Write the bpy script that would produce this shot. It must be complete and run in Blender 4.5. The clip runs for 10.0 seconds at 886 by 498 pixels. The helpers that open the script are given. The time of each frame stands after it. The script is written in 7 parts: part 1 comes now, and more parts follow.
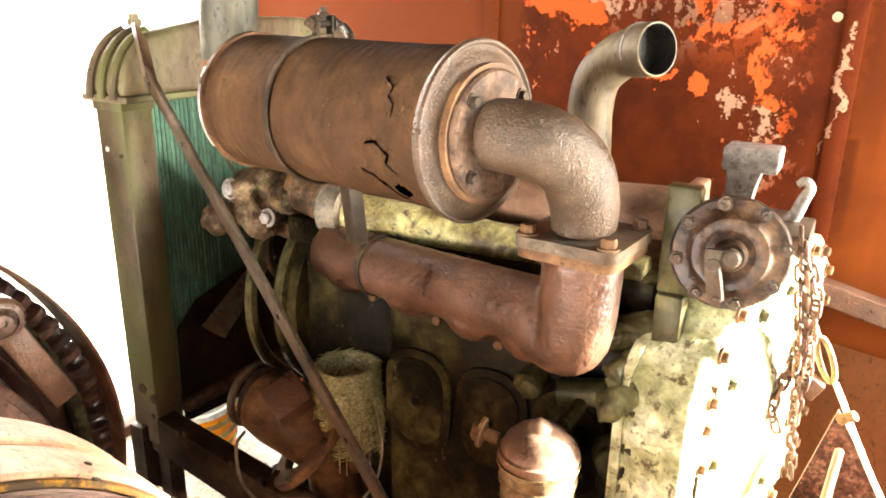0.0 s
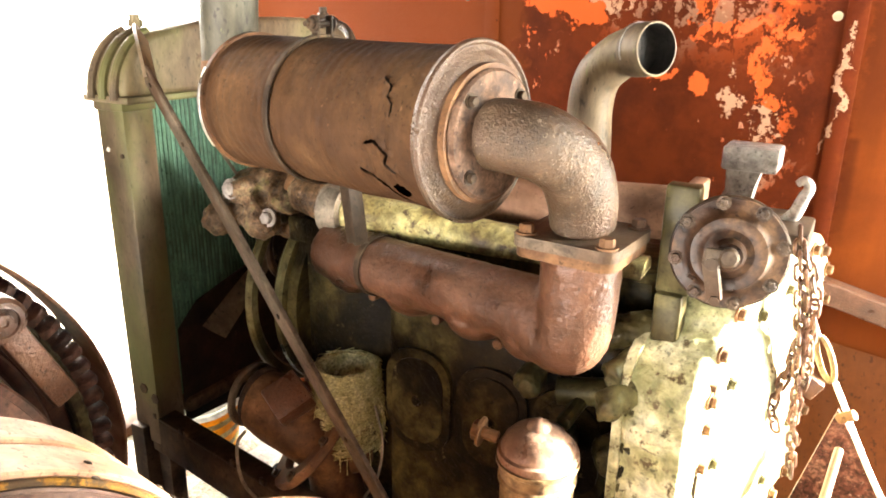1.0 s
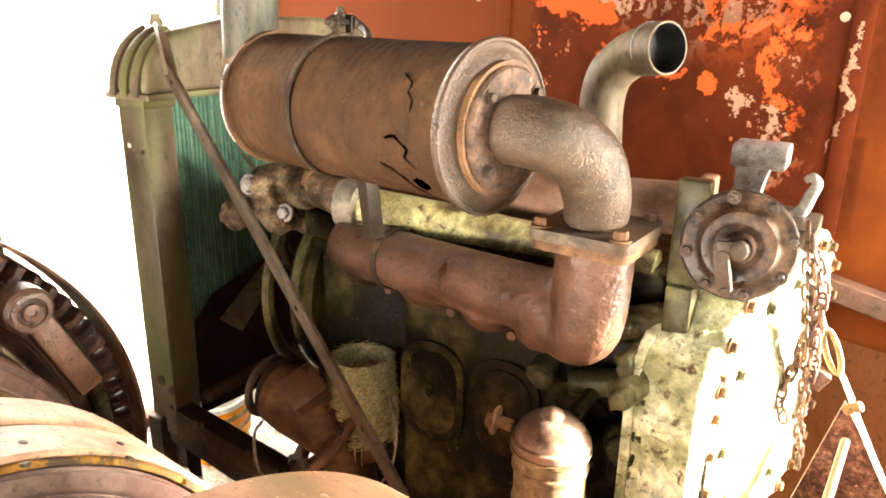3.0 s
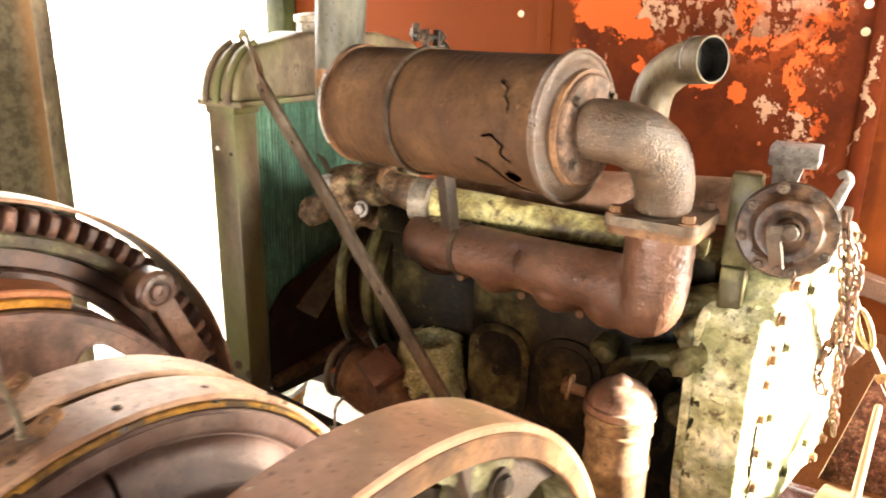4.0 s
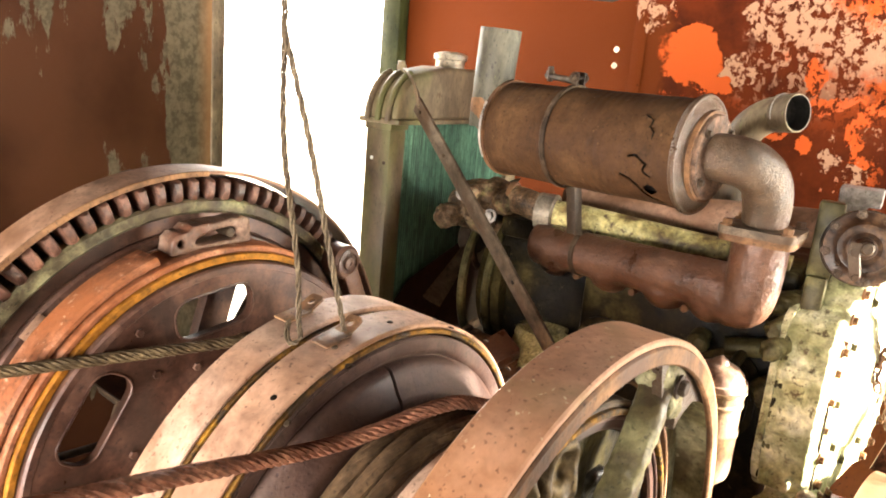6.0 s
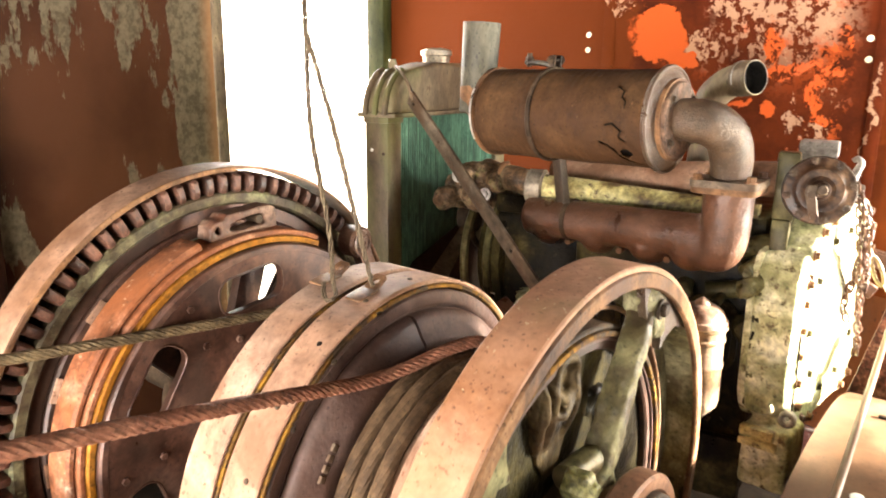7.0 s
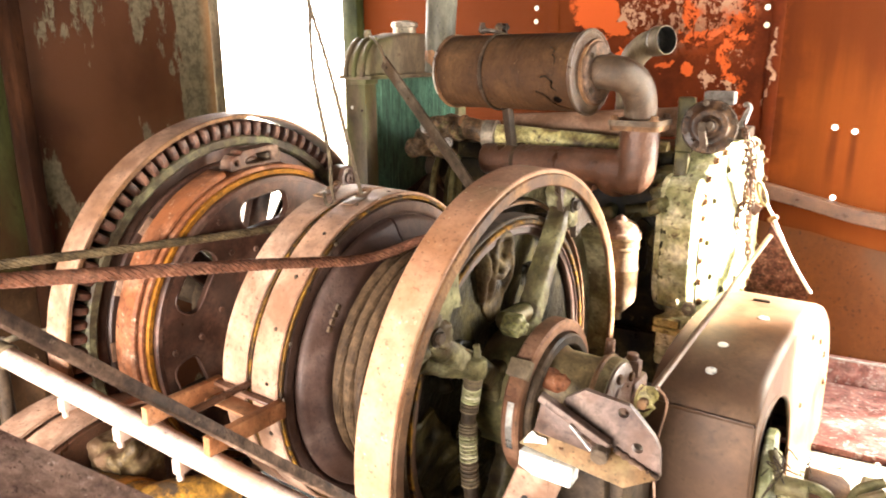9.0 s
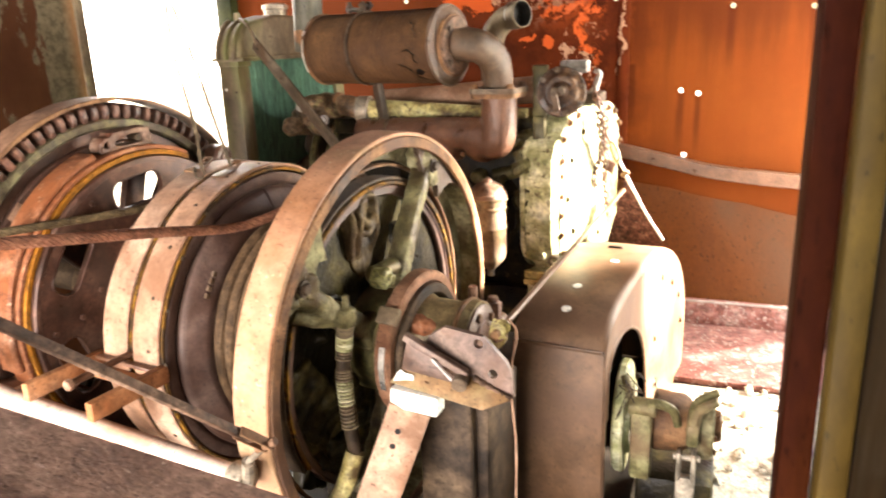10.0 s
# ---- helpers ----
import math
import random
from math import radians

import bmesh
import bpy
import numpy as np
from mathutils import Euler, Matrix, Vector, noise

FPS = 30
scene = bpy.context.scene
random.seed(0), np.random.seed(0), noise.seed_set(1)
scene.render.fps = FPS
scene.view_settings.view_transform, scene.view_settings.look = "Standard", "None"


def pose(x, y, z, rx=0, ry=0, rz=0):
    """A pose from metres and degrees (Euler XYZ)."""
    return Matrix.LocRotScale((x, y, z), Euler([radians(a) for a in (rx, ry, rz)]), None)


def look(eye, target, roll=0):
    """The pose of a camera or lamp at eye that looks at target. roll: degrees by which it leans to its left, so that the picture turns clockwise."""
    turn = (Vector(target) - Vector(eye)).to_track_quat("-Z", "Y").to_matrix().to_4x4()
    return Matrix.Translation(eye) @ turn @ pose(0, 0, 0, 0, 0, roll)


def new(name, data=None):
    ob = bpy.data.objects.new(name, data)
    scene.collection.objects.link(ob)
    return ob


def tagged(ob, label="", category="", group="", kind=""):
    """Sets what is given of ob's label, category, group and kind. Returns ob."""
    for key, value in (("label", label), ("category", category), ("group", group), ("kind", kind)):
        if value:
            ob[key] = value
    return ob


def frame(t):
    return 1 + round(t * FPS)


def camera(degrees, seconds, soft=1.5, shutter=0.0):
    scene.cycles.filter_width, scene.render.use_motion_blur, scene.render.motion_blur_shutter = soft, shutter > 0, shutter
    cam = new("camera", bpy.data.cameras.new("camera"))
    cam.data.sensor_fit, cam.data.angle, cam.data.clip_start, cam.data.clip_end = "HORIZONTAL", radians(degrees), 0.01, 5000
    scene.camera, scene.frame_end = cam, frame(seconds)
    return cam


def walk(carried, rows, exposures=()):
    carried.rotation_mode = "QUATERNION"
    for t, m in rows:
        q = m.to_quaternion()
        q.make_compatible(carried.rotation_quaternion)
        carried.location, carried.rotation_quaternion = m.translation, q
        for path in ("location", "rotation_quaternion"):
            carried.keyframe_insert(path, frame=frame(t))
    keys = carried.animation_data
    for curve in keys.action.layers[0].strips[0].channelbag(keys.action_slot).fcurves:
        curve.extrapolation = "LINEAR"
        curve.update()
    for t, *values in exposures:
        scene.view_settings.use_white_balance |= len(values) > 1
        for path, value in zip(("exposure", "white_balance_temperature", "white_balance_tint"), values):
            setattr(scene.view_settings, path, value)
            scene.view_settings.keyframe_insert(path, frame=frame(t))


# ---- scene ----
cam = camera(62.5, 10.0, 1.8, 0.4)
METRES, EYE, TILT, LEAN, TURN = 1.75, 1.6, -18.0, -1.0, 30.0
ROWS = [
    (0.0, 0.0, 0.0, 0.0, 0.0, 0.0, -0.0),
    (0.5, 0.002, -0.0002, -0.0, 0.07, 0.0, 0.18),
    (1.0, 0.0031, -0.0015, -0.0004, 0.19, 0.0, 0.06),
    (1.5, 0.0053, -0.0032, -0.0014, 0.25, -0.05, -0.0),
    (2.0, 0.0026, -0.0072, -0.0019, 0.32, -0.0, 0.14),
    (3.5, -0.0336, -0.051, -0.0191, 0.59, 0.31, -0.33),
    (4.0, -0.0993, -0.1183, -0.0395, 0.47, 1.15, -0.14),
    (4.5, -0.1896, -0.1982, -0.0666, 0.9, 2.57, -1.34),
    (5.0, -0.2308, -0.2634, -0.0758, 0.82, 3.81, -3.24),
    (5.5, -0.2593, -0.2936, -0.0988, 0.9, 4.43, -5.55),
    (7.0, -0.2847, -0.4332, -0.1782, 1.01, 4.71, 0.08),
    (7.5, -0.3049, -0.526, -0.2162, -1.4, 4.74, 0.61),
    (8.0, -0.3072, -0.6087, -0.2541, -1.85, 4.1, -2.45),
    (8.5, -0.2801, -0.6637, -0.2834, 1.05, 3.69, 1.52),
    (9.0, -0.2787, -0.7009, -0.2965, -0.99, 3.25, 1.65),
    (9.5, -0.2702, -0.7533, -0.3259, -4.39, 2.97, 2.43),
    (10.0, -0.2284, -0.7802, -0.3461, -8.04, 1.83, 5.86),
]
walk(cam, [(t, pose(0, 0, EYE, TILT, LEAN, TURN) @ pose(METRES * x, METRES * y, METRES * z, 90 + pitch, roll, yaw)) for t, x, y, z, yaw, pitch, roll in ROWS],
     exposures=[(0.0, 4.63, 6800, 9.0), (4.5, 4.46, 6900, 10.0), (5.5, 4.23, 6900, 10.5), (7.5, 4.17, 6800, 10.5), (9.0, 4.05, 6800, 11.5), (9.5, 4.01, 6850, 12.0), (10.0, 3.89, 6900, 12.5)])

# ---- light: hazy sky outside three openings, one sun ----
world = bpy.data.worlds.new("sky")
scene.world = world
world.use_nodes = True
sky = world.node_tree.nodes.new("ShaderNodeTexSky")
sky.sky_type, sky.sun_disc = "NISHITA", False
sky.sun_elevation, sky.sun_rotation = radians(17), radians(65)
sky.air_density, sky.dust_density = 1.0, 3.0
world.node_tree.nodes["Background"].inputs[1].default_value = 0.05
world.node_tree.links.new(sky.outputs[0], world.node_tree.nodes["Background"].inputs[0])


def lamp(name, kind, m, power, size=None, colour=(1, 1, 1)):
    data = bpy.data.lights.new(name, kind)
    data.energy, data.color = power, colour
    if kind == "SUN":
        data.angle = radians(size)
    elif size:
        data.shape, data.size, data.size_y = "RECTANGLE", *size
    ob = new(name, data)
    ob.matrix_world = m
    return ob


lamp("sun", "SUN", look((10.0, 4.6, 3.4), (0, 0, 0)), 6.0, 5.0, (1.0, 0.965, 0.91))
# sky light that comes in by the open side door, the open front and the far doorway
lamp("side_opening_light", "AREA", look((1.7, 1.6, 1.3), (-0.2, 1.2, 0.9)), 24, (1.0, 1.9), (0.97, 1.0, 0.98))
lamp("front_opening_light", "AREA", look((-1.0, -2.3, 0.75), (-0.8, 0.4, 0.65)), 22, (2.4, 1.2), (1.0, 0.955, 0.945))
lamp("far_doorway_light", "AREA", look((-2.45, 1.65, 1.25), (-1.0, 1.3, 0.9)), 1.5, (0.85, 1.9), (0.95, 1.0, 1.0))

# ---- materials ----
def material(name, stops, scale=6.0, rough=0.75, metal=0.0, bump=0.25, grain=60.0, fleck=None, streak=0.0, detail=8.0, fleck_at=0.62, fleck_scale=25.0, stain=None, stain_scale=3.0, gloss=0.16, grime=0.5, pits=0.5, relief=0.002):
    """A worn surface: a wide mottle through the colour stops, patchy grime, a fine grain, small dark pits, flecks of another colour, and relief."""
    m = bpy.data.materials.new(name)
    m.use_nodes = True
    n, l = m.node_tree.nodes, m.node_tree.links
    out = n["Principled BSDF"]
    tc = n.new("ShaderNodeTexCoord")
    mp = n.new("ShaderNodeMapping")
    mp.inputs["Scale"].default_value = (1, 1, 1.0 - streak)
    l.new(tc.outputs["Object"], mp.inputs[0])
    oi = n.new("ShaderNodeObjectInfo")
    add = n.new("ShaderNodeVectorMath")
    add.operation = "ADD"
    sc = n.new("ShaderNodeVectorMath")
    sc.operation = "SCALE"
    sc.inputs[0].default_value = (7.1, 3.7, 5.3)
    l.new(oi.outputs["Random"], sc.inputs["Scale"])
    l.new(mp.outputs[0], add.inputs[0])
    l.new(sc.outputs[0], add.inputs[1])
    wide = n.new("ShaderNodeTexNoise")
    wide.inputs["Scale"].default_value, wide.inputs["Detail"].default_value, wide.inputs["Roughness"].default_value = scale, detail, 0.62
    l.new(add.outputs[0], wide.inputs["Vector"])
    ramp = n.new("ShaderNodeValToRGB")
    while len(ramp.color_ramp.elements) < len(stops):
        ramp.color_ramp.elements.new(0.5)
    for e, (p, c) in zip(ramp.color_ramp.elements, stops):
        grey = sum(c) / 3
        e.position, e.color = 0.5 + (p - 0.5) * 0.66, (*(max(0.002, grey + (v - grey) * 1.18) for v in c), 1)
    l.new(wide.outputs["Fac"], ramp.inputs[0])
    fine = n.new("ShaderNodeTexNoise")
    fine.inputs["Scale"].default_value, fine.inputs["Detail"].default_value = grain, 4
    l.new(add.outputs[0], fine.inputs["Vector"])
    mr = n.new("ShaderNodeMapRange")
    mr.inputs["From Min"].default_value, mr.inputs["From Max"].default_value = 0.3, 0.7
    mr.inputs["To Min"].default_value, mr.inputs["To Max"].default_value = 0.9, 1.08
    l.new(fine.outputs["Fac"], mr.inputs[0])
    mul = n.new("ShaderNodeVectorMath")
    mul.operation = "SCALE"
    l.new(ramp.outputs[0], mul.inputs[0])
    l.new(mr.outputs[0], mul.inputs["Scale"])
    mid = n.new("ShaderNodeTexNoise")
    mid.inputs["Scale"].default_value, mid.inputs["Detail"].default_value, mid.inputs["Roughness"].default_value, mid.inputs["Distortion"].default_value = scale * 3.7, 7, 0.68, 0.4
    l.new(add.outputs[0], mid.inputs["Vector"])
    mm = n.new("ShaderNodeMapRange")
    mm.inputs["From Min"].default_value, mm.inputs["From Max"].default_value = 0.36, 0.64
    mm.inputs["To Min"].default_value, mm.inputs["To Max"].default_value = 1 - 0.85 * grime, 1 + 0.6 * grime
    l.new(mid.outputs["Fac"], mm.inputs[0])
    worn = n.new("ShaderNodeVectorMath")
    worn.operation = "SCALE"
    l.new(mul.outputs[0], worn.inputs[0])
    l.new(mm.outputs[0], worn.inputs["Scale"])
    pit = n.new("ShaderNodeTexNoise")
    pit.inputs["Scale"].default_value, pit.inputs["Detail"].default_value = grain * 1.3, 2
    l.new(add.outputs[0], pit.inputs["Vector"])
    pm = n.new("ShaderNodeMapRange")
    pm.inputs["From Min"].default_value, pm.inputs["From Max"].default_value = 0.3, 0.38
    pm.inputs["To Min"].default_value, pm.inputs["To Max"].default_value = 1 - pits, 1
    l.new(pit.outputs["Fac"], pm.inputs[0])
    holed = n.new("ShaderNodeVectorMath")
    holed.operation = "SCALE"
    l.new(worn.outputs[0], holed.inputs[0])
    l.new(pm.outputs[0], holed.inputs["Scale"])
    colour = holed.outputs[0]
    if stain:
        sn = n.new("ShaderNodeTexNoise")
        sn.inputs["Scale"].default_value, sn.inputs["Detail"].default_value, sn.inputs["Roughness"].default_value, sn.inputs["Distortion"].default_value = stain_scale, 5, 0.55, 0.6
        l.new(add.outputs[0], sn.inputs["Vector"])
        sr = n.new("ShaderNodeMapRange")
        sr.interpolation_type = "SMOOTHSTEP"
        sr.inputs["From Min"].default_value, sr.inputs["From Max"].default_value, sr.inputs["To Max"].default_value = 0.46, 0.68, 0.75
        l.new(sn.outputs["Fac"], sr.inputs[0])
        sx = n.new("ShaderNodeMix")
        sx.data_type = "RGBA"
        sx.inputs["B"].default_value = (*stain, 1)
        l.new(sr.outputs[0], sx.inputs["Factor"])
        l.new(colour, sx.inputs["A"])
        colour = sx.outputs["Result"]
    if fleck:
        fn = n.new("ShaderNodeTexNoise")
        fn.inputs["Scale"].default_value, fn.inputs["Detail"].default_value, fn.inputs["Roughness"].default_value = fleck_scale, 6, 0.7
        l.new(add.outputs[0], fn.inputs["Vector"])
        fr = n.new("ShaderNodeMapRange")
        fr.inputs["From Min"].default_value, fr.inputs["From Max"].default_value = fleck_at, fleck_at + 0.07
        l.new(fn.outputs["Fac"], fr.inputs[0])
        mix = n.new("ShaderNodeMix")
        mix.data_type = "RGBA"
        mix.inputs["B"].default_value = (*fleck, 1)
        l.new(fr.outputs[0], mix.inputs["Factor"])
        l.new(colour, mix.inputs["A"])
        colour = mix.outputs["Result"]
    l.new(colour, out.inputs["Base Color"])
    rr = n.new("ShaderNodeMapRange")
    rr.inputs["From Min"].default_value, rr.inputs["From Max"].default_value = 0.3, 0.7
    rr.inputs["To Min"].default_value, rr.inputs["To Max"].default_value = max(rough - 0.2, 0.08), min(rough + 0.25, 1)
    l.new(wide.outputs["Fac"], rr.inputs[0])
    l.new(rr.outputs[0], out.inputs["Roughness"])
    out.inputs["Metallic"].default_value = metal
    out.inputs["Specular IOR Level"].default_value = gloss
    bp = n.new("ShaderNodeBump")
    bp.inputs["Strength"].default_value, bp.inputs["Distance"].default_value = bump, relief
    sm = n.new("ShaderNodeMath")
    sm.operation = "ADD"
    low = n.new("ShaderNodeMath")
    low.operation = "MULTIPLY"
    low.inputs[1].default_value = 0.35
    l.new(wide.outputs["Fac"], low.inputs[0])
    l.new(low.outputs[0], sm.inputs[0])
    l.new(fine.outputs["Fac"], sm.inputs[1])
    deep = n.new("ShaderNodeMath")
    deep.operation = "MULTIPLY_ADD"
    deep.inputs[1].default_value = 0.8
    l.new(mid.outputs["Fac"], deep.inputs[0])
    l.new(sm.outputs[0], deep.inputs[2])
    sunk = n.new("ShaderNodeMath")
    sunk.operation = "MULTIPLY_ADD"
    sunk.inputs[1].default_value = 0.5
    l.new(pm.outputs[0], sunk.inputs[0])
    l.new(deep.outputs[0], sunk.inputs[2])
    l.new(sunk.outputs[0], bp.inputs["Height"])
    l.new(bp.outputs[0], out.inputs["Normal"])
    return m


RUST = material("rust", [(0.28, (0.055, 0.029, 0.016)), (0.5, (0.135, 0.073, 0.04)), (0.72, (0.24, 0.14, 0.08))], 7, 0.58, 0.1, 0.3, 110, (0.36, 0.19, 0.09), fleck_at=0.68, fleck_scale=30, stain=(0.09, 0.05, 0.035), stain_scale=4)
RUST_SHEET = material("rusted_sheet", [(0.28, (0.0295, 0.0145, 0.0072)), (0.5, (0.05, 0.0255, 0.0128)), (0.75, (0.077, 0.0425, 0.022))], 7, 0.7, 0.0, 0.6, 130, (0.14, 0.075, 0.035), 0.2, fleck_at=0.64, fleck_scale=60, stain=(0.04, 0.0185, 0.0085), stain_scale=8, gloss=0.14, grime=0.32)
# the pale flecks paint sparkling glints into the pitted rust colour
CAST_RUST = material("pitted_cast_rust_with_glints", [(0.3, (0.032, 0.019, 0.011)), (0.5, (0.066, 0.042, 0.025)), (0.75, (0.115, 0.078, 0.05))], 9, 0.4, 0.1, 1.0, 260, (0.36, 0.3, 0.2), fleck_at=0.61, fleck_scale=260, stain=(0.085, 0.042, 0.021), stain_scale=6, gloss=0.5, grime=0.36, pits=0.6, relief=0.003)
RED_RUST = material("red_brown_rust", [(0.28, (0.049, 0.0225, 0.0138)), (0.5, (0.106, 0.051, 0.031)), (0.75, (0.168, 0.09, 0.058))], 7, 0.36, 0.1, 0.9, 130, (0.22, 0.125, 0.075), fleck_at=0.64, fleck_scale=110, stain=(0.07, 0.034, 0.019), stain_scale=5, gloss=0.5, grime=0.24, relief=0.0025)
PINK = material("pale_rusted_band", [(0.28, (0.2, 0.112, 0.071)), (0.5, (0.312, 0.194, 0.136)), (0.75, (0.435, 0.304, 0.228))], 4, 0.62, 0.05, 0.12, 90, (0.1285, 0.05267, 0.02547), fleck_at=0.64, fleck_scale=28, stain=(0.15, 0.07, 0.036), stain_scale=6, gloss=0.22, grime=0.42)
DARK = material("dark_greasy_steel", [(0.28, (0.016, 0.011, 0.008)), (0.5, (0.048, 0.033, 0.022)), (0.75, (0.11, 0.078, 0.052))], 7, 0.56, 0.15, 0.3, 80, (0.17, 0.10, 0.06), fleck_at=0.68)
OLIVE = material("oily_olive_casting", [(0.28, (0.022, 0.018, 0.009)), (0.5, (0.06, 0.05, 0.024)), (0.72, (0.15, 0.135, 0.068))], 6, 0.38, 0.15, 0.4, 70, (0.21, 0.15, 0.08), fleck_at=0.68)
ARM = material("green_brown_cast_arm", [(0.28, (0.04, 0.036, 0.018)), (0.5, (0.115, 0.1, 0.05)), (0.72, (0.23, 0.215, 0.12))], 7, 0.45, 0.15, 0.45, 90, (0.07, 0.045, 0.025), fleck_at=0.63, stain=(0.15, 0.09, 0.05), stain_scale=5)
OIL = material("oil_soaked_block", [(0.28, (0.004, 0.0029, 0.0013)), (0.5, (0.019, 0.0145, 0.006)), (0.72, (0.085, 0.069, 0.03))], 6, 0.46, 0.0, 0.8, 70, (0.12, 0.096, 0.044), fleck_at=0.64, fleck_scale=22, stain=(0.006, 0.0045, 0.002), stain_scale=4, gloss=0.14, grime=0.75, relief=0.004)
PALE = material("pale_green_cast_housing", [(0.25, (0.2, 0.2, 0.1)), (0.45, (0.42, 0.4, 0.23)), (0.6, (0.58, 0.55, 0.37)), (0.8, (0.68, 0.65, 0.5))], 10, 0.5, 0.05, 1.0, 70, (0.1, 0.07, 0.03), fleck_at=0.575, fleck_scale=30, stain=(0.15, 0.155, 0.05), stain_scale=7, gloss=0.3, grime=0.55, relief=0.004)
YELLOW = material("flaking_yellow_paint", [(0.3, (0.1, 0.066, 0.032)), (0.42, (0.28, 0.225, 0.1)), (0.6, (0.52, 0.455, 0.225)), (0.8, (0.62, 0.57, 0.34))], 14, 0.55, 0.0, 0.6, 80, (0.09, 0.056, 0.03), fleck_at=0.57, fleck_scale=30, stain=(0.14, 0.09, 0.045), stain_scale=8, gloss=0.3, grime=0.5)
GOLD = material("golden_frayed_lining", [(0.3, (0.08323, 0.03213, 0.007711)), (0.5, (0.1873, 0.07925, 0.01928)), (0.75, (0.2601, 0.1243, 0.03856))], 10, 0.7, 0.0, 0.4, 90, (0.03121, 0.01499, 0.007711), fleck_at=0.66, fleck_scale=16)
LEVER = material("brown_lever_steel", [(0.28, (0.04, 0.024, 0.016)), (0.5, (0.1, 0.062, 0.044)), (0.75, (0.19, 0.125, 0.09))], 14, 0.6, 0.1, 0.7, 130, (0.3, 0.2, 0.14), fleck_at=0.64, fleck_scale=60, grime=0.7)
LINING = material("ochre_brake_lining", [(0.35, (0.04, 0.024, 0.012)), (0.5, (0.12, 0.062, 0.02)), (0.7, (0.27, 0.145, 0.04))], 14, 0.75, 0.0, 0.5, 90, (0.04, 0.025, 0.014), fleck_at=0.52, fleck_scale=18)
GREEN = material("green_radiator_core", [(0.25, (0.048, 0.1, 0.07)), (0.5, (0.09, 0.168, 0.12)), (0.8, (0.14, 0.24, 0.175))], 4, 0.6, 0.1, 0.3, 90, (0.09, 0.1, 0.06), fleck_at=0.68, stain=(0.03, 0.05, 0.035), stain_scale=5, gloss=0.2, grime=0.4)
POST = material("mossy_brown_steel", [(0.25, (0.075, 0.055, 0.036)), (0.5, (0.14, 0.105, 0.07)), (0.8, (0.23, 0.185, 0.115))], 5, 0.55, 0.1, 0.35, 80, (0.17, 0.165, 0.07), 0.6, fleck_at=0.62, gloss=0.25)
RAD_FRAME = material("olive_brown_radiator_paint", [(0.25, (0.07, 0.049, 0.032)), (0.5, (0.112, 0.082, 0.053)), (0.8, (0.165, 0.13, 0.082))], 5, 0.5, 0.1, 0.3, 90, (0.07, 0.036, 0.02), 0.5, fleck_at=0.66, fleck_scale=20, stain=(0.12, 0.125, 0.04), stain_scale=3.5, gloss=0.3, grime=0.4)
GREY = material("weathered_grey_steel", [(0.25, (0.16, 0.13, 0.10)), (0.5, (0.28, 0.24, 0.19)), (0.8, (0.4, 0.35, 0.28))], 10, 0.5, 0.5, 0.3, 100, (0.18, 0.1, 0.06), fleck_at=0.64)
TAN = material("tan_sheet_guard", [(0.28, (0.075, 0.041, 0.023)), (0.5, (0.115, 0.066, 0.039)), (0.75, (0.16, 0.097, 0.06))], 3.0, 0.48, 0.1, 0.12, 70, (0.26, 0.19, 0.13), fleck_at=0.7, fleck_scale=45, stain=(0.11, 0.058, 0.034), stain_scale=3, gloss=0.3, grime=0.35, pits=0.3)
ROPE = material("rusted_wire_rope", [(0.25, (0.12, 0.055, 0.035)), (0.5, (0.22, 0.105, 0.07)), (0.8, (0.32, 0.17, 0.11))], 20, 0.6, 0.3, 0.3, 120)
ROPE_DARK = material("greased_wire_rope", [(0.25, (0.049, 0.035, 0.021)), (0.5, (0.105, 0.077, 0.0455)), (0.8, (0.175, 0.133, 0.077))], 20, 0.5, 0.3, 0.3, 120)
DRUM = material("purple_brown_drum_iron", [(0.28, (0.028, 0.013, 0.009)), (0.5, (0.068, 0.034, 0.024)), (0.75, (0.13, 0.076, 0.056))], 6, 0.42, 0.2, 0.35, 90, (0.18, 0.125, 0.09), fleck_at=0.69, fleck_scale=34, stain=(0.034, 0.021, 0.015), stain_scale=5, gloss=0.35, grime=0.55)
MOSS = material("mossy_green_iron", [(0.28, (0.036, 0.02797, 0.01188)), (0.5, (0.135, 0.118, 0.064)), (0.72, (0.32, 0.29, 0.185))], 9, 0.6, 0.05, 0.7, 80, (0.3024, 0.2597, 0.1663), fleck_at=0.64, fleck_scale=20, stain=(0.0612, 0.0333, 0.01544), stain_scale=7)
BRASS = material("flaking_ochre_lacquer", [(0.28, (0.08, 0.052, 0.027)), (0.5, (0.19, 0.135, 0.075)), (0.75, (0.3, 0.235, 0.15))], 10, 0.45, 0.1, 0.5, 80, (0.06, 0.034, 0.02), fleck_at=0.6, fleck_scale=34, stain=(0.14, 0.08, 0.05), stain_scale=9, gloss=0.35, grime=0.6)
BARREL = material("olive_brown_cast_iron", [(0.28, (0.0574, 0.041, 0.02132)), (0.5, (0.1394, 0.1025, 0.05576)), (0.72, (0.246, 0.205, 0.1189))], 9, 0.5, 0.1, 0.4, 80, (0.1312, 0.0574, 0.0287), fleck_at=0.62, fleck_scale=22, stain=(0.123, 0.0615, 0.03444), stain_scale=6)
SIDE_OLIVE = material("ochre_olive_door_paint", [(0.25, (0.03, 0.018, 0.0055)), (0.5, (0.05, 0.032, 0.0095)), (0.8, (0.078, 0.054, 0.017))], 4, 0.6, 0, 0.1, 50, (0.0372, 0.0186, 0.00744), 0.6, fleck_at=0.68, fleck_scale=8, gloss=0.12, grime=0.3)
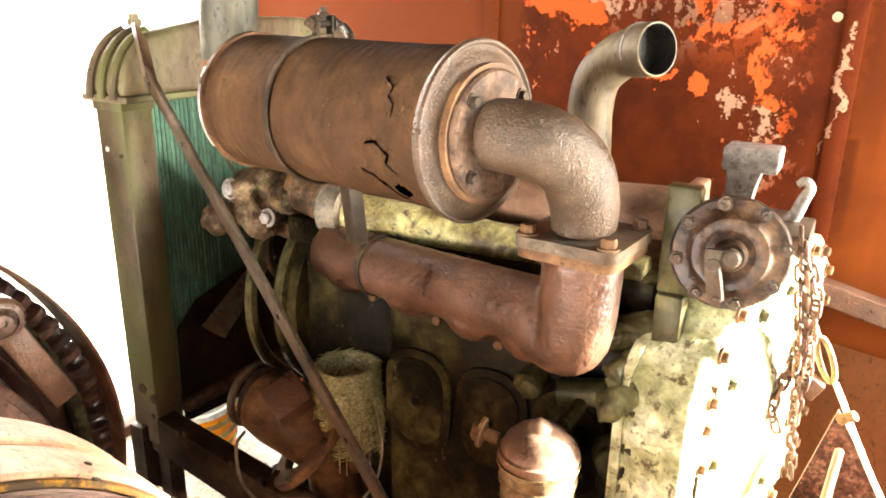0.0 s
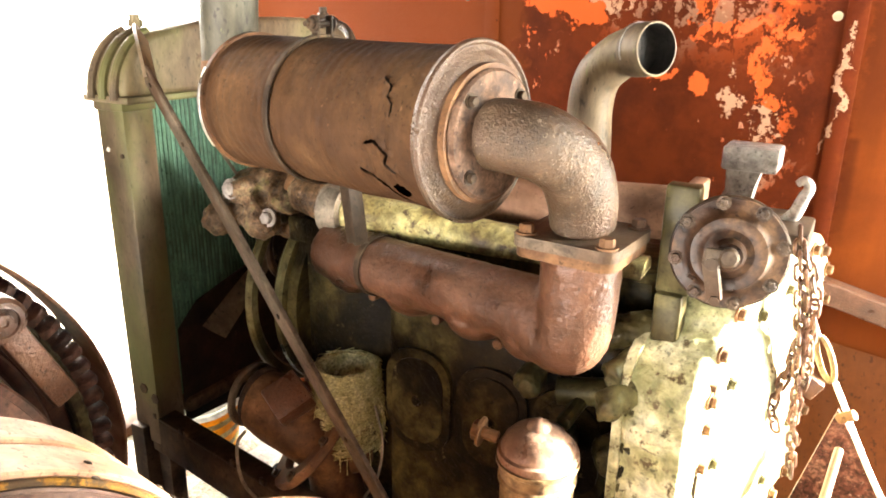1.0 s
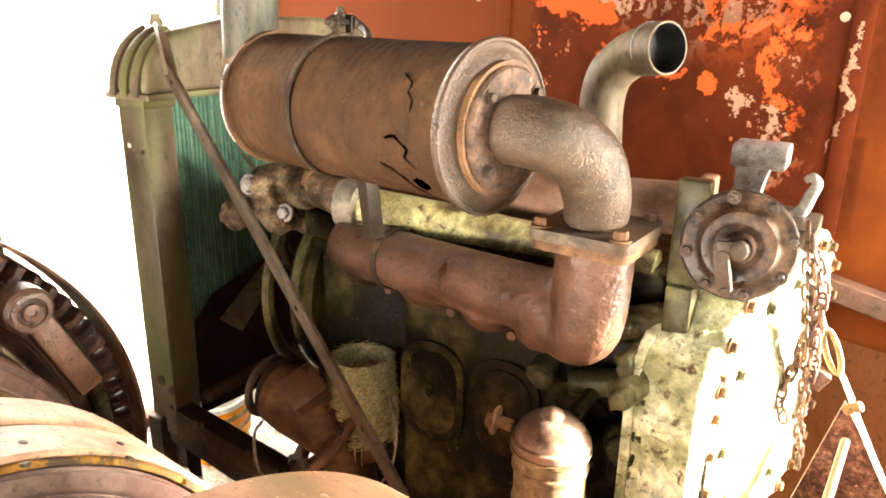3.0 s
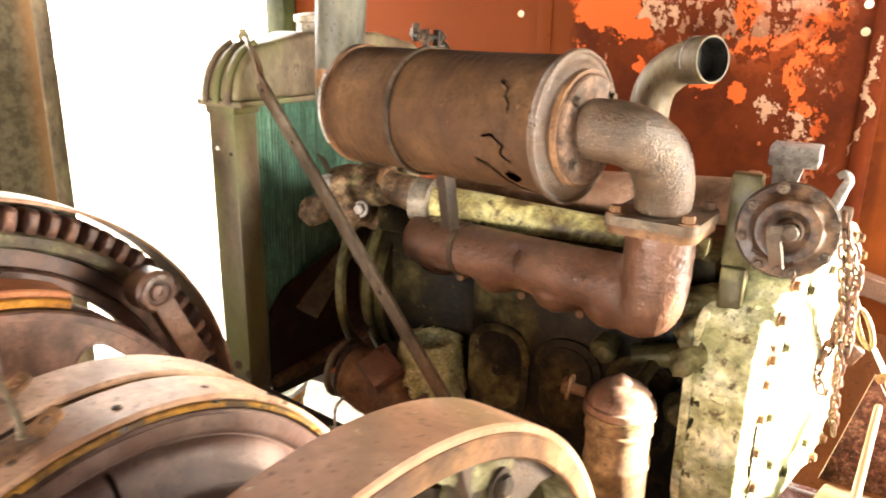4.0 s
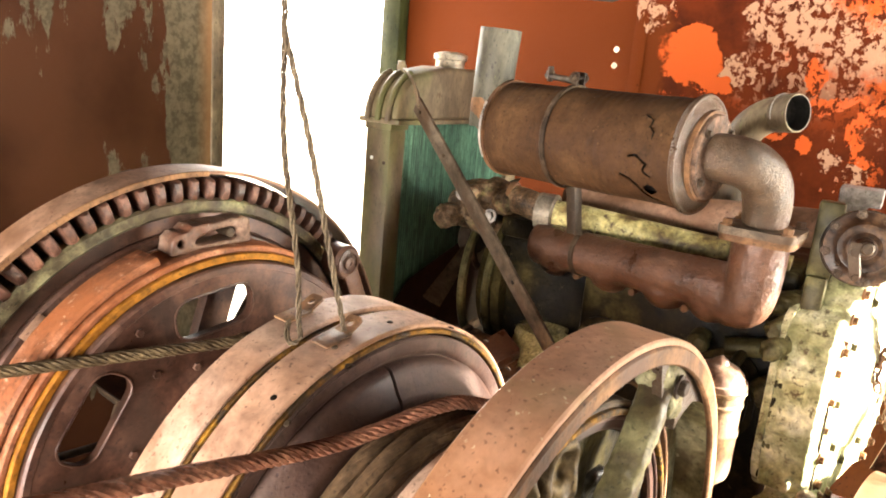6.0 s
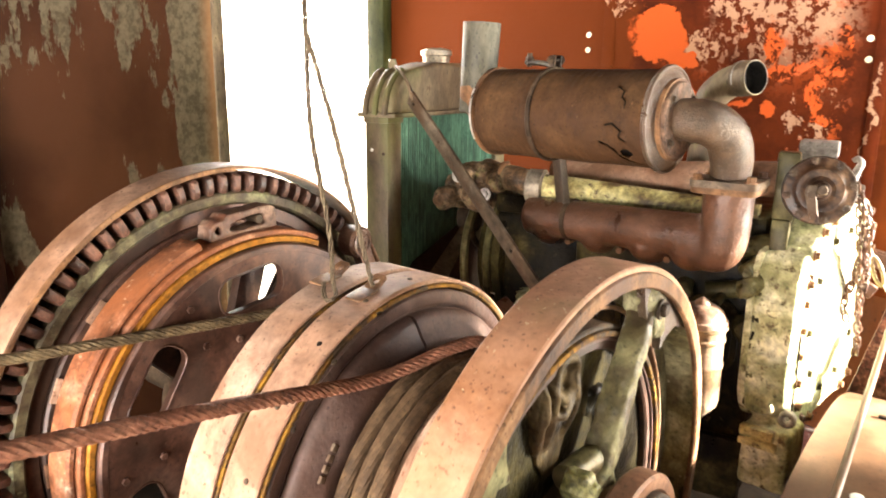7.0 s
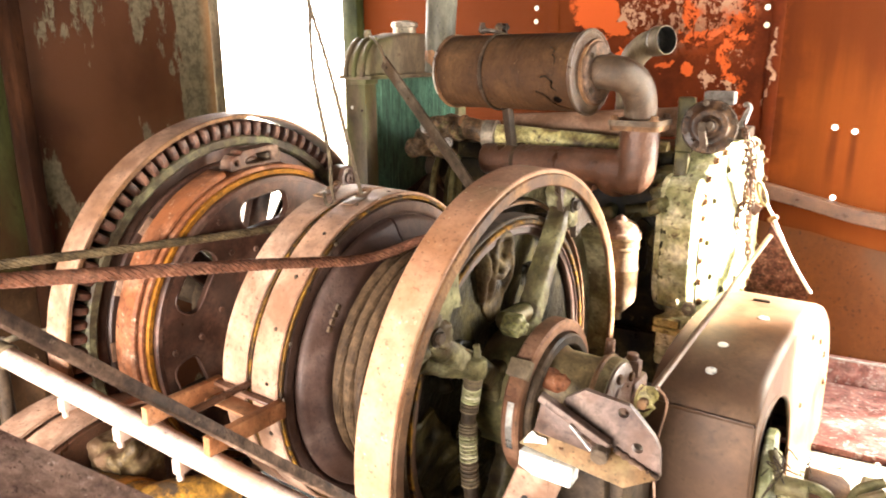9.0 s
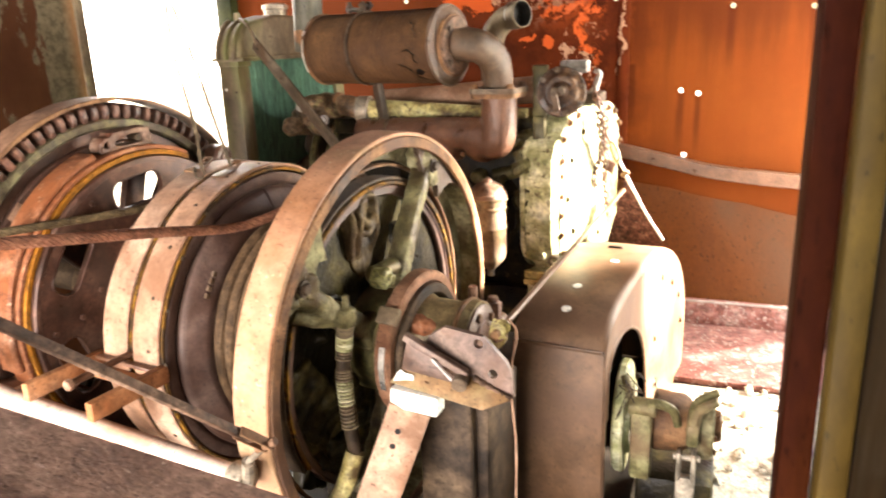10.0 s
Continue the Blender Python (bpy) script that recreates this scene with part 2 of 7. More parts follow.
ORANGE_RUST = material("orange_speckled_rust", [(0.28, (0.099, 0.036, 0.0198)), (0.5, (0.189, 0.081, 0.045)), (0.75, (0.297, 0.162, 0.108))], 10, 0.6, 0.05, 0.4, 80, (0.36, 0.234, 0.162), fleck_at=0.62, fleck_scale=40, stain=(0.234, 0.0765, 0.027), stain_scale=6)
PALE_CAST = material("pale_grey_brown_casting", [(0.3, (0.05508, 0.04039, 0.0288)), (0.5, (0.104, 0.07956, 0.0576)), (0.75, (0.1652, 0.1316, 0.09792))], 9, 0.5, 0.1, 0.6, 200, (0.2448, 0.2081, 0.1613), fleck_at=0.66, fleck_scale=160, stain=(0.07956, 0.04284, 0.02304), stain_scale=7)
RIM = material("chipped_orange_pink_rim", [(0.28, (0.22, 0.108, 0.06)), (0.5, (0.33, 0.183, 0.118)), (0.75, (0.45, 0.292, 0.205))], 3.5, 0.6, 0.05, 0.12, 90, (0.62, 0.52, 0.33), fleck_at=0.63, fleck_scale=48, stain=(0.17, 0.115, 0.05), stain_scale=3.5, gloss=0.25, grime=0.26)
ORANGE_PINK = material("orange_tan_bar", [(0.28, (0.2, 0.085, 0.042)), (0.5, (0.31, 0.155, 0.085)), (0.75, (0.42, 0.25, 0.16))], 6, 0.6, 0.05, 0.2, 90, (0.14, 0.055, 0.026), fleck_at=0.66, fleck_scale=30, stain=(0.29, 0.115, 0.045), stain_scale=6)
SPIDER = material("oil_caked_grey_casting", [(0.28, (0.0128, 0.008, 0.00375)), (0.5, (0.0496, 0.0328, 0.01575)), (0.72, (0.136, 0.1, 0.054))], 16, 0.5, 0.05, 0.8, 80, (0.2, 0.17, 0.1219), fleck_at=0.64, fleck_scale=26, stain=(0.09, 0.05, 0.02812), stain_scale=9)
# oily deck colour, also used for the painted shadow on the radiator core
FLOOR_IRON_AND_SHADE = material("black_oily_deck_and_core_shade", [(0.28, (0.006, 0.004, 0.003)), (0.5, (0.018, 0.013, 0.009)), (0.75, (0.04, 0.03, 0.02))], 5, 0.6, 0.1, 0.3, 80, (0.07, 0.05, 0.03), fleck_at=0.66)
NEST = material("dry_grass", [(0.25, (0.3, 0.26, 0.13)), (0.5, (0.5, 0.45, 0.24)), (0.8, (0.7, 0.64, 0.4))], 40, 0.95, 0, 0.8, 240, grime=0.7)
COIL = material("greased_rope_wraps", [(0.28, (0.027, 0.0155, 0.0085)), (0.5, (0.064, 0.04, 0.023)), (0.75, (0.108, 0.07, 0.042))], 10, 0.7, 0.1, 0.2, 120)
WHITE = material("chalky_white_paint", [(0.3, (0.68, 0.64, 0.56)), (0.6, (0.8, 0.77, 0.7))], 12, 0.7, 0, 0.15, 60, grime=0.25)
BLACK = material("black_rubber", [(0.3, (0.012, 0.011, 0.01)), (0.7, (0.03, 0.027, 0.024))], 10, 0.7, 0, 0.2, 80)
FOAM = material("grey_speckled_felt", [(0.3, (0.021, 0.019, 0.0136)), (0.55, (0.0504, 0.0437, 0.0306)), (0.8, (0.0924, 0.0798, 0.0578))], 90, 0.95, 0, 0.8, 300)
ORANGE = material("orange_plastic", [(0.3, (0.6, 0.2, 0.03)), (0.7, (0.72, 0.32, 0.06))], 5, 0.5, 0, 0.05, 40, grime=0.15)
DEBRIS = material("pale_gravel", [(0.25, (0.3, 0.27, 0.21)), (0.5, (0.5, 0.46, 0.38)), (0.8, (0.62, 0.58, 0.5))], 25, 0.95, 0, 0.9, 120)
GROUND = material("bleached_ground", [(0.3, (0.42, 0.38, 0.3)), (0.6, (0.55, 0.5, 0.42))], 0.6, 0.95, 0, 0.3, 12, grime=0.2)
DECK = material("worn_red_deck_plate", [(0.28, (0.115, 0.045, 0.037)), (0.46, (0.175, 0.08, 0.068)), (0.62, (0.235, 0.13, 0.113)), (0.75, (0.33, 0.23, 0.205))], 9, 0.65, 0.1, 0.4, 60, (0.36, 0.29, 0.26), fleck_at=0.56, fleck_scale=40, grime=0.5)
SPECKLED = material("speckled_red_plate", [(0.28, (0.03, 0.011, 0.008)), (0.5, (0.075, 0.03, 0.022)), (0.75, (0.16, 0.085, 0.065))], 30, 0.6, 0.1, 0.6, 120, (0.26, 0.17, 0.13), fleck_at=0.6, fleck_scale=90, grime=0.8)
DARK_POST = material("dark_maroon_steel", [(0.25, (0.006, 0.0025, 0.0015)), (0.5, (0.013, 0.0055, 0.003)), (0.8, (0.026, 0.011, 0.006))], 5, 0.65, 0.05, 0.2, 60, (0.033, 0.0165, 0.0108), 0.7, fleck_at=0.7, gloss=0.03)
WIRE = material("dull_brown_wire", [(0.3, (0.05, 0.036, 0.024)), (0.6, (0.1, 0.075, 0.05)), (0.8, (0.15, 0.12, 0.08))], 40, 0.6, 0.3, 0.3, 160)
BRIGHT_EDGE = material("bare_worn_steel_edge", [(0.3, (0.45, 0.42, 0.38)), (0.7, (0.65, 0.62, 0.56))], 12, 0.3, 0.8, 0.2, 90, grime=0.3)
BEAM = material("scaled_brown_beam", [(0.25, (0.2, 0.122, 0.096)), (0.5, (0.325, 0.21, 0.167)), (0.8, (0.46, 0.32, 0.26))], 14, 0.8, 0.05, 1.0, 130, (0.75, 0.552, 0.456), fleck_at=0.62, fleck_scale=60)
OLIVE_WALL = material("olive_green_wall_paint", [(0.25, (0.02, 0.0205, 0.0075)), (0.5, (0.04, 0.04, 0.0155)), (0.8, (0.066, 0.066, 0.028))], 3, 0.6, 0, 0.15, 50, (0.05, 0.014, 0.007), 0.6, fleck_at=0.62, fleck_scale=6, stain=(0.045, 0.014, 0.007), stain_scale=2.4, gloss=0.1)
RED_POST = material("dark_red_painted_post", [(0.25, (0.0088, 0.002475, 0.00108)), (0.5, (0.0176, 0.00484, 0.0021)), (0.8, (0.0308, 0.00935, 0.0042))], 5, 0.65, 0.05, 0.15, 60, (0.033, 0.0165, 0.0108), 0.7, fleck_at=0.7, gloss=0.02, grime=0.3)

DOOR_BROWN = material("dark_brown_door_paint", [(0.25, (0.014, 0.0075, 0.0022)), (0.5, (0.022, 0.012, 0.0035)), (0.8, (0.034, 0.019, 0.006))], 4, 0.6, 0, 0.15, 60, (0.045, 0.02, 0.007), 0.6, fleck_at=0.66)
LOWER_SHEET = material("dull_orange_lower_sheet", [(0.25, (0.115, 0.034, 0.011)), (0.5, (0.15, 0.05, 0.018)), (0.8, (0.185, 0.072, 0.031))], 1.6, 0.5, 0.05, 0.2, 60, (0.11, 0.03, 0.01), 0.3, fleck_at=0.78, fleck_scale=30, stain=(0.14, 0.075, 0.043), stain_scale=1.6, gloss=0.35, grime=0.14)
SHELF = material("tan_worn_shelf", [(0.28, (0.12, 0.068, 0.035)), (0.5, (0.19, 0.118, 0.066)), (0.75, (0.27, 0.19, 0.115))], 9, 0.55, 0.05, 0.4, 110, (0.1, 0.045, 0.02), fleck_at=0.64, fleck_scale=30, stain=(0.2, 0.16, 0.075), stain_scale=8, grime=0.35)
BRACKET = material("pinkish_caked_bracket", [(0.28, (0.06, 0.034, 0.024)), (0.5, (0.13, 0.082, 0.06)), (0.75, (0.22, 0.155, 0.12))], 16, 0.5, 0.05, 0.8, 110, (0.3, 0.24, 0.19), fleck_at=0.64, fleck_scale=50, stain=(0.13, 0.05, 0.028), stain_scale=10, grime=0.4)
TUBE_PAINT = material("pale_pink_tube_paint", [(0.28, (0.4, 0.29, 0.23)), (0.5, (0.52, 0.4, 0.33)), (0.75, (0.62, 0.51, 0.43))], 6, 0.5, 0.05, 0.15, 90, (0.25, 0.13, 0.075), fleck_at=0.66, fleck_scale=30, stain=(0.4, 0.22, 0.13), stain_scale=5, gloss=0.3, grime=0.22)
BRASS_RING = material("orange_brown_worn_ring", [(0.28, (0.09, 0.042, 0.025)), (0.5, (0.165, 0.085, 0.053)), (0.75, (0.24, 0.14, 0.095))], 8, 0.45, 0.1, 0.3, 90, (0.32, 0.25, 0.2), fleck_at=0.68, fleck_scale=40, stain=(0.08, 0.05, 0.03), stain_scale=7, grime=0.35)
LIP_IRON = material("grey_mauve_worn_iron", [(0.28, (0.032, 0.0175, 0.0135)), (0.5, (0.066, 0.04, 0.032)), (0.75, (0.11, 0.076, 0.062))], 7, 0.5, 0.15, 0.5, 110, (0.2, 0.16, 0.12), fleck_at=0.68, fleck_scale=50, stain=(0.05, 0.024, 0.015), stain_scale=6, gloss=0.3, grime=0.35)
CRUST = material("crusty_rust_and_moss", [(0.28, (0.05, 0.03, 0.016)), (0.45, (0.14, 0.088, 0.052)), (0.6, (0.26, 0.18, 0.115)), (0.75, (0.3, 0.27, 0.14))], 16, 0.5, 0.1, 1.0, 90, (0.32, 0.29, 0.16), fleck_at=0.62, fleck_scale=40, stain=(0.02, 0.014, 0.008), stain_scale=11, gloss=0.35, grime=0.8, relief=0.004)
PALE_GREY = material("pale_worn_steel", [(0.25, (0.2, 0.17, 0.15)), (0.5, (0.36, 0.33, 0.3)), (0.8, (0.5, 0.47, 0.44))], 12, 0.45, 0.3, 0.4, 100, (0.2, 0.11, 0.07), fleck_at=0.64, fleck_scale=50, gloss=0.3)

ARM_GLOSS = material("oily_green_brown_arm", [(0.28, (0.05, 0.042, 0.02)), (0.5, (0.13, 0.11, 0.056)), (0.72, (0.26, 0.235, 0.13))], 9, 0.5, 0.05, 0.6, 90, (0.24, 0.22, 0.12), fleck_at=0.66, fleck_scale=30, stain=(0.05, 0.025, 0.014), stain_scale=8, gloss=0.35, grime=0.45)
CAP_PINK = material("pinkish_worn_cap", [(0.28, (0.11, 0.062, 0.043)), (0.5, (0.23, 0.145, 0.105)), (0.75, (0.38, 0.29, 0.22))], 10, 0.32, 0.15, 0.4, 90, (0.34, 0.27, 0.16), fleck_at=0.63, fleck_scale=40, stain=(0.16, 0.075, 0.045), stain_scale=9, gloss=0.6)
STACK = material("olive_grey_weathered_pipe", [(0.25, (0.055, 0.05, 0.036)), (0.5, (0.095, 0.088, 0.066)), (0.8, (0.15, 0.14, 0.105))], 6, 0.75, 0.0, 0.35, 90, (0.12, 0.12, 0.05), 0.5, fleck_at=0.64, gloss=0.3)
PLATE = material("mauve_brown_worn_plate", [(0.28, (0.06, 0.038, 0.03)), (0.5, (0.115, 0.078, 0.063)), (0.75, (0.18, 0.13, 0.105))], 10, 0.5, 0.15, 0.4, 120, (0.3, 0.24, 0.2), fleck_at=0.68, fleck_scale=50, stain=(0.1, 0.05, 0.03), stain_scale=9, gloss=0.35)


def wall_paint(name, orange, rust, pale, bare, lo, hi, axis):
    """Old orange paint: whole on the outer sheets, burnt to dark rust between lo and hi along the axis, where flakes of bright paint and pale primer are left."""
    m = bpy.data.materials.new(name)
    m.use_nodes = True
    n, l = m.node_tree.nodes, m.node_tree.links
    out = n["Principled BSDF"]
    geo = n.new("ShaderNodeNewGeometry")
    xyz = n.new("ShaderNodeSeparateXYZ")
    l.new(geo.outputs["Position"], xyz.inputs[0])

    def noise_of(scale, detail, rough, stretch=1.0, shift=0.0):
        mp = n.new("ShaderNodeMapping")
        mp.inputs["Scale"].default_value, mp.inputs["Location"].default_value = (1, 1, stretch), (shift, shift, shift)
        l.new(geo.outputs["Position"], mp.inputs[0])
        t = n.new("ShaderNodeTexNoise")
        t.inputs["Scale"].default_value, t.inputs["Detail"].default_value, t.inputs["Roughness"].default_value = scale, detail, rough
        l.new(mp.outputs[0], t.inputs["Vector"])
        return t.outputs["Fac"]

    def step(v, a, b):
        r = n.new("ShaderNodeMapRange")
        r.interpolation_type = "SMOOTHSTEP"
        r.inputs["From Min"].default_value, r.inputs["From Max"].default_value = a, b
        l.new(v, r.inputs[0])
        return r.outputs[0]

    def maths(op, a, b):
        r = n.new("ShaderNodeMath")
        r.operation = op
        for i, v in enumerate((a, b)):
            if isinstance(v, (int, float)):
                r.inputs[i].default_value = v
            else:
                l.new(v, r.inputs[i])
        return r.outputs[0]

    def mixed(f, a, b):
        r = n.new("ShaderNodeMix")
        r.data_type = "RGBA"
        l.new(f, r.inputs["Factor"])
        for key, v in (("A", a), ("B", b)):
            if isinstance(v, tuple):
                r.inputs[key].default_value = (*v, 1)
            else:
                l.new(v, r.inputs[key])
        return r.outputs["Result"]

    along = xyz.outputs[axis]
    high = xyz.outputs[2]
    big, mid, fine, streaks = noise_of(1.7, 6, 0.6), noise_of(4.2, 8, 0.62, 1, 3.1), noise_of(34, 7, 0.75, 1, 5.7), noise_of(7, 5, 0.6, 0.1, 1.3)
    column = noise_of(3.0, 3, 0.5, 0.22, 8.2)
    other = noise_of(4.2, 8, 0.62, 1, 11.7)
    ragged = maths("ADD", along, maths("MULTIPLY", maths("SUBTRACT", mid, 0.5), 0.55))
    edge = maths("ADD", along, maths("MULTIPLY", maths("SUBTRACT", fine, 0.5), 0.12))
    zone = maths("MULTIPLY", step(ragged, lo - 0.02, lo + 0.02), maths("SUBTRACT", 1.0, step(edge, hi - 0.015, hi + 0.015)))
    soft = mixed(step(streaks, 0.35, 0.72), orange, tuple(c * 0.6 for c in orange))
    soft = mixed(step(big, 0.45, 0.75), soft, tuple(0.6 * a + 0.4 * b for a, b in zip(orange, rust)))
    soft = mixed(step(ragged, hi + 0.22, hi - 0.05), soft, tuple(0.35 * a + 0.65 * b for a, b in zip(orange, rust)))
    soft = mixed(maths("MULTIPLY", step(edge, hi, hi + 0.3), 0.7), soft, mixed(step(big, 0.3, 0.65), tuple(c * k for c, k in zip(orange, (0.74, 0.86, 0.95))), tuple(0.45 * a + 0.55 * b for a, b in zip(orange, rust))))
    burnt = mixed(step(mid, 0.35, 0.6), rust, tuple(c * 2.2 for c in rust))
    both = mixed(zone, soft, burnt)
    # flakes with a ragged outline: centre and half-size along the wall and up it
    warp_x = maths("ADD", along, maths("ADD", maths("MULTIPLY", maths("SUBTRACT", mid, 0.5), 0.34), maths("MULTIPLY", maths("SUBTRACT", fine, 0.5), 0.07)))
    warp_z = maths("ADD", high, maths("ADD", maths("MULTIPLY", maths("SUBTRACT", other, 0.5), 0.34), maths("MULTIPLY", maths("SUBTRACT", fine, 0.5), 0.07)))

    def flakes(spots):
        total = None
        for cx, cz, rx, rz in spots:
            u = maths("POWER", maths("ABSOLUTE", maths("MULTIPLY", maths("SUBTRACT", warp_x, cx), 1 / rx), 0.0), 2.0)
            v = maths("POWER", maths("ABSOLUTE", maths("MULTIPLY", maths("SUBTRACT", warp_z, cz), 1 / rz), 0.0), 2.0)
            spot = maths("SUBTRACT", 1.0, step(maths("ADD", u, v), 0.94, 1.06))
            total = spot if total is None else maths("MAXIMUM", total, spot)
        return total

    lichen = noise_of(26, 8, 0.72, 0.8, 6.4)
    # upper field where primer and paint break up into small islands
    inland = maths("SUBTRACT", 1.0, step(along, -0.26, -0.1))
    field = maths("MULTIPLY", maths("MULTIPLY", maths("MULTIPLY", step(ragged, -0.72, -0.52), step(high, 1.42, 1.8)), zone), inland)
    isle = maths("MULTIPLY", step(maths("ADD", lichen, maths("MULTIPLY", maths("SUBTRACT", column, 0.5), 0.5)), 0.49, 0.515), field)
    both = mixed(isle, both, mixed(step(other, 0.42, 0.56), bare, pale))
    speck = maths("ADD", lichen, maths("MULTIPLY", maths("SUBTRACT", column, 0.5), 0.8))
    both = mixed(maths("MULTIPLY", maths("MULTIPLY", step(speck, 0.645, 0.66), step(high, 0.95, 1.3)), maths("MULTIPLY", zone, inland)), both, mixed(step(mid, 0.45, 0.55), bare, pale))
    torn = step(lichen, 0.46, 0.49)
    both = mixed(maths("MULTIPLY", flakes([(-0.25, 1.32, 0.028, 0.075), (-0.065, 1.42, 0.009, 0.13), (-0.33, 1.365, 0.026, 0.028), (-0.55, 1.87, 0.15, 0.08), (-1.04, 1.88, 0.04, 0.06), (-0.68, 1.69, 0.075, 0.05)]), torn), both, pale)
    both = mixed(maths("MULTIPLY", maths("MAXIMUM", flakes([(-0.90, 1.70, 0.16, 0.105), (-0.74, 1.60, 0.085, 0.055), (-0.43, 1.385, 0.04, 0.04), (-0.53, 1.42, 0.03, 0.022), (-0.72, 1.44, 0.03, 0.05)]), maths("MULTIPLY", flakes([(-0.36, 1.56, 0.09, 0.035), (-0.25, 1.47, 0.03, 0.09), (-0.42, 1.66, 0.05, 0.06), (-0.19, 1.68, 0.016, 0.06)]), torn)), zone), both, mixed(step(big, 0.5, 0.62), bare, tuple(0.8 * a + 0.2 * b for a, b in zip(bare, pale))))
    # shade under the roof, painted into the outer sheet as a darker upper part
    roof_shade = maths("MULTIPLY", step(maths("ADD", high, maths("MULTIPLY", maths("SUBTRACT", streaks, 0.5), 0.5)), 1.25, 1.6), step(edge, hi, hi + 0.02))
    both = mixed(maths("MULTIPLY", roof_shade, 0.62), both, rust)
    # dark runs below the bolt holes of the outer sheet
    for hx, hz in ((0.208, 1.178), (0.285, 1.164), (0.412, 1.547), (0.74, 1.53), (-0.02, 1.3)):
        run = maths("SUBTRACT", 1.0, step(maths("ABSOLUTE", maths("SUBTRACT", maths("ADD", along, maths("MULTIPLY", maths("SUBTRACT", streaks, 0.5), 0.05)), hx), 0.0), 0.004, 0.026))
        run = maths("MULTIPLY", run, maths("MULTIPLY", step(high, hz - 0.36, hz - 0.1), maths("SUBTRACT", 1.0, step(high, hz - 0.005, hz + 0.01))))
        both = mixed(maths("MULTIPLY", run, 0.6), both, rust)
    dust = mixed(step(fine, 0.66, 0.72), both, tuple(c * 0.5 for c in rust))
    l.new(dust, out.inputs["Base Color"])
    rr = n.new("ShaderNodeMapRange")
    rr.inputs["To Min"].default_value, rr.inputs["To Max"].default_value = 0.6, 0.85
    out.inputs["Specular IOR Level"].default_value = 0.06
    l.new(mid, rr.inputs[0])
    l.new(rr.outputs[0], out.inputs["Roughness"])
    bp = n.new("ShaderNodeBump")
    bp.inputs["Strength"].default_value, bp.inputs["Distance"].default_value = 0.25, 0.004
    l.new(maths("ADD", mid, fine), bp.inputs["Height"])
    l.new(bp.outputs[0], out.inputs["Normal"])
    return m


WALL = wall_paint("peeling_orange_wall", (0.185, 0.039, 0.0055), (0.04, 0.0066, 0.0014), (0.36, 0.2, 0.125), (0.46, 0.078, 0.016), -1.0, -0.035, 0)
def bare_side_wall():
    """Maroon rusted sheet with ragged runs of old beige paint, whole near the doorway."""
    m = bpy.data.materials.new("rusted_side_wall")
    m.use_nodes = True
    n, l = m.node_tree.nodes, m.node_tree.links
    out = n["Principled BSDF"]
    geo = n.new("ShaderNodeNewGeometry")
    xyz = n.new("ShaderNodeSeparateXYZ")
    l.new(geo.outputs["Position"], xyz.inputs[0])

    def noise_of(scale, detail, rough, stretch, shift):
        mp = n.new("ShaderNodeMapping")
        mp.inputs["Scale"].default_value, mp.inputs["Location"].default_value = (1, 1, stretch), (shift, shift, shift)
        l.new(geo.outputs["Position"], mp.inputs[0])
        t = n.new("ShaderNodeTexNoise")
        t.inputs["Scale"].default_value, t.inputs["Detail"].default_value, t.inputs["Roughness"].default_value = scale, detail, rough
        l.new(mp.outputs[0], t.inputs["Vector"])
        return t.outputs["Fac"]

    def ranged(v, a, b, lo=0.0, hi=1.0):
        r = n.new("ShaderNodeMapRange")
        r.interpolation_type = "SMOOTHSTEP"
        for key, x in (("From Min", a), ("From Max", b), ("To Min", lo), ("To Max", hi)):
            r.inputs[key].default_value = x
        l.new(v, r.inputs[0])
        return r.outputs[0]

    def add(a, b):
        r = n.new("ShaderNodeMath")
        r.operation = "ADD"
        l.new(a, r.inputs[0]), l.new(b, r.inputs[1])
        return r.outputs[0]

    def mixed(f, a, b):
        r = n.new("ShaderNodeMix")
        r.data_type = "RGBA"
        l.new(f, r.inputs["Factor"])
        for key, v in (("A", a), ("B", b)):
            if isinstance(v, tuple):
                r.inputs[key].default_value = (*v, 1)
            else:
                l.new(v, r.inputs[key])
        return r.outputs["Result"]

    runs, rough, wide = noise_of(5.5, 9, 0.66, 0.35, 2.2), noise_of(30, 5, 0.7, 1, 4.0), noise_of(2.5, 4, 0.55, 1, 7.0)
    near = ranged(xyz.outputs[1], 0.87, 0.98, 0.0, 0.4)
    high = ranged(xyz.outputs[2], 1.3, 1.85, -0.03, 0.075)
    keep = ranged(add(add(runs, near), high), 0.555, 0.575)
    maroon = mixed(ranged(wide, 0.35, 0.65), (0.036, 0.0115, 0.0044), (0.064, 0.0225, 0.0088))
    beige = mixed(ranged(rough, 0.35, 0.65), (0.066, 0.049, 0.027), (0.13, 0.104, 0.064))
    beige = mixed(ranged(xyz.outputs[1], 1.01, 1.11), beige, (0.26, 0.13, 0.055))
    l.new(mixed(keep, maroon, beige), out.inputs["Base Color"])
    out.inputs["Roughness"].default_value = 0.65
    out.inputs["Specular IOR Level"].default_value = 0.1
    bp = n.new("ShaderNodeBump")
    bp.inputs["Strength"].default_value, bp.inputs["Distance"].default_value = 0.3, 0.003
    l.new(add(keep, rough), bp.inputs["Height"])
    l.new(bp.outputs[0], out.inputs["Normal"])
    return m


WALL_LEFT = bare_side_wall()

# ---- building helpers ----
WINCH = pose(-0.7882, 0.2105, 0.6917, 0, 1.255, -6.41) @ Matrix.Diagonal((1, 0.98, 0.98, 1))  # the winch shaft runs along this frame's x
IDENT = Matrix.Identity(4)
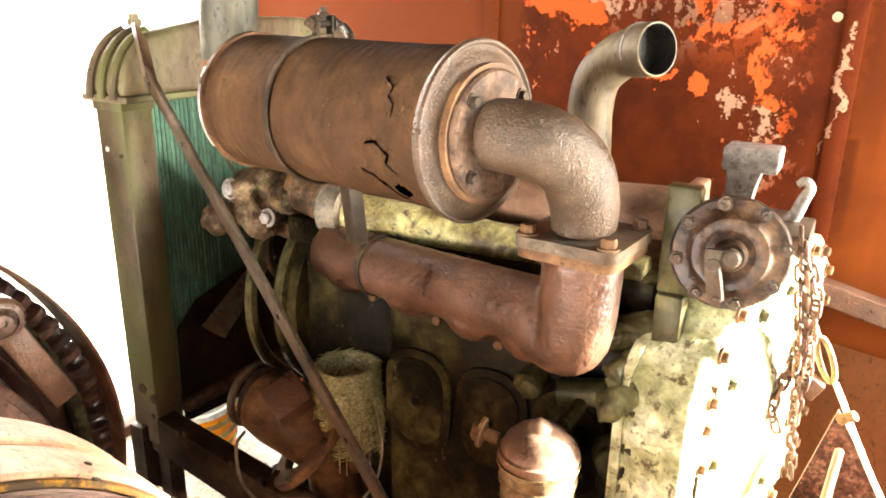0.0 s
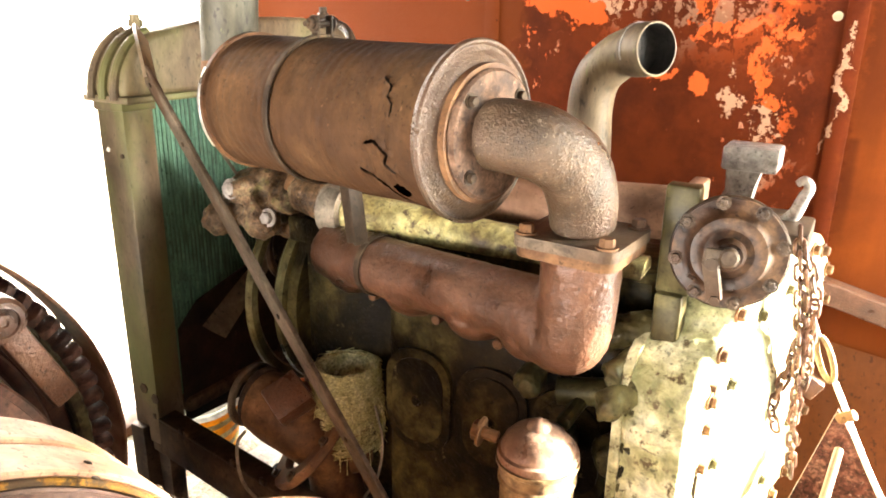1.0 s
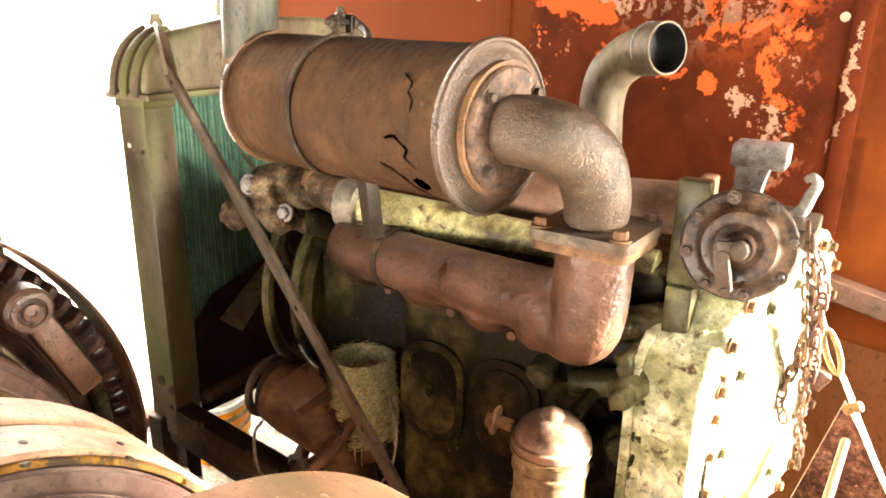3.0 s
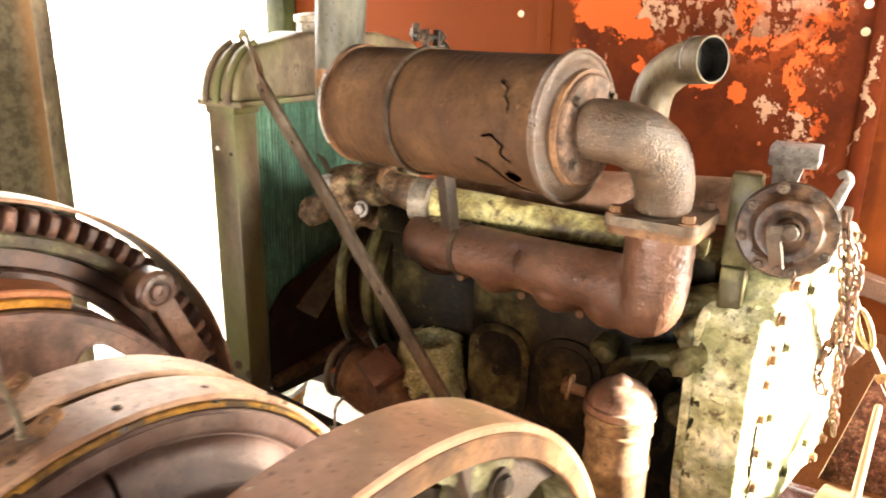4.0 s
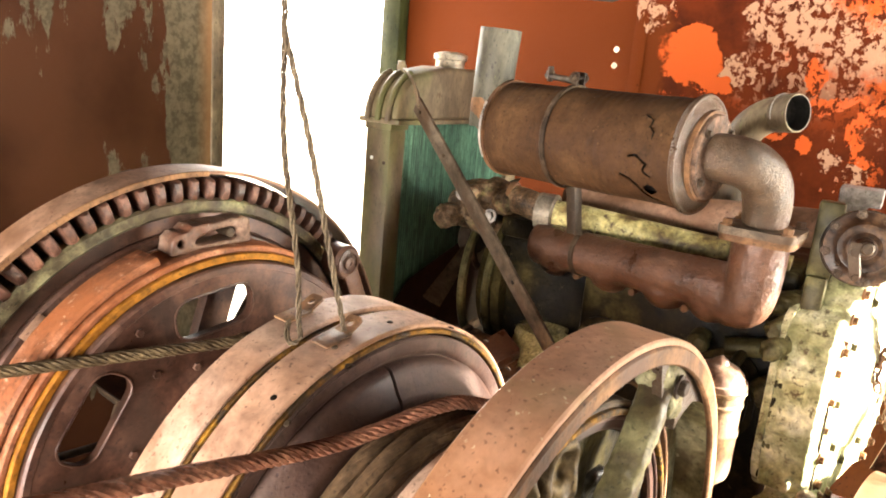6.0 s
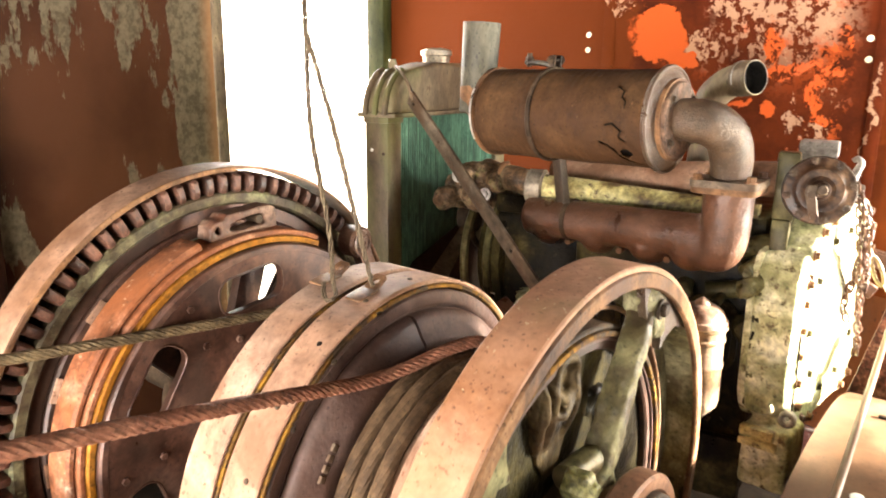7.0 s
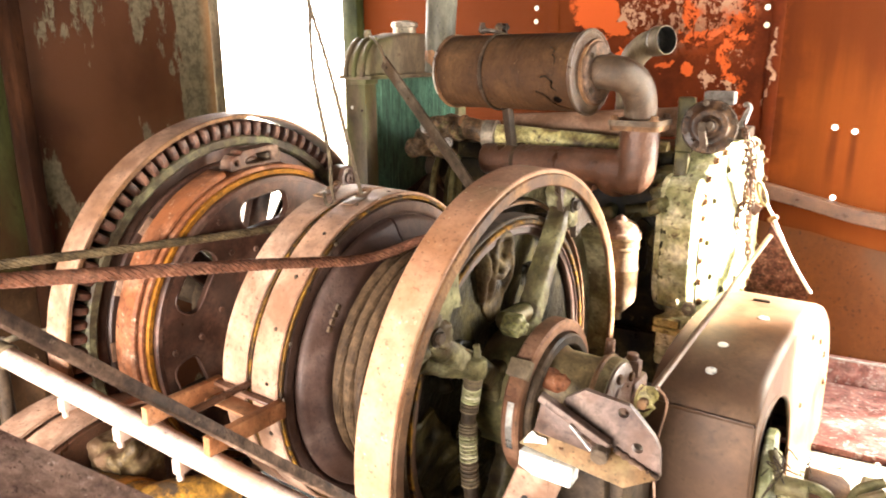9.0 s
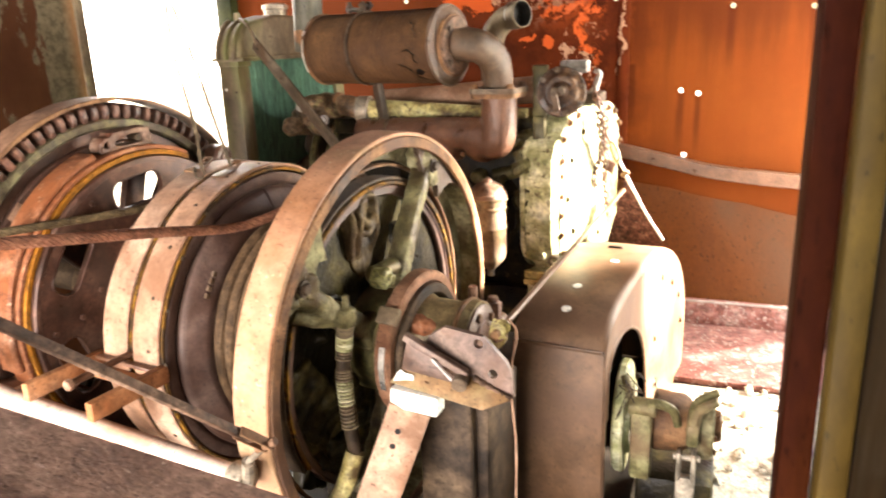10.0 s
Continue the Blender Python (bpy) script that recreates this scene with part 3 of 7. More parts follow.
FRAMES = {}


def thing(name, at, label, category, group="", kind="", base=IDENT):
    """An Empty at a base point; its parts are given in the frame `base`."""
    ob = new(name)
    ob.empty_display_size = 0.05
    m = base @ Matrix.Translation(at)
    ob.matrix_basis = m
    FRAMES[ob] = Matrix.Translation(at).inverted()
    return tagged(ob, label, category, group, kind)


def smooth(me, angle=35):
    me.polygons.foreach_set("use_smooth", [True] * len(me.polygons))
    me.set_sharp_from_angle(angle=radians(angle))


def part(name, bm, mat, parent, label=""):
    """One mesh object under a thing or a part, its coordinates in the thing's frame."""
    root = parent
    while root.parent:
        root = root.parent
    if FRAMES.get(root):
        bm.transform(FRAMES[root])
    bmesh.ops.recalc_face_normals(bm, faces=bm.faces)
    me = bpy.data.meshes.new(name)
    bm.to_mesh(me)
    bm.free()
    smooth(me)
    me.materials.append(mat)
    ob = new(name, me)
    ob.parent = parent
    if label:
        ob["label"] = label
    return ob


def cast(name, bm, mat, parent, label="", voxel=0.005, ease=6, lumps=0.0015, size=30.0):
    """A casting: overlapping bodies grown into one skin with filleted joints and an uneven surface."""
    ob = part(name, bm, mat, parent, label)
    mod = ob.modifiers.new("skin", "REMESH")
    mod.mode, mod.voxel_size, mod.use_smooth_shade = "VOXEL", voxel, True
    mod = ob.modifiers.new("ease", "SMOOTH")
    mod.factor, mod.iterations = 0.5, ease
    me = bpy.data.meshes.new_from_object(ob.evaluated_get(bpy.context.evaluated_depsgraph_get()))
    ob.modifiers.clear()
    old, ob.data = ob.data, me
    bpy.data.meshes.remove(old)
    me.name = name
    co, nr = np.empty(len(me.vertices) * 3, np.float32), np.empty(len(me.vertices) * 3, np.float32)
    me.vertices.foreach_get("co", co), me.vertices.foreach_get("normal", nr)
    lift = [lumps * (noise.noise(p) + 0.5 * noise.noise(p * 2.7)) for p in (Vector(c) * size for c in co.reshape(-1, 3).tolist())]
    me.vertices.foreach_set("co", co + nr * np.repeat(lift, 3).astype(np.float32))
    me.update()
    me.polygons.foreach_set("use_smooth", [True] * len(me.polygons))
    return ob


def solid(name, bm, mat, label, category, group="", kind=""):
    """A thing that is one mesh, standing in world coordinates."""
    bmesh.ops.recalc_face_normals(bm, faces=bm.faces)
    me = bpy.data.meshes.new(name)
    bm.to_mesh(me)
    bm.free()
    smooth(me)
    me.materials.append(mat)
    return tagged(new(name, me), label, category, group, kind)


def box(bm, lo, hi, bevel=0.004, m=IDENT):
    c = [(a + b) / 2 for a, b in zip(lo, hi)]
    s = [max(abs(b - a), 1e-4) for a, b in zip(lo, hi)]
    g = bmesh.ops.create_cube(bm, size=1, matrix=m @ Matrix.Translation(c) @ Matrix.Diagonal((*s, 1)))
    if bevel:
        edges = {e for v in g["verts"] for e in v.link_edges}
        bmesh.ops.bevel(bm, geom=list(edges), offset=min(bevel, min(s) * 0.4), segments=2, affect="EDGES", profile=0.5)
    return bm


def B(*a, **k):
    return box(bmesh.new(), *a, **k)


def lathe(bm, profile, segs=64, a0=0.0, a1=360.0, m=IDENT, wobble=0.0):
    """Turns (x, r) pairs round the x axis; a closed profile makes a ring, angles in degrees from +y towards +z."""
    full = abs(a1 - a0) >= 360
    steps = segs if full else max(2, int(segs * abs(a1 - a0) / 360))
    loops = []
    for i in range(steps if full else steps + 1):
        a = radians(a0 + (a1 - a0) * i / steps)
        w = 1 + wobble * noise.noise((3 * math.cos(a), 3 * math.sin(a), 0.5))
        loops.append([bm.verts.new(m @ Vector((x, r * w * math.cos(a), r * w * math.sin(a)))) for x, r in profile])
    n = len(profile)
    closed = n > 2
    for i in range(len(loops) if full else len(loops) - 1):
        p, q = loops[i], loops[(i + 1) % len(loops)]
        for j in range(n if closed else n - 1):
            k = (j + 1) % n
            bm.faces.new((p[j], p[k], q[k], q[j]))
    if not full and closed:
        bm.faces.new(loops[0]), bm.faces.new(loops[-1][::-1])
    return bm


def ring(x0, x1, r0, r1, bev=0.003, segs=72, a0=0.0, a1=360.0, wobble=0.0, m=IDENT, bm=None):
    """A ring or arc of rectangular section with eased edges: from x0 to x1, radii r0 to r1."""
    b = min(bev, (x1 - x0) * 0.4, (r1 - r0) * 0.4)
    prof = [(x0 + b, r0), (x1 - b, r0), (x1, r0 + b), (x1, r1 - b), (x1 - b, r1), (x0 + b, r1), (x0, r1 - b), (x0, r0 + b)]
    return lathe(bm or bmesh.new(), prof, segs, a0, a1, m, wobble)


def turned(profile, segs=48, m=IDENT, bm=None):
    """A turned solid: an open profile of (x, r) whose ends lie on the axis."""
    bm = bm or bmesh.new()
    rows = []
    for x, r in profile:
        if r < 1e-5:
            rows.append([bm.verts.new(m @ Vector((x, 0, 0)))])
        else:
            rows.append([bm.verts.new(m @ Vector((x, r * math.cos(2 * math.pi * i / segs), r * math.sin(2 * math.pi * i / segs)))) for i in range(segs)])
    for p, q in zip(rows, rows[1:]):
        for i in range(segs):
            j = (i + 1) % segs
            f = [p[i % len(p)], p[j % len(p)], q[j % len(q)], q[i % len(q)]]
            u = []
            for v in f:
                if v not in u:
                    u.append(v)
            if len(u) > 2:
                bm.faces.new(u)
    return bm


def along(p, q, roll=0.0):
    """The frame whose x axis runs from p to q."""
    d = Vector(q) - Vector(p)
    return Matrix.Translation(p) @ d.to_track_quat("X", "Z").to_matrix().to_4x4() @ pose(0, 0, 0, roll)


def rod(bm, p, q, r, segs=16, r2=None, bev=None):
    ln = (Vector(q) - Vector(p)).length
    r2 = r if r2 is None else r2
    b = min(r, r2) * 0.15 if bev is None else bev
    return turned([(0, 0), (0, r - b), (b, r), (ln - b, r2), (ln, r2 - b), (ln, 0)], segs, along(p, q), bm)


def spline(points, steps=10):
    """A smooth line through the points."""
    pts = [Vector(p) for p in points]
    pts = [pts[0] * 2 - pts[1]] + pts + [pts[-1] * 2 - pts[-2]]
    out = []
    for i in range(1, len(pts) - 2):
        a, b, c, d = pts[i - 1:i + 3]
        for k in range(steps):
            t = k / steps
            out.append(0.5 * ((2 * b) + (c - a) * t + (2 * a - 5 * b + 4 * c - d) * t * t + (3 * b - a - 3 * c + d) * t ** 3))
    out.append(pts[-2])
    return out


def sweep(bm, line, radius, segs=14, cap=True, section=None, bumps=None):
    """A tube along a line; radius may be a number or a function of 0..1; section gives its own outline."""
    line = [Vector(p) for p in line]
    up = Vector((0.13, 0.37, 0.92)).normalized()
    loops = []
    prev = None
    for i, p in enumerate(line):
        d = (line[min(i + 1, len(line) - 1)] - line[max(i - 1, 0)]).normalized()
        n1 = prev - d * prev.dot(d) if prev else up.cross(d)
        if n1.length < 1e-4:
            n1 = Vector((1, 0, 0)).cross(d)
        n1.normalize()
        prev = n1
        n2 = d.cross(n1)
        t = i / max(1, len(line) - 1)
        r = radius(t) if callable(radius) else radius
        if section:
            loops.append([bm.verts.new(p + n1 * u + n2 * v) for u, v in section])
        else:
            loops.append([bm.verts.new(p + (n1 * math.cos(2 * math.pi * k / segs) + n2 * math.sin(2 * math.pi * k / segs)) * r) for k in range(segs)])
    n = len(loops[0])
    for a, b in zip(loops, loops[1:]):
        for k in range(n):
            bm.faces.new((a[k], a[(k + 1) % n], b[(k + 1) % n], b[k]))
    if cap:
        bm.faces.new(loops[0][::-1]), bm.faces.new(loops[-1])
    return bm


def strands(line, radius, lay=0.11, count=6, steps=None):
    """A laid rope: several strands wound round a line."""
    bm = bmesh.new()
    pts = [Vector(p) for p in line]
    length = [0.0]
    for a, b in zip(pts, pts[1:]):
        length.append(length[-1] + (b - a).length)
    steps = steps or max(8, int(length[-1] / lay * 8))
    fine = []
    j = 0
    for i in range(steps + 1):
        s = length[-1] * i / steps
        while j < len(length) - 2 and length[j + 1] < s:
            j += 1
        t = (s - length[j]) / max(1e-6, length[j + 1] - length[j])
        fine.append((s, pts[j].lerp(pts[j + 1], t)))
    for c in range(count):
        path = []
        for i, (s, p) in enumerate(fine):
            d = (fine[min(i + 1, steps)][1] - fine[max(i - 1, 0)][1]).normalized()
            u = d.cross(Vector((0.2, 0.3, 0.93))).normalized()
            v = d.cross(u)
            a = 2 * math.pi * (s / lay + c / count)
            path.append(p + (u * math.cos(a) + v * math.sin(a)) * radius * 0.6)
        sweep(bm, path, radius * 0.43, 6)
    return bm


def prism(loop, x0, x1, holes=(), m=IDENT, bm=None):
    """A plate in the (y, z) plane of m, from x0 to x1, with holes cut through."""
    bm = bm or bmesh.new()
    made = bmesh.new()
    edges = []
    for lp in (loop, *holes):
        vs = [made.verts.new((x0, y, z)) for y, z in lp]
        edges += [made.edges.new((vs[i], vs[(i + 1) % len(vs)])) for i in range(len(vs))]
    bmesh.ops.triangle_fill(made, edges=edges, use_beauty=True, use_dissolve=False)
    made.faces.ensure_lookup_table()
    g = bmesh.ops.extrude_face_region(made, geom=list(made.faces))
    bmesh.ops.translate(made, verts=[v for v in g["geom"] if isinstance(v, bmesh.types.BMVert)], vec=(x1 - x0, 0, 0))
    made.transform(m)
    me = bpy.data.meshes.new("tmp")
    made.to_mesh(me)
    made.free()
    bm.from_mesh(me)
    bpy.data.meshes.remove(me)
    return bm


def circle(cy, cz, r, n=24, a0=0):
    return [(cy + r * math.cos(radians(a0) + 2 * math.pi * i / n), cz + r * math.sin(radians(a0) + 2 * math.pi * i / n)) for i in range(n)]


def rounded(cy, cz, w, h, r, turn=0.0, n=5):
    """A rounded rectangle outline."""
    out = []
    for sy, sz, a in ((1, 1, 0), (-1, 1, 90), (-1, -1, 180), (1, -1, 270)):
        for i in range(n + 1):
            b = radians(a + 90 * i / n)
            out.append((sy * (w / 2 - r) + r * math.cos(b), sz * (h / 2 - r) + r * math.sin(b)))
    c, s = math.cos(radians(turn)), math.sin(radians(turn))
    return [(cy + y * c - z * s, cz + y * s + z * c) for y, z in out]


def bolt(bm, at, out, r=0.009, h=0.008, washer=True):
    """A hexagon bolt head standing off a face, pointing along out."""
    m = along(at, Vector(at) + Vector(out))
    if washer:
        turned([(-0.002, 0), (-0.002, r * 1.45), (h * 0.2, r * 1.45), (h * 0.2, 0)], 12, m, bm)
    turned([(0, 0), (0, r), (h * 0.85, r), (h, r * 0.85), (h, 0)], 6, m, bm)
    return bm


def polar(s, r, a):
    return (s, r * math.cos(radians(a)), r * math.sin(radians(a)))

# ---- the cab: ground, deck, walls, posts, ceiling ----
def sheet_wall(name, loop, holes, x0, x1, m, mat, label):
    return solid(name, prism(loop, x0, x1, holes, m), mat, label, "wall", kind="structure")


solid("ground", B((-60, -60, -1.3), (60, 60, -1.2), 0), GROUND, "sun-bleached pale ground outside the cab", "ground", kind="structure")
# emissive board added outside so the doorway view blows out to white
haze = bpy.data.materials.new("glowing_haze_board")
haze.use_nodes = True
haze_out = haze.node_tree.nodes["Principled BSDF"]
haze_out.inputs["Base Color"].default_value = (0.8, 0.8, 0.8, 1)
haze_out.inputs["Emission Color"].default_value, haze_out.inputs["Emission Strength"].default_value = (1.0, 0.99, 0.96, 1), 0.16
solid("backdrop", B((-40.2, -30, -1.2), (-40, 60, 30), 0), haze, "glowing white board standing in for haze beyond the doorway", "backdrop", kind="structure")
solid("floor", B((-2.33, -2.9, -0.12), (1.6, 2.3, 0.02), 0.004), FLOOR_IRON_AND_SHADE, "dark oily steel deck of the machine cab", "floor", kind="structure")

YZ_FROM_XZ = Matrix(((0, 1, 0, 0), (1, 0, 0, 0), (0, 0, 1, 0), (0, 0, 0, 1)))
rivet_holes = [(-1.17, 1.71), (-1.171, 1.647), (-0.107, 1.679), (-0.104, 1.605), (-0.113, 1.048), (0.208, 1.178), (0.285, 1.164), (0.235, 0.876), (0.412, 1.547), (0.74, 1.53)]
# three upper sheets that overlap at the seams, and a lower sheet under the rail
for i, (xa, xb, step) in enumerate(((-2.28, -1.08, 0.0), (-1.08, -0.06, 0.0), (-0.06, 1.25, 0.0))):
    holes = [circle(x, z, 0.0125, 12) for x, z in rivet_holes if xa < x < xb]
    sheet_wall("wall_north_%d" % (i + 1), [(xa, 0.02), (xb - 0.002, 0.02), (xb - 0.002, 2.42), (xa, 2.42)], holes, 2.18 + step, 2.184 + step, YZ_FROM_XZ, WALL,
               "orange painted sheet steel wall with burnt rust patches and bolt holes" if i == 1 else "orange painted sheet steel wall with rust streaks and bolt holes")
solid("wall_seam", B((-1.105, 2.176, 0.02), (-1.055, 2.1795, 2.4), 0.001), WALL, "lapped seam between two orange wall sheets", "seam", kind="structure")
solid("wall_seam", B((-0.085, 2.176, 0.02), (-0.035, 2.1795, 2.4), 0.001), WALL, "lapped seam between two orange wall sheets", "seam", kind="structure")

# the bent angle rail along the wall, and the loose skirting sheet below it
rail_line = spline([(-0.6, 2.15, 0.99), (-0.1, 2.15, 0.905), (0.15, 2.145, 0.852), (0.4, 2.14, 0.80), (0.8, 2.14, 0.765), (1.24, 2.14, 0.755)], 6)
bm = bmesh.new()
rows = [[bm.verts.new(p + Vector((0, dy, dz))) for dy, dz in ((0.028, -0.032), (-0.022, -0.032), (-0.026, -0.028), (-0.026, 0.028), (-0.022, 0.032), (0.028, 0.032))] for p in rail_line]
for p, q in zip(rows, rows[1:]):
    for k in range(6):
        bm.faces.new((p[k], p[(k + 1) % 6], q[(k + 1) % 6], q[k]))
bm.faces.new(rows[0]), bm.faces.new(rows[-1][::-1])
solid("wall_rail", bm, RED_RUST, "rust-brown bent steel rail along the orange wall", "rail", kind="structure")
bm = bmesh.new()
grid = [[bm.verts.new((-0.3 + 0.118 * i, 2.168 - 0.004 * math.sin(i * 0.9) - 0.025 * (1 - j / 6) ** 2, (0.20 - 0.018 * i + 0.005 * math.sin(2 * i)) + (0.60) * j / 6 - 0.004 * i)) for i in range(14)] for j in range(7)]
for j in range(6):
    for i in range(13):
        bm.faces.new((grid[j][i], grid[j][i + 1], grid[j + 1][i + 1], grid[j + 1][i]))
g = bmesh.ops.solidify(bm, geom=list(bm.faces), thickness=0.003)
solid("lower_wall_sheet", bm, LOWER_SHEET, "curled lower orange wall sheet under the rail", "wall", kind="structure")

# the left wall with its doorway
XW = IDENT
sheet_wall("wall_west", [(0.19, 0.02), (1.108, 0.02), (1.108, 2.42), (0.19, 2.42)], [], -2.30, -2.28, XW, WALL_LEFT, "dark rusted steel side wall with pale worn paint")
solid("wall_west_lintel", B((-2.30, 1.11, 2.2), (-2.28, 2.178, 2.42), 0.002), WALL_LEFT, "rusted steel lintel over the open doorway", "wall", kind="structure")
solid("door_jamb", B((-2.33, 1.084, 0.02), (-2.272, 1.14, 2.2), 0.006), POST, "pale worn steel door jamb", "door jamb", kind="structure")
solid("door_jamb", B((-2.30, 2.10, 0.02), (-2.20, 2.174, 2.42), 0.006), OLIVE_WALL, "olive green painted corner post beside the doorway", "door jamb", kind="structure")
solid("door_sill", B((-2.36, 1.14, -0.02), (-2.26, 2.1, 0.06), 0.006), RUST, "rusted steel sill of the open doorway", "sill", kind="structure")
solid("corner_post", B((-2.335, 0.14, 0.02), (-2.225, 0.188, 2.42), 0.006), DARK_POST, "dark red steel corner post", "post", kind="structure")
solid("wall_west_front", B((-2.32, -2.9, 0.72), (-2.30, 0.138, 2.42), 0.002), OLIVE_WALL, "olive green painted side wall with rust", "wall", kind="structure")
solid("wall_west_skirt", B((-2.32, -2.9, 0.02), (-2.297, 0.138, 0.718), 0.003), RUST_SHEET, "rust-brown lower sheet of the side wall", "wall", kind="structure")
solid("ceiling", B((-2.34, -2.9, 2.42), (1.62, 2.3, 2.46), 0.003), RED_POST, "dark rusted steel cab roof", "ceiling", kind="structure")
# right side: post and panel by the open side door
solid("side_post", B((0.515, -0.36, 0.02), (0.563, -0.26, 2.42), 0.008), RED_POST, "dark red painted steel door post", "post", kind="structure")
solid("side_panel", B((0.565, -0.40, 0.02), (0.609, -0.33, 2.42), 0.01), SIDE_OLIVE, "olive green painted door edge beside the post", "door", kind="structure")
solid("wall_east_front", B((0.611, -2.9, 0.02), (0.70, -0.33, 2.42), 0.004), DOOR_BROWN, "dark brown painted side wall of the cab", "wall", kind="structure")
# unseen wall and lintel, added to cut the sun down to its patch
solid("wall_east", B((1.58, -0.3, 0.02), (1.62, 1.45, 2.42), 0.004), OLIVE_WALL, "unseen olive green wall placed to block the sun", "wall", kind="structure")
solid("wall_east_lintel", B((1.58, 1.452, 1.75), (1.62, 2.6, 2.42), 0.004), RED_POST, "unseen dark lintel placed to trim the sun from above", "wall", kind="structure")
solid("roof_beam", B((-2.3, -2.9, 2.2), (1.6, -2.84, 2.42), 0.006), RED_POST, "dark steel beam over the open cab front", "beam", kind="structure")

# worn red deck plate by the wall, gravel and rubbish on it
bm = B((0.12, 1.47, 0.022), (1.5, 2.16, 0.05), 0.006)
solid("deck_plate", bm, DECK, "worn red painted deck plate with scratched pale patches", "deck plate", kind="structure")
solid("wall_curb", B((-0.2, 2.1, 0.051), (1.24, 2.16, 0.165), 0.004), DECK, "worn red steel curb under the wall sheet", "curb", kind="structure")
solid("curb_edge", B((-0.2, 2.094, 0.165), (1.24, 2.104, 0.173), 0.002), PALE_GREY, "pale worn edge strip of the curb", "trim", kind="structure")
bm = bmesh.new()
rng = random.Random(5)
for i in range(420):
    x, y = 0.25 + rng.random() ** 0.8 * 1.1, 0.55 + rng.random() * 0.9
    r = 0.006 + 0.022 * rng.random() ** 2
    g = bmesh.ops.create_icosphere(bm, subdivisions=1, radius=r, matrix=pose(x, y, 0.03 + r * 0.5, 360 * rng.random(), 0, 360 * rng.random()) @ Matrix.Diagonal((1, 0.8, 0.6, 1)))
solid("gravel", bm, DEBRIS, "pale gravel and flaked paint strewn over the deck", "gravel", kind="stuff")
bm = bmesh.new()
gg = [[bm.verts.new((0.2 + 1.3 * i / 18, 0.45 + 1.01 * j / 12, 0.024 + 0.03 * max(0, noise.noise((i * 0.5, j * 0.5, 1)) + 0.35) * min(1, i / 3, j / 2, (18 - i) / 2, (12 - j) / 2))) for i in range(19)] for j in range(13)]
for j in range(12):
    for i in range(18):
        bm.faces.new((gg[j][i], gg[j][i + 1], gg[j + 1][i + 1], gg[j + 1][i]))
solid("dirt", bm, DEBRIS, "drift of pale dry dirt on the deck", "dirt", kind="stuff")

# ---- engine side: radiator ----
for yy in (1.1, 1.9):
    solid("radiator_stand", B((-1.53, yy, 0.02), (-1.46, yy + 0.05, 0.498 if yy < 1.5 else 0.553), 0.006), DARK, "dark steel foot under the radiator", "stand")
rad = thing("radiator", (-1.5, 1.5, 0.02), "tall engine radiator with rusty brown frame and green core", "radiator")
y0, y1 = 1.08, 1.98
for name, ya, yb in (("side_post", y0, y0 + 0.085), ("side_post", y1 - 0.085, y1)):
    bm = bmesh.new()
    box(bm, (-1.553, ya, 0.50), (-1.458, yb, 1.392), 0.008)
    box(bm, (-1.556, ya - 0.004, 1.372), (-1.452, yb + 0.004, 1.40), 0.004)
    part(name, bm, RAD_FRAME, rad, "brown steel side post with moss stains")
for bx, bz, br_ in ((-1.474, 1.27, 0.006), (-1.50, 0.66, 0.014), (-1.46, 0.64, 0.014)):
    part("bolt", bolt(bmesh.new(), (bx, 1.0795, bz), (0, -1, 0), br_, 0.004, False), DARK, rad)
part("post_hole", turned([(0, 0), (0, 0.006), (0.001, 0.006), (0.001, 0)], 14, along((-1.523, 1.0795, 1.281), (-1.523, 1.07, 1.281))), WHITE, rad, "pale plugged hole in the post")
# upper tank with domed shoulders
bm = bmesh.new()
prof = []
for i in range(9):
    a = radians(180 - 90 * i / 8)
    prof.append((y0 + 0.125 + 0.135 * math.cos(a), 1.402 + 0.15 * math.sin(a)))
prof += [(1.35, 1.578), (1.7, 1.578)]
for i in range(9):
    a = radians(90 - 90 * i / 8)
    prof.append((y1 - 0.125 + 0.135 * math.cos(a), 1.402 + 0.15 * math.sin(a)))
prism(prof, -1.562, -1.43, [], IDENT, bm)
bmesh.ops.bevel(bm, geom=[e for e in bm.edges if e.is_boundary is False and len(e.link_faces) == 2 and e.calc_face_angle(0) > 0.9], offset=0.018, segments=3, affect="EDGES", profile=0.5)
tank = part("upper_tank", bm, RAD_FRAME, rad, "domed brown upper tank with ribs")
for x in (-1.54, -1.50, -1.46):
    bm = bmesh.new()
    pts = [Vector((x, y0 + 0.125 + 0.139 * math.cos(radians(180 - 75 * i / 8)), 1.40 + 0.153 * math.sin(radians(180 - 75 * i / 8)))) for i in range(9)]
    sweep(bm, pts, 0.011, 10)
    part("rib", bm, RAD_FRAME, tank)
part("flange", B((-1.575, y0 - 0.014, 1.392), (-1.418, y1 + 0.014, 1.408), 0.004), RAD_FRAME, tank)
bm = turned([(0, 0), (0, 0.05), (0.03, 0.05), (0.034, 0.058), (0.05, 0.058), (0.056, 0.045), (0.06, 0.02), (0.06, 0)], 24, along((-1.50, 1.46, 1.572), (-1.50, 1.46, 1.7)))
part("filler_cap", bm, GREY, tank, "round grey filler cap")
bm = bmesh.new()
rod(bm, (-1.50, 1.175, 1.53), (-1.50, 1.172, 1.585), 0.012, 12)
turned([(0, 0), (0, 0.017), (0.016, 0.017), (0.016, 0)], 6, along((-1.5, 1.174, 1.557), (-1.5, 1.173, 1.6)), bm)
part("stud", bm, RAD_FRAME, tank)
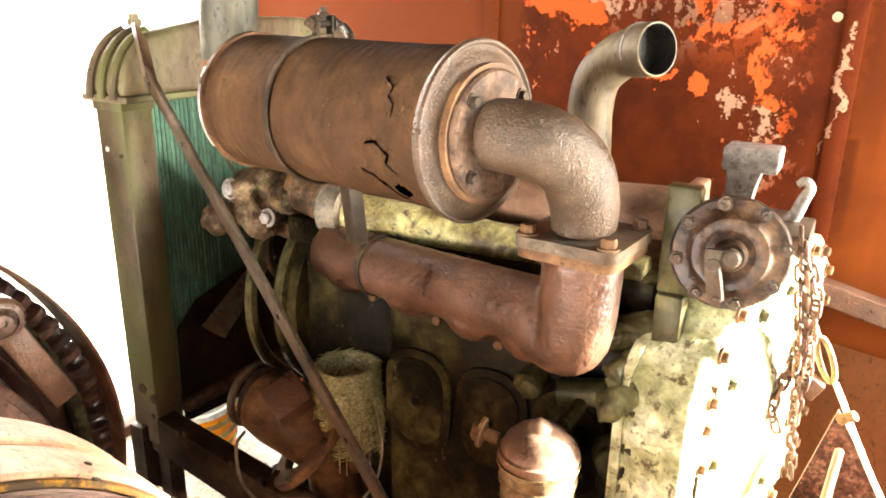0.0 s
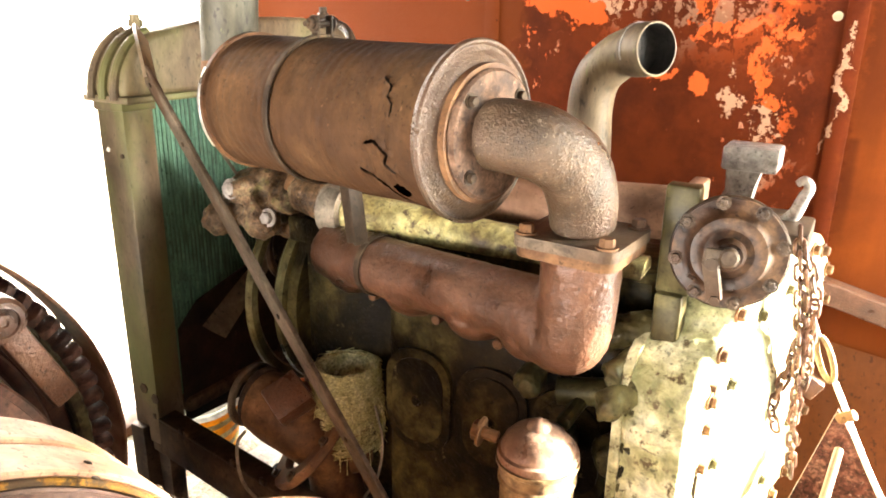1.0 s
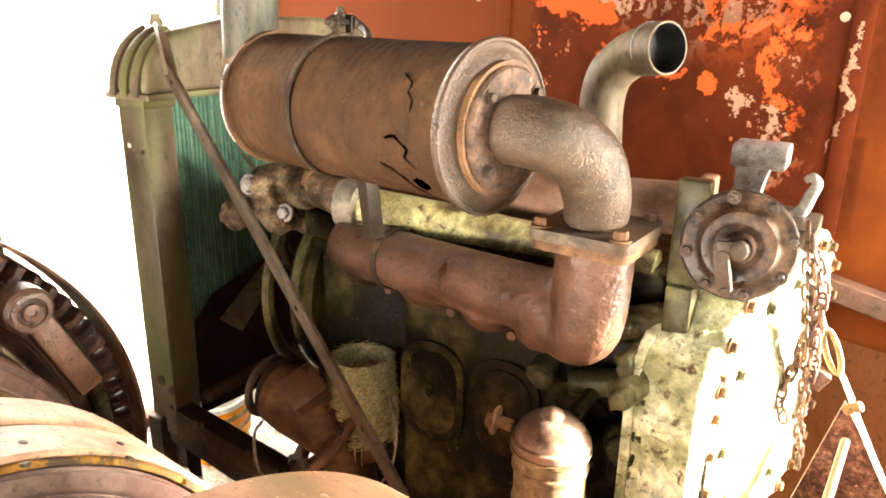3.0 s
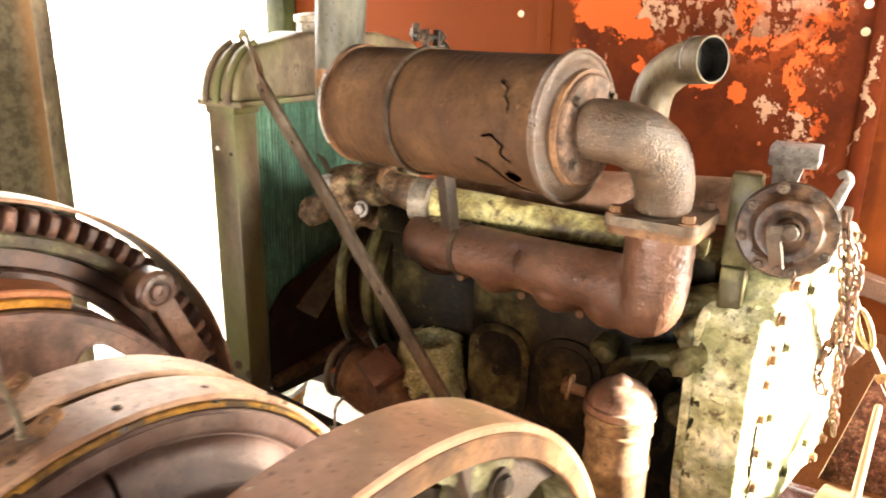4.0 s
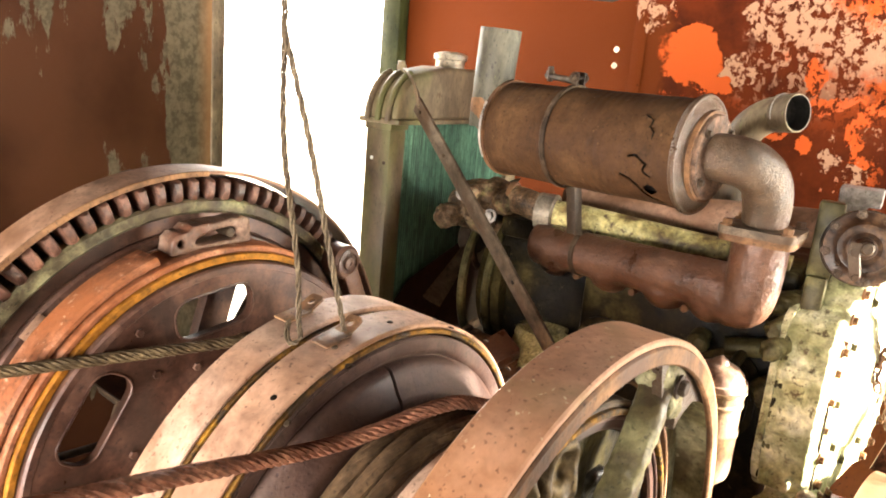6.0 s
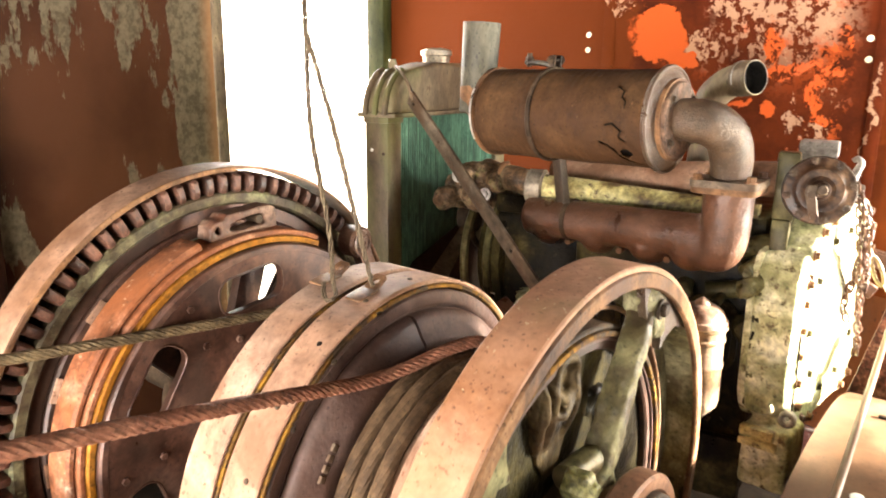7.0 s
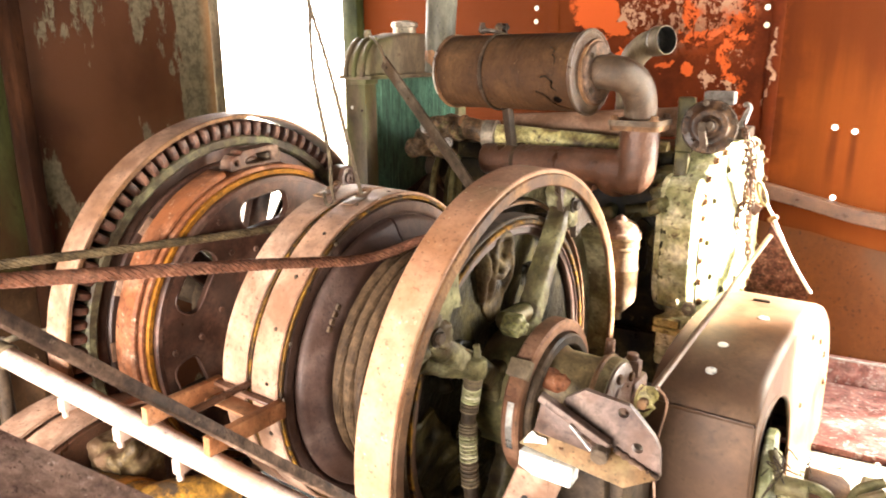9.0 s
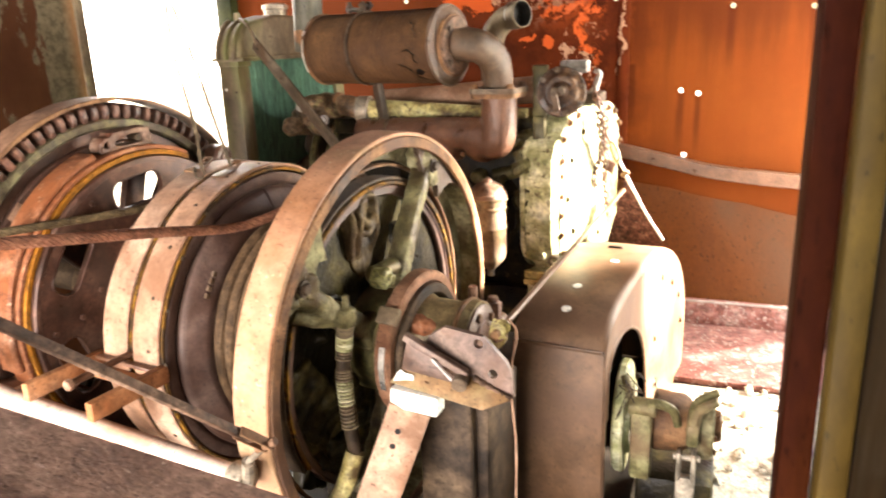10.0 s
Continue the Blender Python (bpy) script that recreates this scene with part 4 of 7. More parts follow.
core = part("core", B((-1.53, y0 + 0.086, 0.60), (-1.478, y1 - 0.086, 1.391), 0.002), GREEN, rad, "green finned radiator core")
for i in range(58):
    y = y0 + 0.095 + (y1 - y0 - 0.19) * i / 57
    part("fin", B((-1.4785, y - 0.0026, 0.61), (-1.4755, y + 0.0026, 1.388), 0), GREEN, core)
part("lower_tank", B((-1.55, y0 + 0.086, 0.555), (-1.44, y1 - 0.086, 0.598), 0.015), DARK, rad)
# black plate put where the lower core only lies in shadow
part("baffle", prism([(1.168, 0.53), (1.17, 0.80), (1.24, 0.86), (1.4, 0.90), (1.6, 0.95), (1.88, 0.98), (1.88, 0.49), (1.4, 0.51)], -1.462, -1.456), FLOOR_IRON_AND_SHADE, rad, "black plate standing in for shadow on the lower core")


# the long flat stay that runs down from the radiator
a, b = Vector((-1.372, 1.089, 1.462)), Vector((-0.50, 0.931, 0.537))
SM = along(a, b, 18)
stay = thing("stay_bar", a, "long rusty flat steel stay bolted to the radiator", "stay bar")
part("bar", box(bmesh.new(), (0, -0.005, -0.029), ((b - a).length, 0.005, 0.029), 0.002, SM), PALE_CAST, stay)
for d in (0.03, 0.19, 0.62, 0.9):
    part("bolt", bolt(bmesh.new(), SM @ Vector((d, -0.005, 0)), SM.to_3x3() @ Vector((0, -1, 0)), 0.006, 0.003, False), DARK, stay)
bm = bmesh.new()
sweep(bm, spline([(-1.36, 1.088, 1.45), (-1.385, 1.10, 1.50), (-1.43, 1.13, 1.535), (-1.47, 1.16, 1.548)], 5), 0, section=[(-0.02, -0.004), (0.02, -0.004), (0.02, 0.004), (-0.02, 0.004)])
solid("stay_lug", bm, RAD_FRAME, "bent brown steel lug holding the stay to the radiator", "bracket")

# ---- air cleaner ----
CA, CB = Vector((-1.056, 1.098, 1.425)), Vector((-0.50, 0.985, 1.426))
CM = along(CA, CB)
CL = (CB - CA).length
cleaner = thing("air_cleaner", CA, "large rusty cylindrical air cleaner with cracked seam", "air cleaner")
CRACKS = [([(0.470, 141), (0.492, 147), (0.489, 154), (0.503, 159), (0.500, 166)], 0.0017), ([(0.452, 186), (0.47, 184), (0.484, 188), (0.497, 192), (0.488, 199), (0.505, 204)], 0.0026), ([(0.43, 206), (0.455, 211), (0.47, 219), (0.482, 228), (0.50, 236), (0.53, 242)], 0.0032)]


def rusted_through(x, a):
    """How near a spot of the sheet lies to a crack or the rust hole: below 1 the metal is gone."""
    a = a % 360
    w = noise.noise((x * 160, a * 0.35, 3.3)) * 0.0035
    near = max(0, math.hypot((x - 0.501) / 0.0165, (a - 221) / 6.6) + w * 60)
    for pts, half in CRACKS:
        for (x0, a0), (x1, a1) in zip(pts, pts[1:]):
            u, v, p, q = x1 - x0, (a1 - a0) * 0.0022, x - x0, (a - a0) * 0.0022
            t = min(1, max(0, (u * p + v * q) / (u * u + v * v)))
            near = min(near, math.hypot(p - u * t, q - v * t) / max(half * 0.5, half + 0.35 * w))
    return near


bm = bmesh.new()
SEGS, ROWS_, BODY = 360, 260, CL - 0.004
grid = []
for i in range(ROWS_ + 1):
    x = 0.012 + (BODY - 0.012) * i / ROWS_
    row = []
    for k in range(SEGS):
        a = 360 * k / SEGS
        r = 0.127 + 0.0005 * math.sin(i * 0.63) * (0.3 + 0.7 * math.sin(i * 0.05) ** 2) + 0.002 * noise.noise(Vector(polar(x, 0.127, a)) * 14) + 0.0007 * noise.noise(Vector(polar(x, 0.127, a)) * 60)
        if x > 0.40 and 130 < a < 255:
            r += 0.003 * max(0, 1 - rusted_through(x, a) / 4)  # torn edges lift off
        row.append(bm.verts.new(CM @ Vector(polar(x, r, a))))
    grid.append(row)
for i in range(ROWS_):
    x = 0.012 + (BODY - 0.012) * (i + 0.5) / ROWS_
    for k in range(SEGS):
        a = 360 * (k + 0.5) / SEGS
        if x > 0.40 and 130 < a < 255 and rusted_through(x, a) < 1:
            continue
        bm.faces.new((grid[i][k], grid[i][(k + 1) % SEGS], grid[i + 1][(k + 1) % SEGS], grid[i + 1][k]))
turned([(0.012, 0.126), (0.004, 0.12), (0.0, 0.105), (0.0, 0)], 80, CM, bm)
part("body", bm, RUST_SHEET, cleaner, "rusty sheet body torn by jagged cracks and a rust hole")
part("filter_core", rod(bmesh.new(), CM @ Vector((0.02, 0, 0)), CM @ Vector((CL - 0.02, 0, 0)), 0.10, 40), BLACK, cleaner)
part("front_rim", lathe(bmesh.new(), [(CL - 0.016, 0.126), (CL - 0.015, 0.134), (CL - 0.010, 0.1385), (CL - 0.003, 0.1395), (CL + 0.001, 0.137), (CL + 0.001, 0.1335), (CL - 0.003, 0.130), (CL - 0.002, 0.124), (CL + 0.003, 0.117), (CL + 0.009, 0.109), (CL + 0.012, 0.06), (CL - 0.016, 0.06)], 96, m=CM), CAST_RUST, cleaner, "thick rusty end rim")
part("rear_rim", lathe(bmesh.new(), [(0.0, 0.122), (0.0, 0.1325), (0.012, 0.1325), (0.014, 0.126)], 80, m=CM), RUST, cleaner)
part("worn_edge", ring(-0.003, 0.004, 0.1322, 0.1338, 0.0006, 80, 148, 216, m=CM), BRIGHT_EDGE, cleaner, "bare bright worn edge")
# strap with its tightening bolt
strap = part("strap", ring(0.201, 0.215, 0.1285, 0.1345, 0.0015, 80, m=CM), DARK, cleaner, "dark steel strap round the cleaner")
bm = bmesh.new()
for dx in (-0.016, 0.016):
    box(bm, (0.199, dx - 0.003, 0.128), (0.217, dx + 0.003, 0.166), 0.002, CM)
rod(bm, CM @ Vector((0.208, 0.04, 0.152)), CM @ Vector((0.208, -0.04, 0.152)), 0.005, 10)
bolt(bm, CM @ Vector((0.208, 0.02, 0.152)), CM.to_3x3() @ Vector((0, 1, 0)), 0.010, 0.012)
bolt(bm, CM @ Vector((0.208, -0.02, 0.152)), CM.to_3x3() @ Vector((0, -1, 0)), 0.010, 0.012)
part("strap_bolt", bm, DARK, strap)
# outlet flange and elbow down to the manifold
bm = ring(CL + 0.014, CL + 0.030, 0.045, 0.098, 0.004, 48, m=CM)
fl = part("outlet_flange", bm, LEVER, cleaner, "round bolted outlet flange")
for s, t in ((-1, 1), (1, 1), (-1, -1), (1, -1)):
    part("bolt", bolt(bmesh.new(), CM @ Vector((CL + 0.030, s * 0.058, t * 0.055)), CM.to_3x3() @ Vector((1, 0, 0)), 0.008, 0.010), DARK, fl)
part("rear_band", lathe(bmesh.new(), [(CL + 0.004, 0.096), (CL + 0.004, 0.105), (CL + 0.021, 0.105), (CL + 0.021, 0.096)], 64, m=CM), RUST, cleaner)

elbow = thing("intake_elbow", (-0.35, 1.06, 1.27), "pitted rusty cast elbow pipe between air cleaner and manifold", "pipe elbow")
line = spline([(-0.478, 0.978, 1.428), (-0.44, 0.975, 1.428), (-0.395, 0.99, 1.418), (-0.362, 1.022, 1.385), (-0.352, 1.05, 1.33), (-0.352, 1.06, 1.285)], 8)
cast("bend", sweep(bmesh.new(), line, lambda t: 0.053 + 0.004 * math.sin(t * 3.1) - 0.002 * t, 40), CAST_RUST, elbow, voxel=0.004, ease=3, lumps=0.0009, size=150)
FM = pose(-0.352, 1.066, 1.264, 0, 0, -4)
part("flange", prism(rounded(0, 0, 0.172, 0.172, 0.024), -0.006, 0.012, [], FM @ pose(0, 0, 0, 0, -90, 0)), PALE_CAST, elbow, "grey rectangular flange with bolts")
part("joint", prism(rounded(0, 0, 0.166, 0.166, 0.026), -0.022, -0.0065, [], FM @ pose(0, 0, 0, 0, -90, 0)), RUST, elbow)
for dx, dy in ((-0.066, -0.066), (0.066, -0.066), (0.066, 0.066), (-0.066, 0.066)):
    part("bolt", bolt(bmesh.new(), FM @ Vector((dx, dy, 0.012)), (0, 0, 1), 0.012, 0.016), RUST, elbow)

# hooked rod that lies behind the cleaner
bm = bmesh.new()
sweep(bm, spline([(-1.055, 1.30, 1.578), (-1.0, 1.27, 1.574), (-0.95, 1.24, 1.568), (-0.90, 1.2, 1.548), (-0.875, 1.16, 1.515)], 6), 0.009, 10)
rod(bm, (-1.04, 1.29, 1.562), (-1.04, 1.29, 1.606), 0.0085, 10)
rod(bm, (-1.04, 1.29, 1.582), (-1.04, 1.29, 1.594), 0.013, 6)
solid("hold_down_rod", bm, DARK, "bent rusty rod with an upturned end behind the air cleaner", "rod")

# intake stack at the cleaner's far end
stack = thing("intake_stack", (-1.135, 1.105, 1.42), "grey weathered vertical intake pipe", "pipe")
bm = bmesh.new()
lathe(bm, [(0.0, 0.054), (0.27, 0.058), (0.27, 0.053), (0.0, 0.049)], 32, m=along((-1.128, 1.095, 1.42), (-1.116, 1.1, 1.70)))
part("pipe", bm, STACK, stack)
part("collar", sweep(bmesh.new(), spline([(-1.05, 1.095, 1.427), (-1.08, 1.09, 1.43), (-1.122, 1.093, 1.46), (-1.127, 1.095, 1.5)], 5), 0.054, 24), RUST, stack)

# ---- intake manifold ----
mani = thing("intake_manifold", (-0.6, 1.13, 1.1), "rust-red cast intake manifold with branch ports", "manifold")
bm = bmesh.new()
sweep(bm, spline([(-0.99, 1.215, 1.093), (-0.95, 1.208, 1.094), (-0.8, 1.175, 1.097), (-0.6, 1.133, 1.102), (-0.38, 1.09, 1.11)], 8), lambda t: 0.062 if t > 0.09 else 0.062 * math.sqrt(max(0.03, 1 - (1 - t / 0.09) ** 2)), 28)
sweep(bm, spline([(-0.352, 1.068, 1.25), (-0.353, 1.07, 1.18), (-0.356, 1.073, 1.12), (-0.366, 1.078, 1.085), (-0.392, 1.088, 1.078), (-0.44, 1.1, 1.095), (-0.48, 1.108, 1.105)], 6), lambda t: 0.066 - 0.006 * t, 26)
for x, y in ((-0.92, 1.24), (-0.74, 1.2), (-0.575, 1.165), (-0.45, 1.14)):
    sweep(bm, spline([(x, y - 0.05, 1.09), (x, y - 0.025, 1.062), (x, y + 0.05, 1.045), (x, y + 0.12, 1.045)], 4), lambda t: 0.054 + 0.008 * t, 18)
cast("casting", bm, RED_RUST, mani, voxel=0.005, ease=14, lumps=0.0012, size=60)
for x, y in ((-0.83, 1.16), (-0.655, 1.125), (-0.505, 1.09)):
    part("stud", rod(bmesh.new(), (x, y, 1.03), (x, y + 0.1, 1.03), 0.010, 8), RUST, mani)
bm = ring(-0.008, 0.008, 0.0615, 0.066, 0.002, 40, m=along((-0.825, 1.18, 1.097), (-0.6, 1.133, 1.102)))
part("clamp", bm, DARK, mani, "dark steel clamp band")
# support strap between cleaner and manifold
bm = bmesh.new()
SK = along((-0.852, 1.128, 1.315), (-0.826, 1.122, 1.158))
box(bm, (0, -0.016, -0.004), (0.16, 0.016, 0.004), 0.001, SK)
box(bm, (0.005, -0.017, -0.024), (0.155, -0.012, 0.004), 0.001, SK)
bolt(bm, (-0.845, 1.13, 1.18), (-1, 0, 0), 0.008, 0.006)
solid("support_strap", bm, DARK, "dark steel strap propping the air cleaner on the manifold", "bracket")

# ---- pipes behind the manifold ----
bm = bmesh.new()
sweep(bm, spline([(-0.97, 1.24, 1.18), (-0.86, 1.25, 1.178), (-0.6, 1.27, 1.16), (-0.3, 1.28, 1.14)], 6), 0.042, 24)
water = thing("water_pipe", (-0.6, 1.26, 1.16), "flaking yellow water pipe along the engine", "pipe")
part("pipe", bm, YELLOW, water)
part("joint", lathe(bmesh.new(), [(0, 0.043), (0, 0.056), (0.05, 0.058), (0.055, 0.045)], 24, m=along((-1.0, 1.238, 1.182), (-0.86, 1.25, 1.178))), GREY, water, "pale hose joint")
part("hose", sweep(bmesh.new(), spline([(-0.975, 1.24, 1.182), (-1.05, 1.24, 1.20), (-1.12, 1.27, 1.2), (-1.2, 1.32, 1.21)], 5), 0.043, 20), CRUST, water, "crusty rust-caked hose elbow")
bm = bmesh.new()
sweep(bm, spline([(-0.98, 1.40, 1.20), (-0.7, 1.40, 1.215), (-0.45, 1.38, 1.235), (-0.24, 1.36, 1.25)], 6), 0.052, 24)
ex = thing("exhaust_manifold", (-0.6, 1.4, 1.2), "pinkish rusted exhaust manifold pipe", "manifold")
part("log", bm, PINK, ex)
part("end_flange", B((-0.262, 1.29, 1.17), (-0.232, 1.43, 1.31), 0.006), PINK, ex)
EXP = thing("exhaust_pipe", (-0.52, 1.62, 1.2), "green-brown exhaust pipe with open ring end", "exhaust pipe")
line = spline([(-0.535, 1.58, 1.22), (-0.53, 1.585, 1.30), (-0.535, 1.59, 1.40), (-0.52, 1.585, 1.47), (-0.475, 1.572, 1.514), (-0.43, 1.552, 1.531)], 7)
part("pipe", sweep(bmesh.new(), line, 0.05, 28), POST, EXP)
EM = along((-0.43, 1.552, 1.531), (-0.385, 1.524, 1.536))
part("end_ring", lathe(bmesh.new(), [(-0.004, 0.049), (-0.004, 0.0545), (0.054, 0.0545), (0.056, 0.053), (0.056, 0.0505), (0.0, 0.0505)], 32, m=EM), POST, EXP, "worn ring at the pipe's mouth")
part("weld_bead", ring(0.006, 0.010, 0.0540, 0.0565, 0.001, 32, 60, 200, m=EM), PALE_GREY, EXP, "bright scratched bead")
# shallow black cup: the shade deep in the mouth is put into its colour
part("bore", turned([(0.003, 0), (0.003, 0.0502), (0.054, 0.0502), (0.054, 0.0495), (0.006, 0.0495), (0.006, 0)], 28, EM), BLACK, EXP)
part("base", rod(bmesh.new(), (-0.535, 1.55, 1.15), (-0.535, 1.57, 1.24), 0.062, 20), RUST, EXP)

# ---- engine block ----
eng = thing("engine_block", (-0.7, 1.4, 0.02), "dark oily engine block with oval side covers", "engine")
part("crankcase", B((-0.822, 1.20, 0.30), (-0.26, 1.72, 1.088), 0.025), OIL, eng)
part("front_case", B((-1.14, 1.275, 0.30), (-0.82, 1.72, 1.084), 0.02), OIL, eng)
part("sump_rail", B((-1.16, 1.16, 0.30), (-0.26, 1.199, 0.50), 0.015), OIL, eng)
part("cylinder_head", B((-1.12, 1.23, 1.085), (-0.27, 1.68, 1.15), 0.012), OIL, eng)
for x in (-0.735, -0.56, -0.39):
    bm = prism(rounded(x, 0.80, 0.16, 0.24, 0.07), 1.190, 1.205, [], YZ_FROM_XZ)
    cv = part("side_cover", bm, OIL, eng, "oval oily side cover")
    bm = prism(rounded(x, 0.80, 0.125, 0.20, 0.058), 1.186, 1.193, [], YZ_FROM_XZ)
    part("panel", bm, OIL, cv)
    part("bolt", bolt(bmesh.new(), (x, 1.187, 0.80), (0, -1, 0), 0.009, 0.008), OIL, cv)
part("pump_line", sweep(bmesh.new(), spline([(-0.40, 1.14, 0.945), (-0.34, 1.15, 0.955), (-0.27, 1.16, 0.97)], 5), 0.026, 16), OLIVE, eng, "oily stub pipe beside the housing")
for p, q, r in (((-0.30, 1.10, 1.02), (-0.26, 1.16, 1.05), 0.022), ((-0.295, 1.06, 0.98), (-0.25, 1.12, 1.0), 0.026), ((-0.33, 1.14, 1.075), (-0.24, 1.2, 1.09), 0.03), ((-0.47, 1.15, 0.93), (-0.47, 1.2, 0.94), 0.028), ((-0.29, 1.1, 0.86), (-0.25, 1.2, 0.86), 0.04)):
    bm = rod(bmesh.new(), p, q, r, 18)
    rod(bm, Vector(p) + Vector((0.01, -0.012, 0)), Vector(p) + Vector((0.01, 0.01, 0.0)), r * 0.8, 6)
    cast("fitting", bm, OLIVE if r < 0.035 else OIL, eng, voxel=0.004, ease=2, lumps=0.004, size=60)

# timing case rings, fan and water pump by the radiator
tim = thing("timing_case", (-1.16, 1.45, 0.5), "round olive timing case with a rim", "timing case")
TM = pose(0, 1.47, 0.90)
part("case", turned([(-1.205, 0), (-1.205, 0.20), (-1.195, 0.22), (-1.15, 0.24), (-1.10, 0.245), (-1.10, 0)], 56, TM), OIL, tim)
part("rim", ring(-1.155, -1.13, 0.238, 0.268, 0.006, 64, m=TM), OLIVE, tim)
part("outer_rim", ring(-1.235, -1.213, 0.25, 0.282, 0.006, 64, m=TM), ARM, tim)
wp = thing("water_pump", (-1.25, 1.3, 1.0), "crusty moss-stained rusted water pump casting behind the fan", "water pump")
bm = bmesh.new()
rod(bm, (-1.36, 1.33, 1.13), (-1.15, 1.34, 1.13), 0.06, 18, 0.075)
rod(bm, (-1.27, 1.22, 1.16), (-1.27, 1.42, 1.14), 0.05, 16)
sweep(bm, spline([(-1.27, 1.25, 1.17), (-1.25, 1.24, 1.20), (-1.2, 1.25, 1.215), (-1.1, 1.26, 1.205)], 5), 0.034, 16)
for p, r in (((-1.30, 1.2, 1.12), 0.045), ((-1.19, 1.22, 1.13), 0.05), ((-1.12, 1.24, 1.19), 0.045), ((-1.22, 1.2, 1.2), 0.035)):
    bmesh.ops.create_icosphere(bm, subdivisions=2, radius=r, matrix=Matrix.Translation(p))
cast("casting", bm, CRUST, wp, "crusty rust and moss caked casting", 0.006, 5, 0.009, 34)
part("flange_nut", bolt(bmesh.new(), (-1.235, 1.178, 1.205), (0.1, -1, 0.25), 0.017, 0.016), PALE_GREY, wp, "bare grey nut")
part("flange_nut", bolt(bmesh.new(), (-1.145, 1.198, 1.145), (0.1, -1, 0.15), 0.015, 0.015), PALE_GREY, wp, "bare grey nut")
part("neck_clamp", ring(0.0, 0.02, 0.036, 0.048, 0.003, 32, m=along((-1.115, 1.259, 1.206), (-1.08, 1.262, 1.203))), RUST, wp, "rusty pipe clamp")
fan = thing("cooling_fan", (-1.36, 1.4, 1.02), "rusty sheet metal cooling fan with twisted blades", "fan")
FC = Vector((-1.34, 1.40, 1.02))
part("hub", rod(bmesh.new(), FC, FC + Vector((0.06, 0, 0)), 0.06, 20), DARK, fan)
for k, a0 in enumerate((215, 305, 35, 125)):
    bm = bmesh.new()
    rows = []
    for i in range(7):
        r = 0.05 + 0.26 * i / 6
        w = 0.07 + 0.045 * i / 6
        row = []
        for j in range(5):
            u = (j / 4 - 0.5) * w
            a = radians(a0)
            rad_v, tan_v = Vector((0, math.cos(a), math.sin(a))), Vector((0, -math.sin(a), math.cos(a)))
            row.append(bm.verts.new(FC + rad_v * r + tan_v * u * 0.28 + Vector((0.03 + u * 0.5 + 0.012 * (j / 4 - 0.5) ** 2 * 4, 0, 0))))
        rows.append(row)
    for p, q in zip(rows, rows[1:]):
        for j in range(4):
            bm.faces.new((p[j], p[j + 1], q[j + 1], q[j]))
    bmesh.ops.solidify(bm, geom=list(bm.faces), thickness=0.003)
    part("blade", bm, POST, fan)
bm = bmesh.new()
sweep(bm, [Vector((-1.25, 1.40 + 0.10 * math.cos(radians(a)), 1.02 + 0.10 * math.sin(radians(a)))) for a in range(0, 361, 12)], 0.012, 8)
part("belt_pulley", bm, DARK, fan)

# ---- pump casting with the bird's nest ----
pump = thing("oil_filler", (-1.0, 1.1, 0.4), "heavy rusty pump casting with round neck flange", "pump")
part("body", sweep(bmesh.new(), spline([(-1.125, 1.113, 0.725), (-1.06, 1.112, 0.715), (-1.0, 1.117, 0.685), (-0.95, 1.14, 0.62), (-0.94, 1.16, 0.52), (-0.94, 1.16, 0.40)], 6), lambda t: 0.07 + 0.010 * math.sin(t * 7), 24), RUST, pump)
part("neck", rod(bmesh.new(), (-0.925, 1.185, 0.58), (-0.925, 1.188, 0.73), 0.06, 24), RUST, pump)
PM = along((-1.155, 1.115, 0.73), (-1.05, 1.113, 0.725))
part("flange", ring(0.0, 0.014, 0.058, 0.078, 0.004, 40, m=PM), PALE_CAST, pump, "round flange with pale worn rim")
cap_n = Vector((0.22, -0.62, 0.75)).normalized()
cap_c = Vector((-0.995, 1.062, 0.80))
part("square_cap", B((-0.055, -0.043, -0.043), (0.0, 0.043, 0.043), 0.005, along(cap_c, cap_c + cap_n, 45)), RED_RUST, pump, "square rusty cap")
part("joint_flange", ring(0.0, 0.022, 0.07, 0.118, 0.005, 40, m=along((-0.985, 1.115, 0.655), (-0.955, 1.135, 0.62))), RUST, pump)
for k in range(6):
    part("bolt", bolt(bmesh.new(), along((-0.985, 1.115, 0.655), (-0.955, 1.135, 0.62)) @ Vector(polar(0.0, 0.104, 60 * k + 20)), along((-0.955, 1.135, 0.62), (-0.985, 1.115, 0.655)).to_3x3() @ Vector((1, 0, 0)), 0.009, 0.011), DARK, pump)
part("cap_collar", rod(bmesh.new(), cap_c - cap_n * 0.11, cap_c - cap_n * 0.05, 0.055, 20), RUST, pump)
part("seat_ring", ring(0.03, 0.045, 0.05, 0.076, 0.004, 40, m=PM), DARK, pump)
part("wire", sweep(bmesh.new(), spline([(-1.06, 1.0, 0.72), (-1.08, 0.99, 0.68), (-1.06, 0.98, 0.60), (-0.98, 0.97, 0.56), (-0.93, 0.97, 0.48)], 6), 0.004, 6), GREY, pump)
part("loose_wire", sweep(bmesh.new(), spline([(-0.84, 1.18, 0.76), (-0.80, 1.15, 0.70), (-0.80, 1.13, 0.62), (-0.83, 1.12, 0.56)], 6), 0.003, 6), GREY, pump)
nest = thing("bird_nest", (-0.925, 1.21, 0.72), "tall round bird's nest of dry grass in the pump neck", "bird nest")
NX, NY, NZ = -0.925, 1.188, 0.70
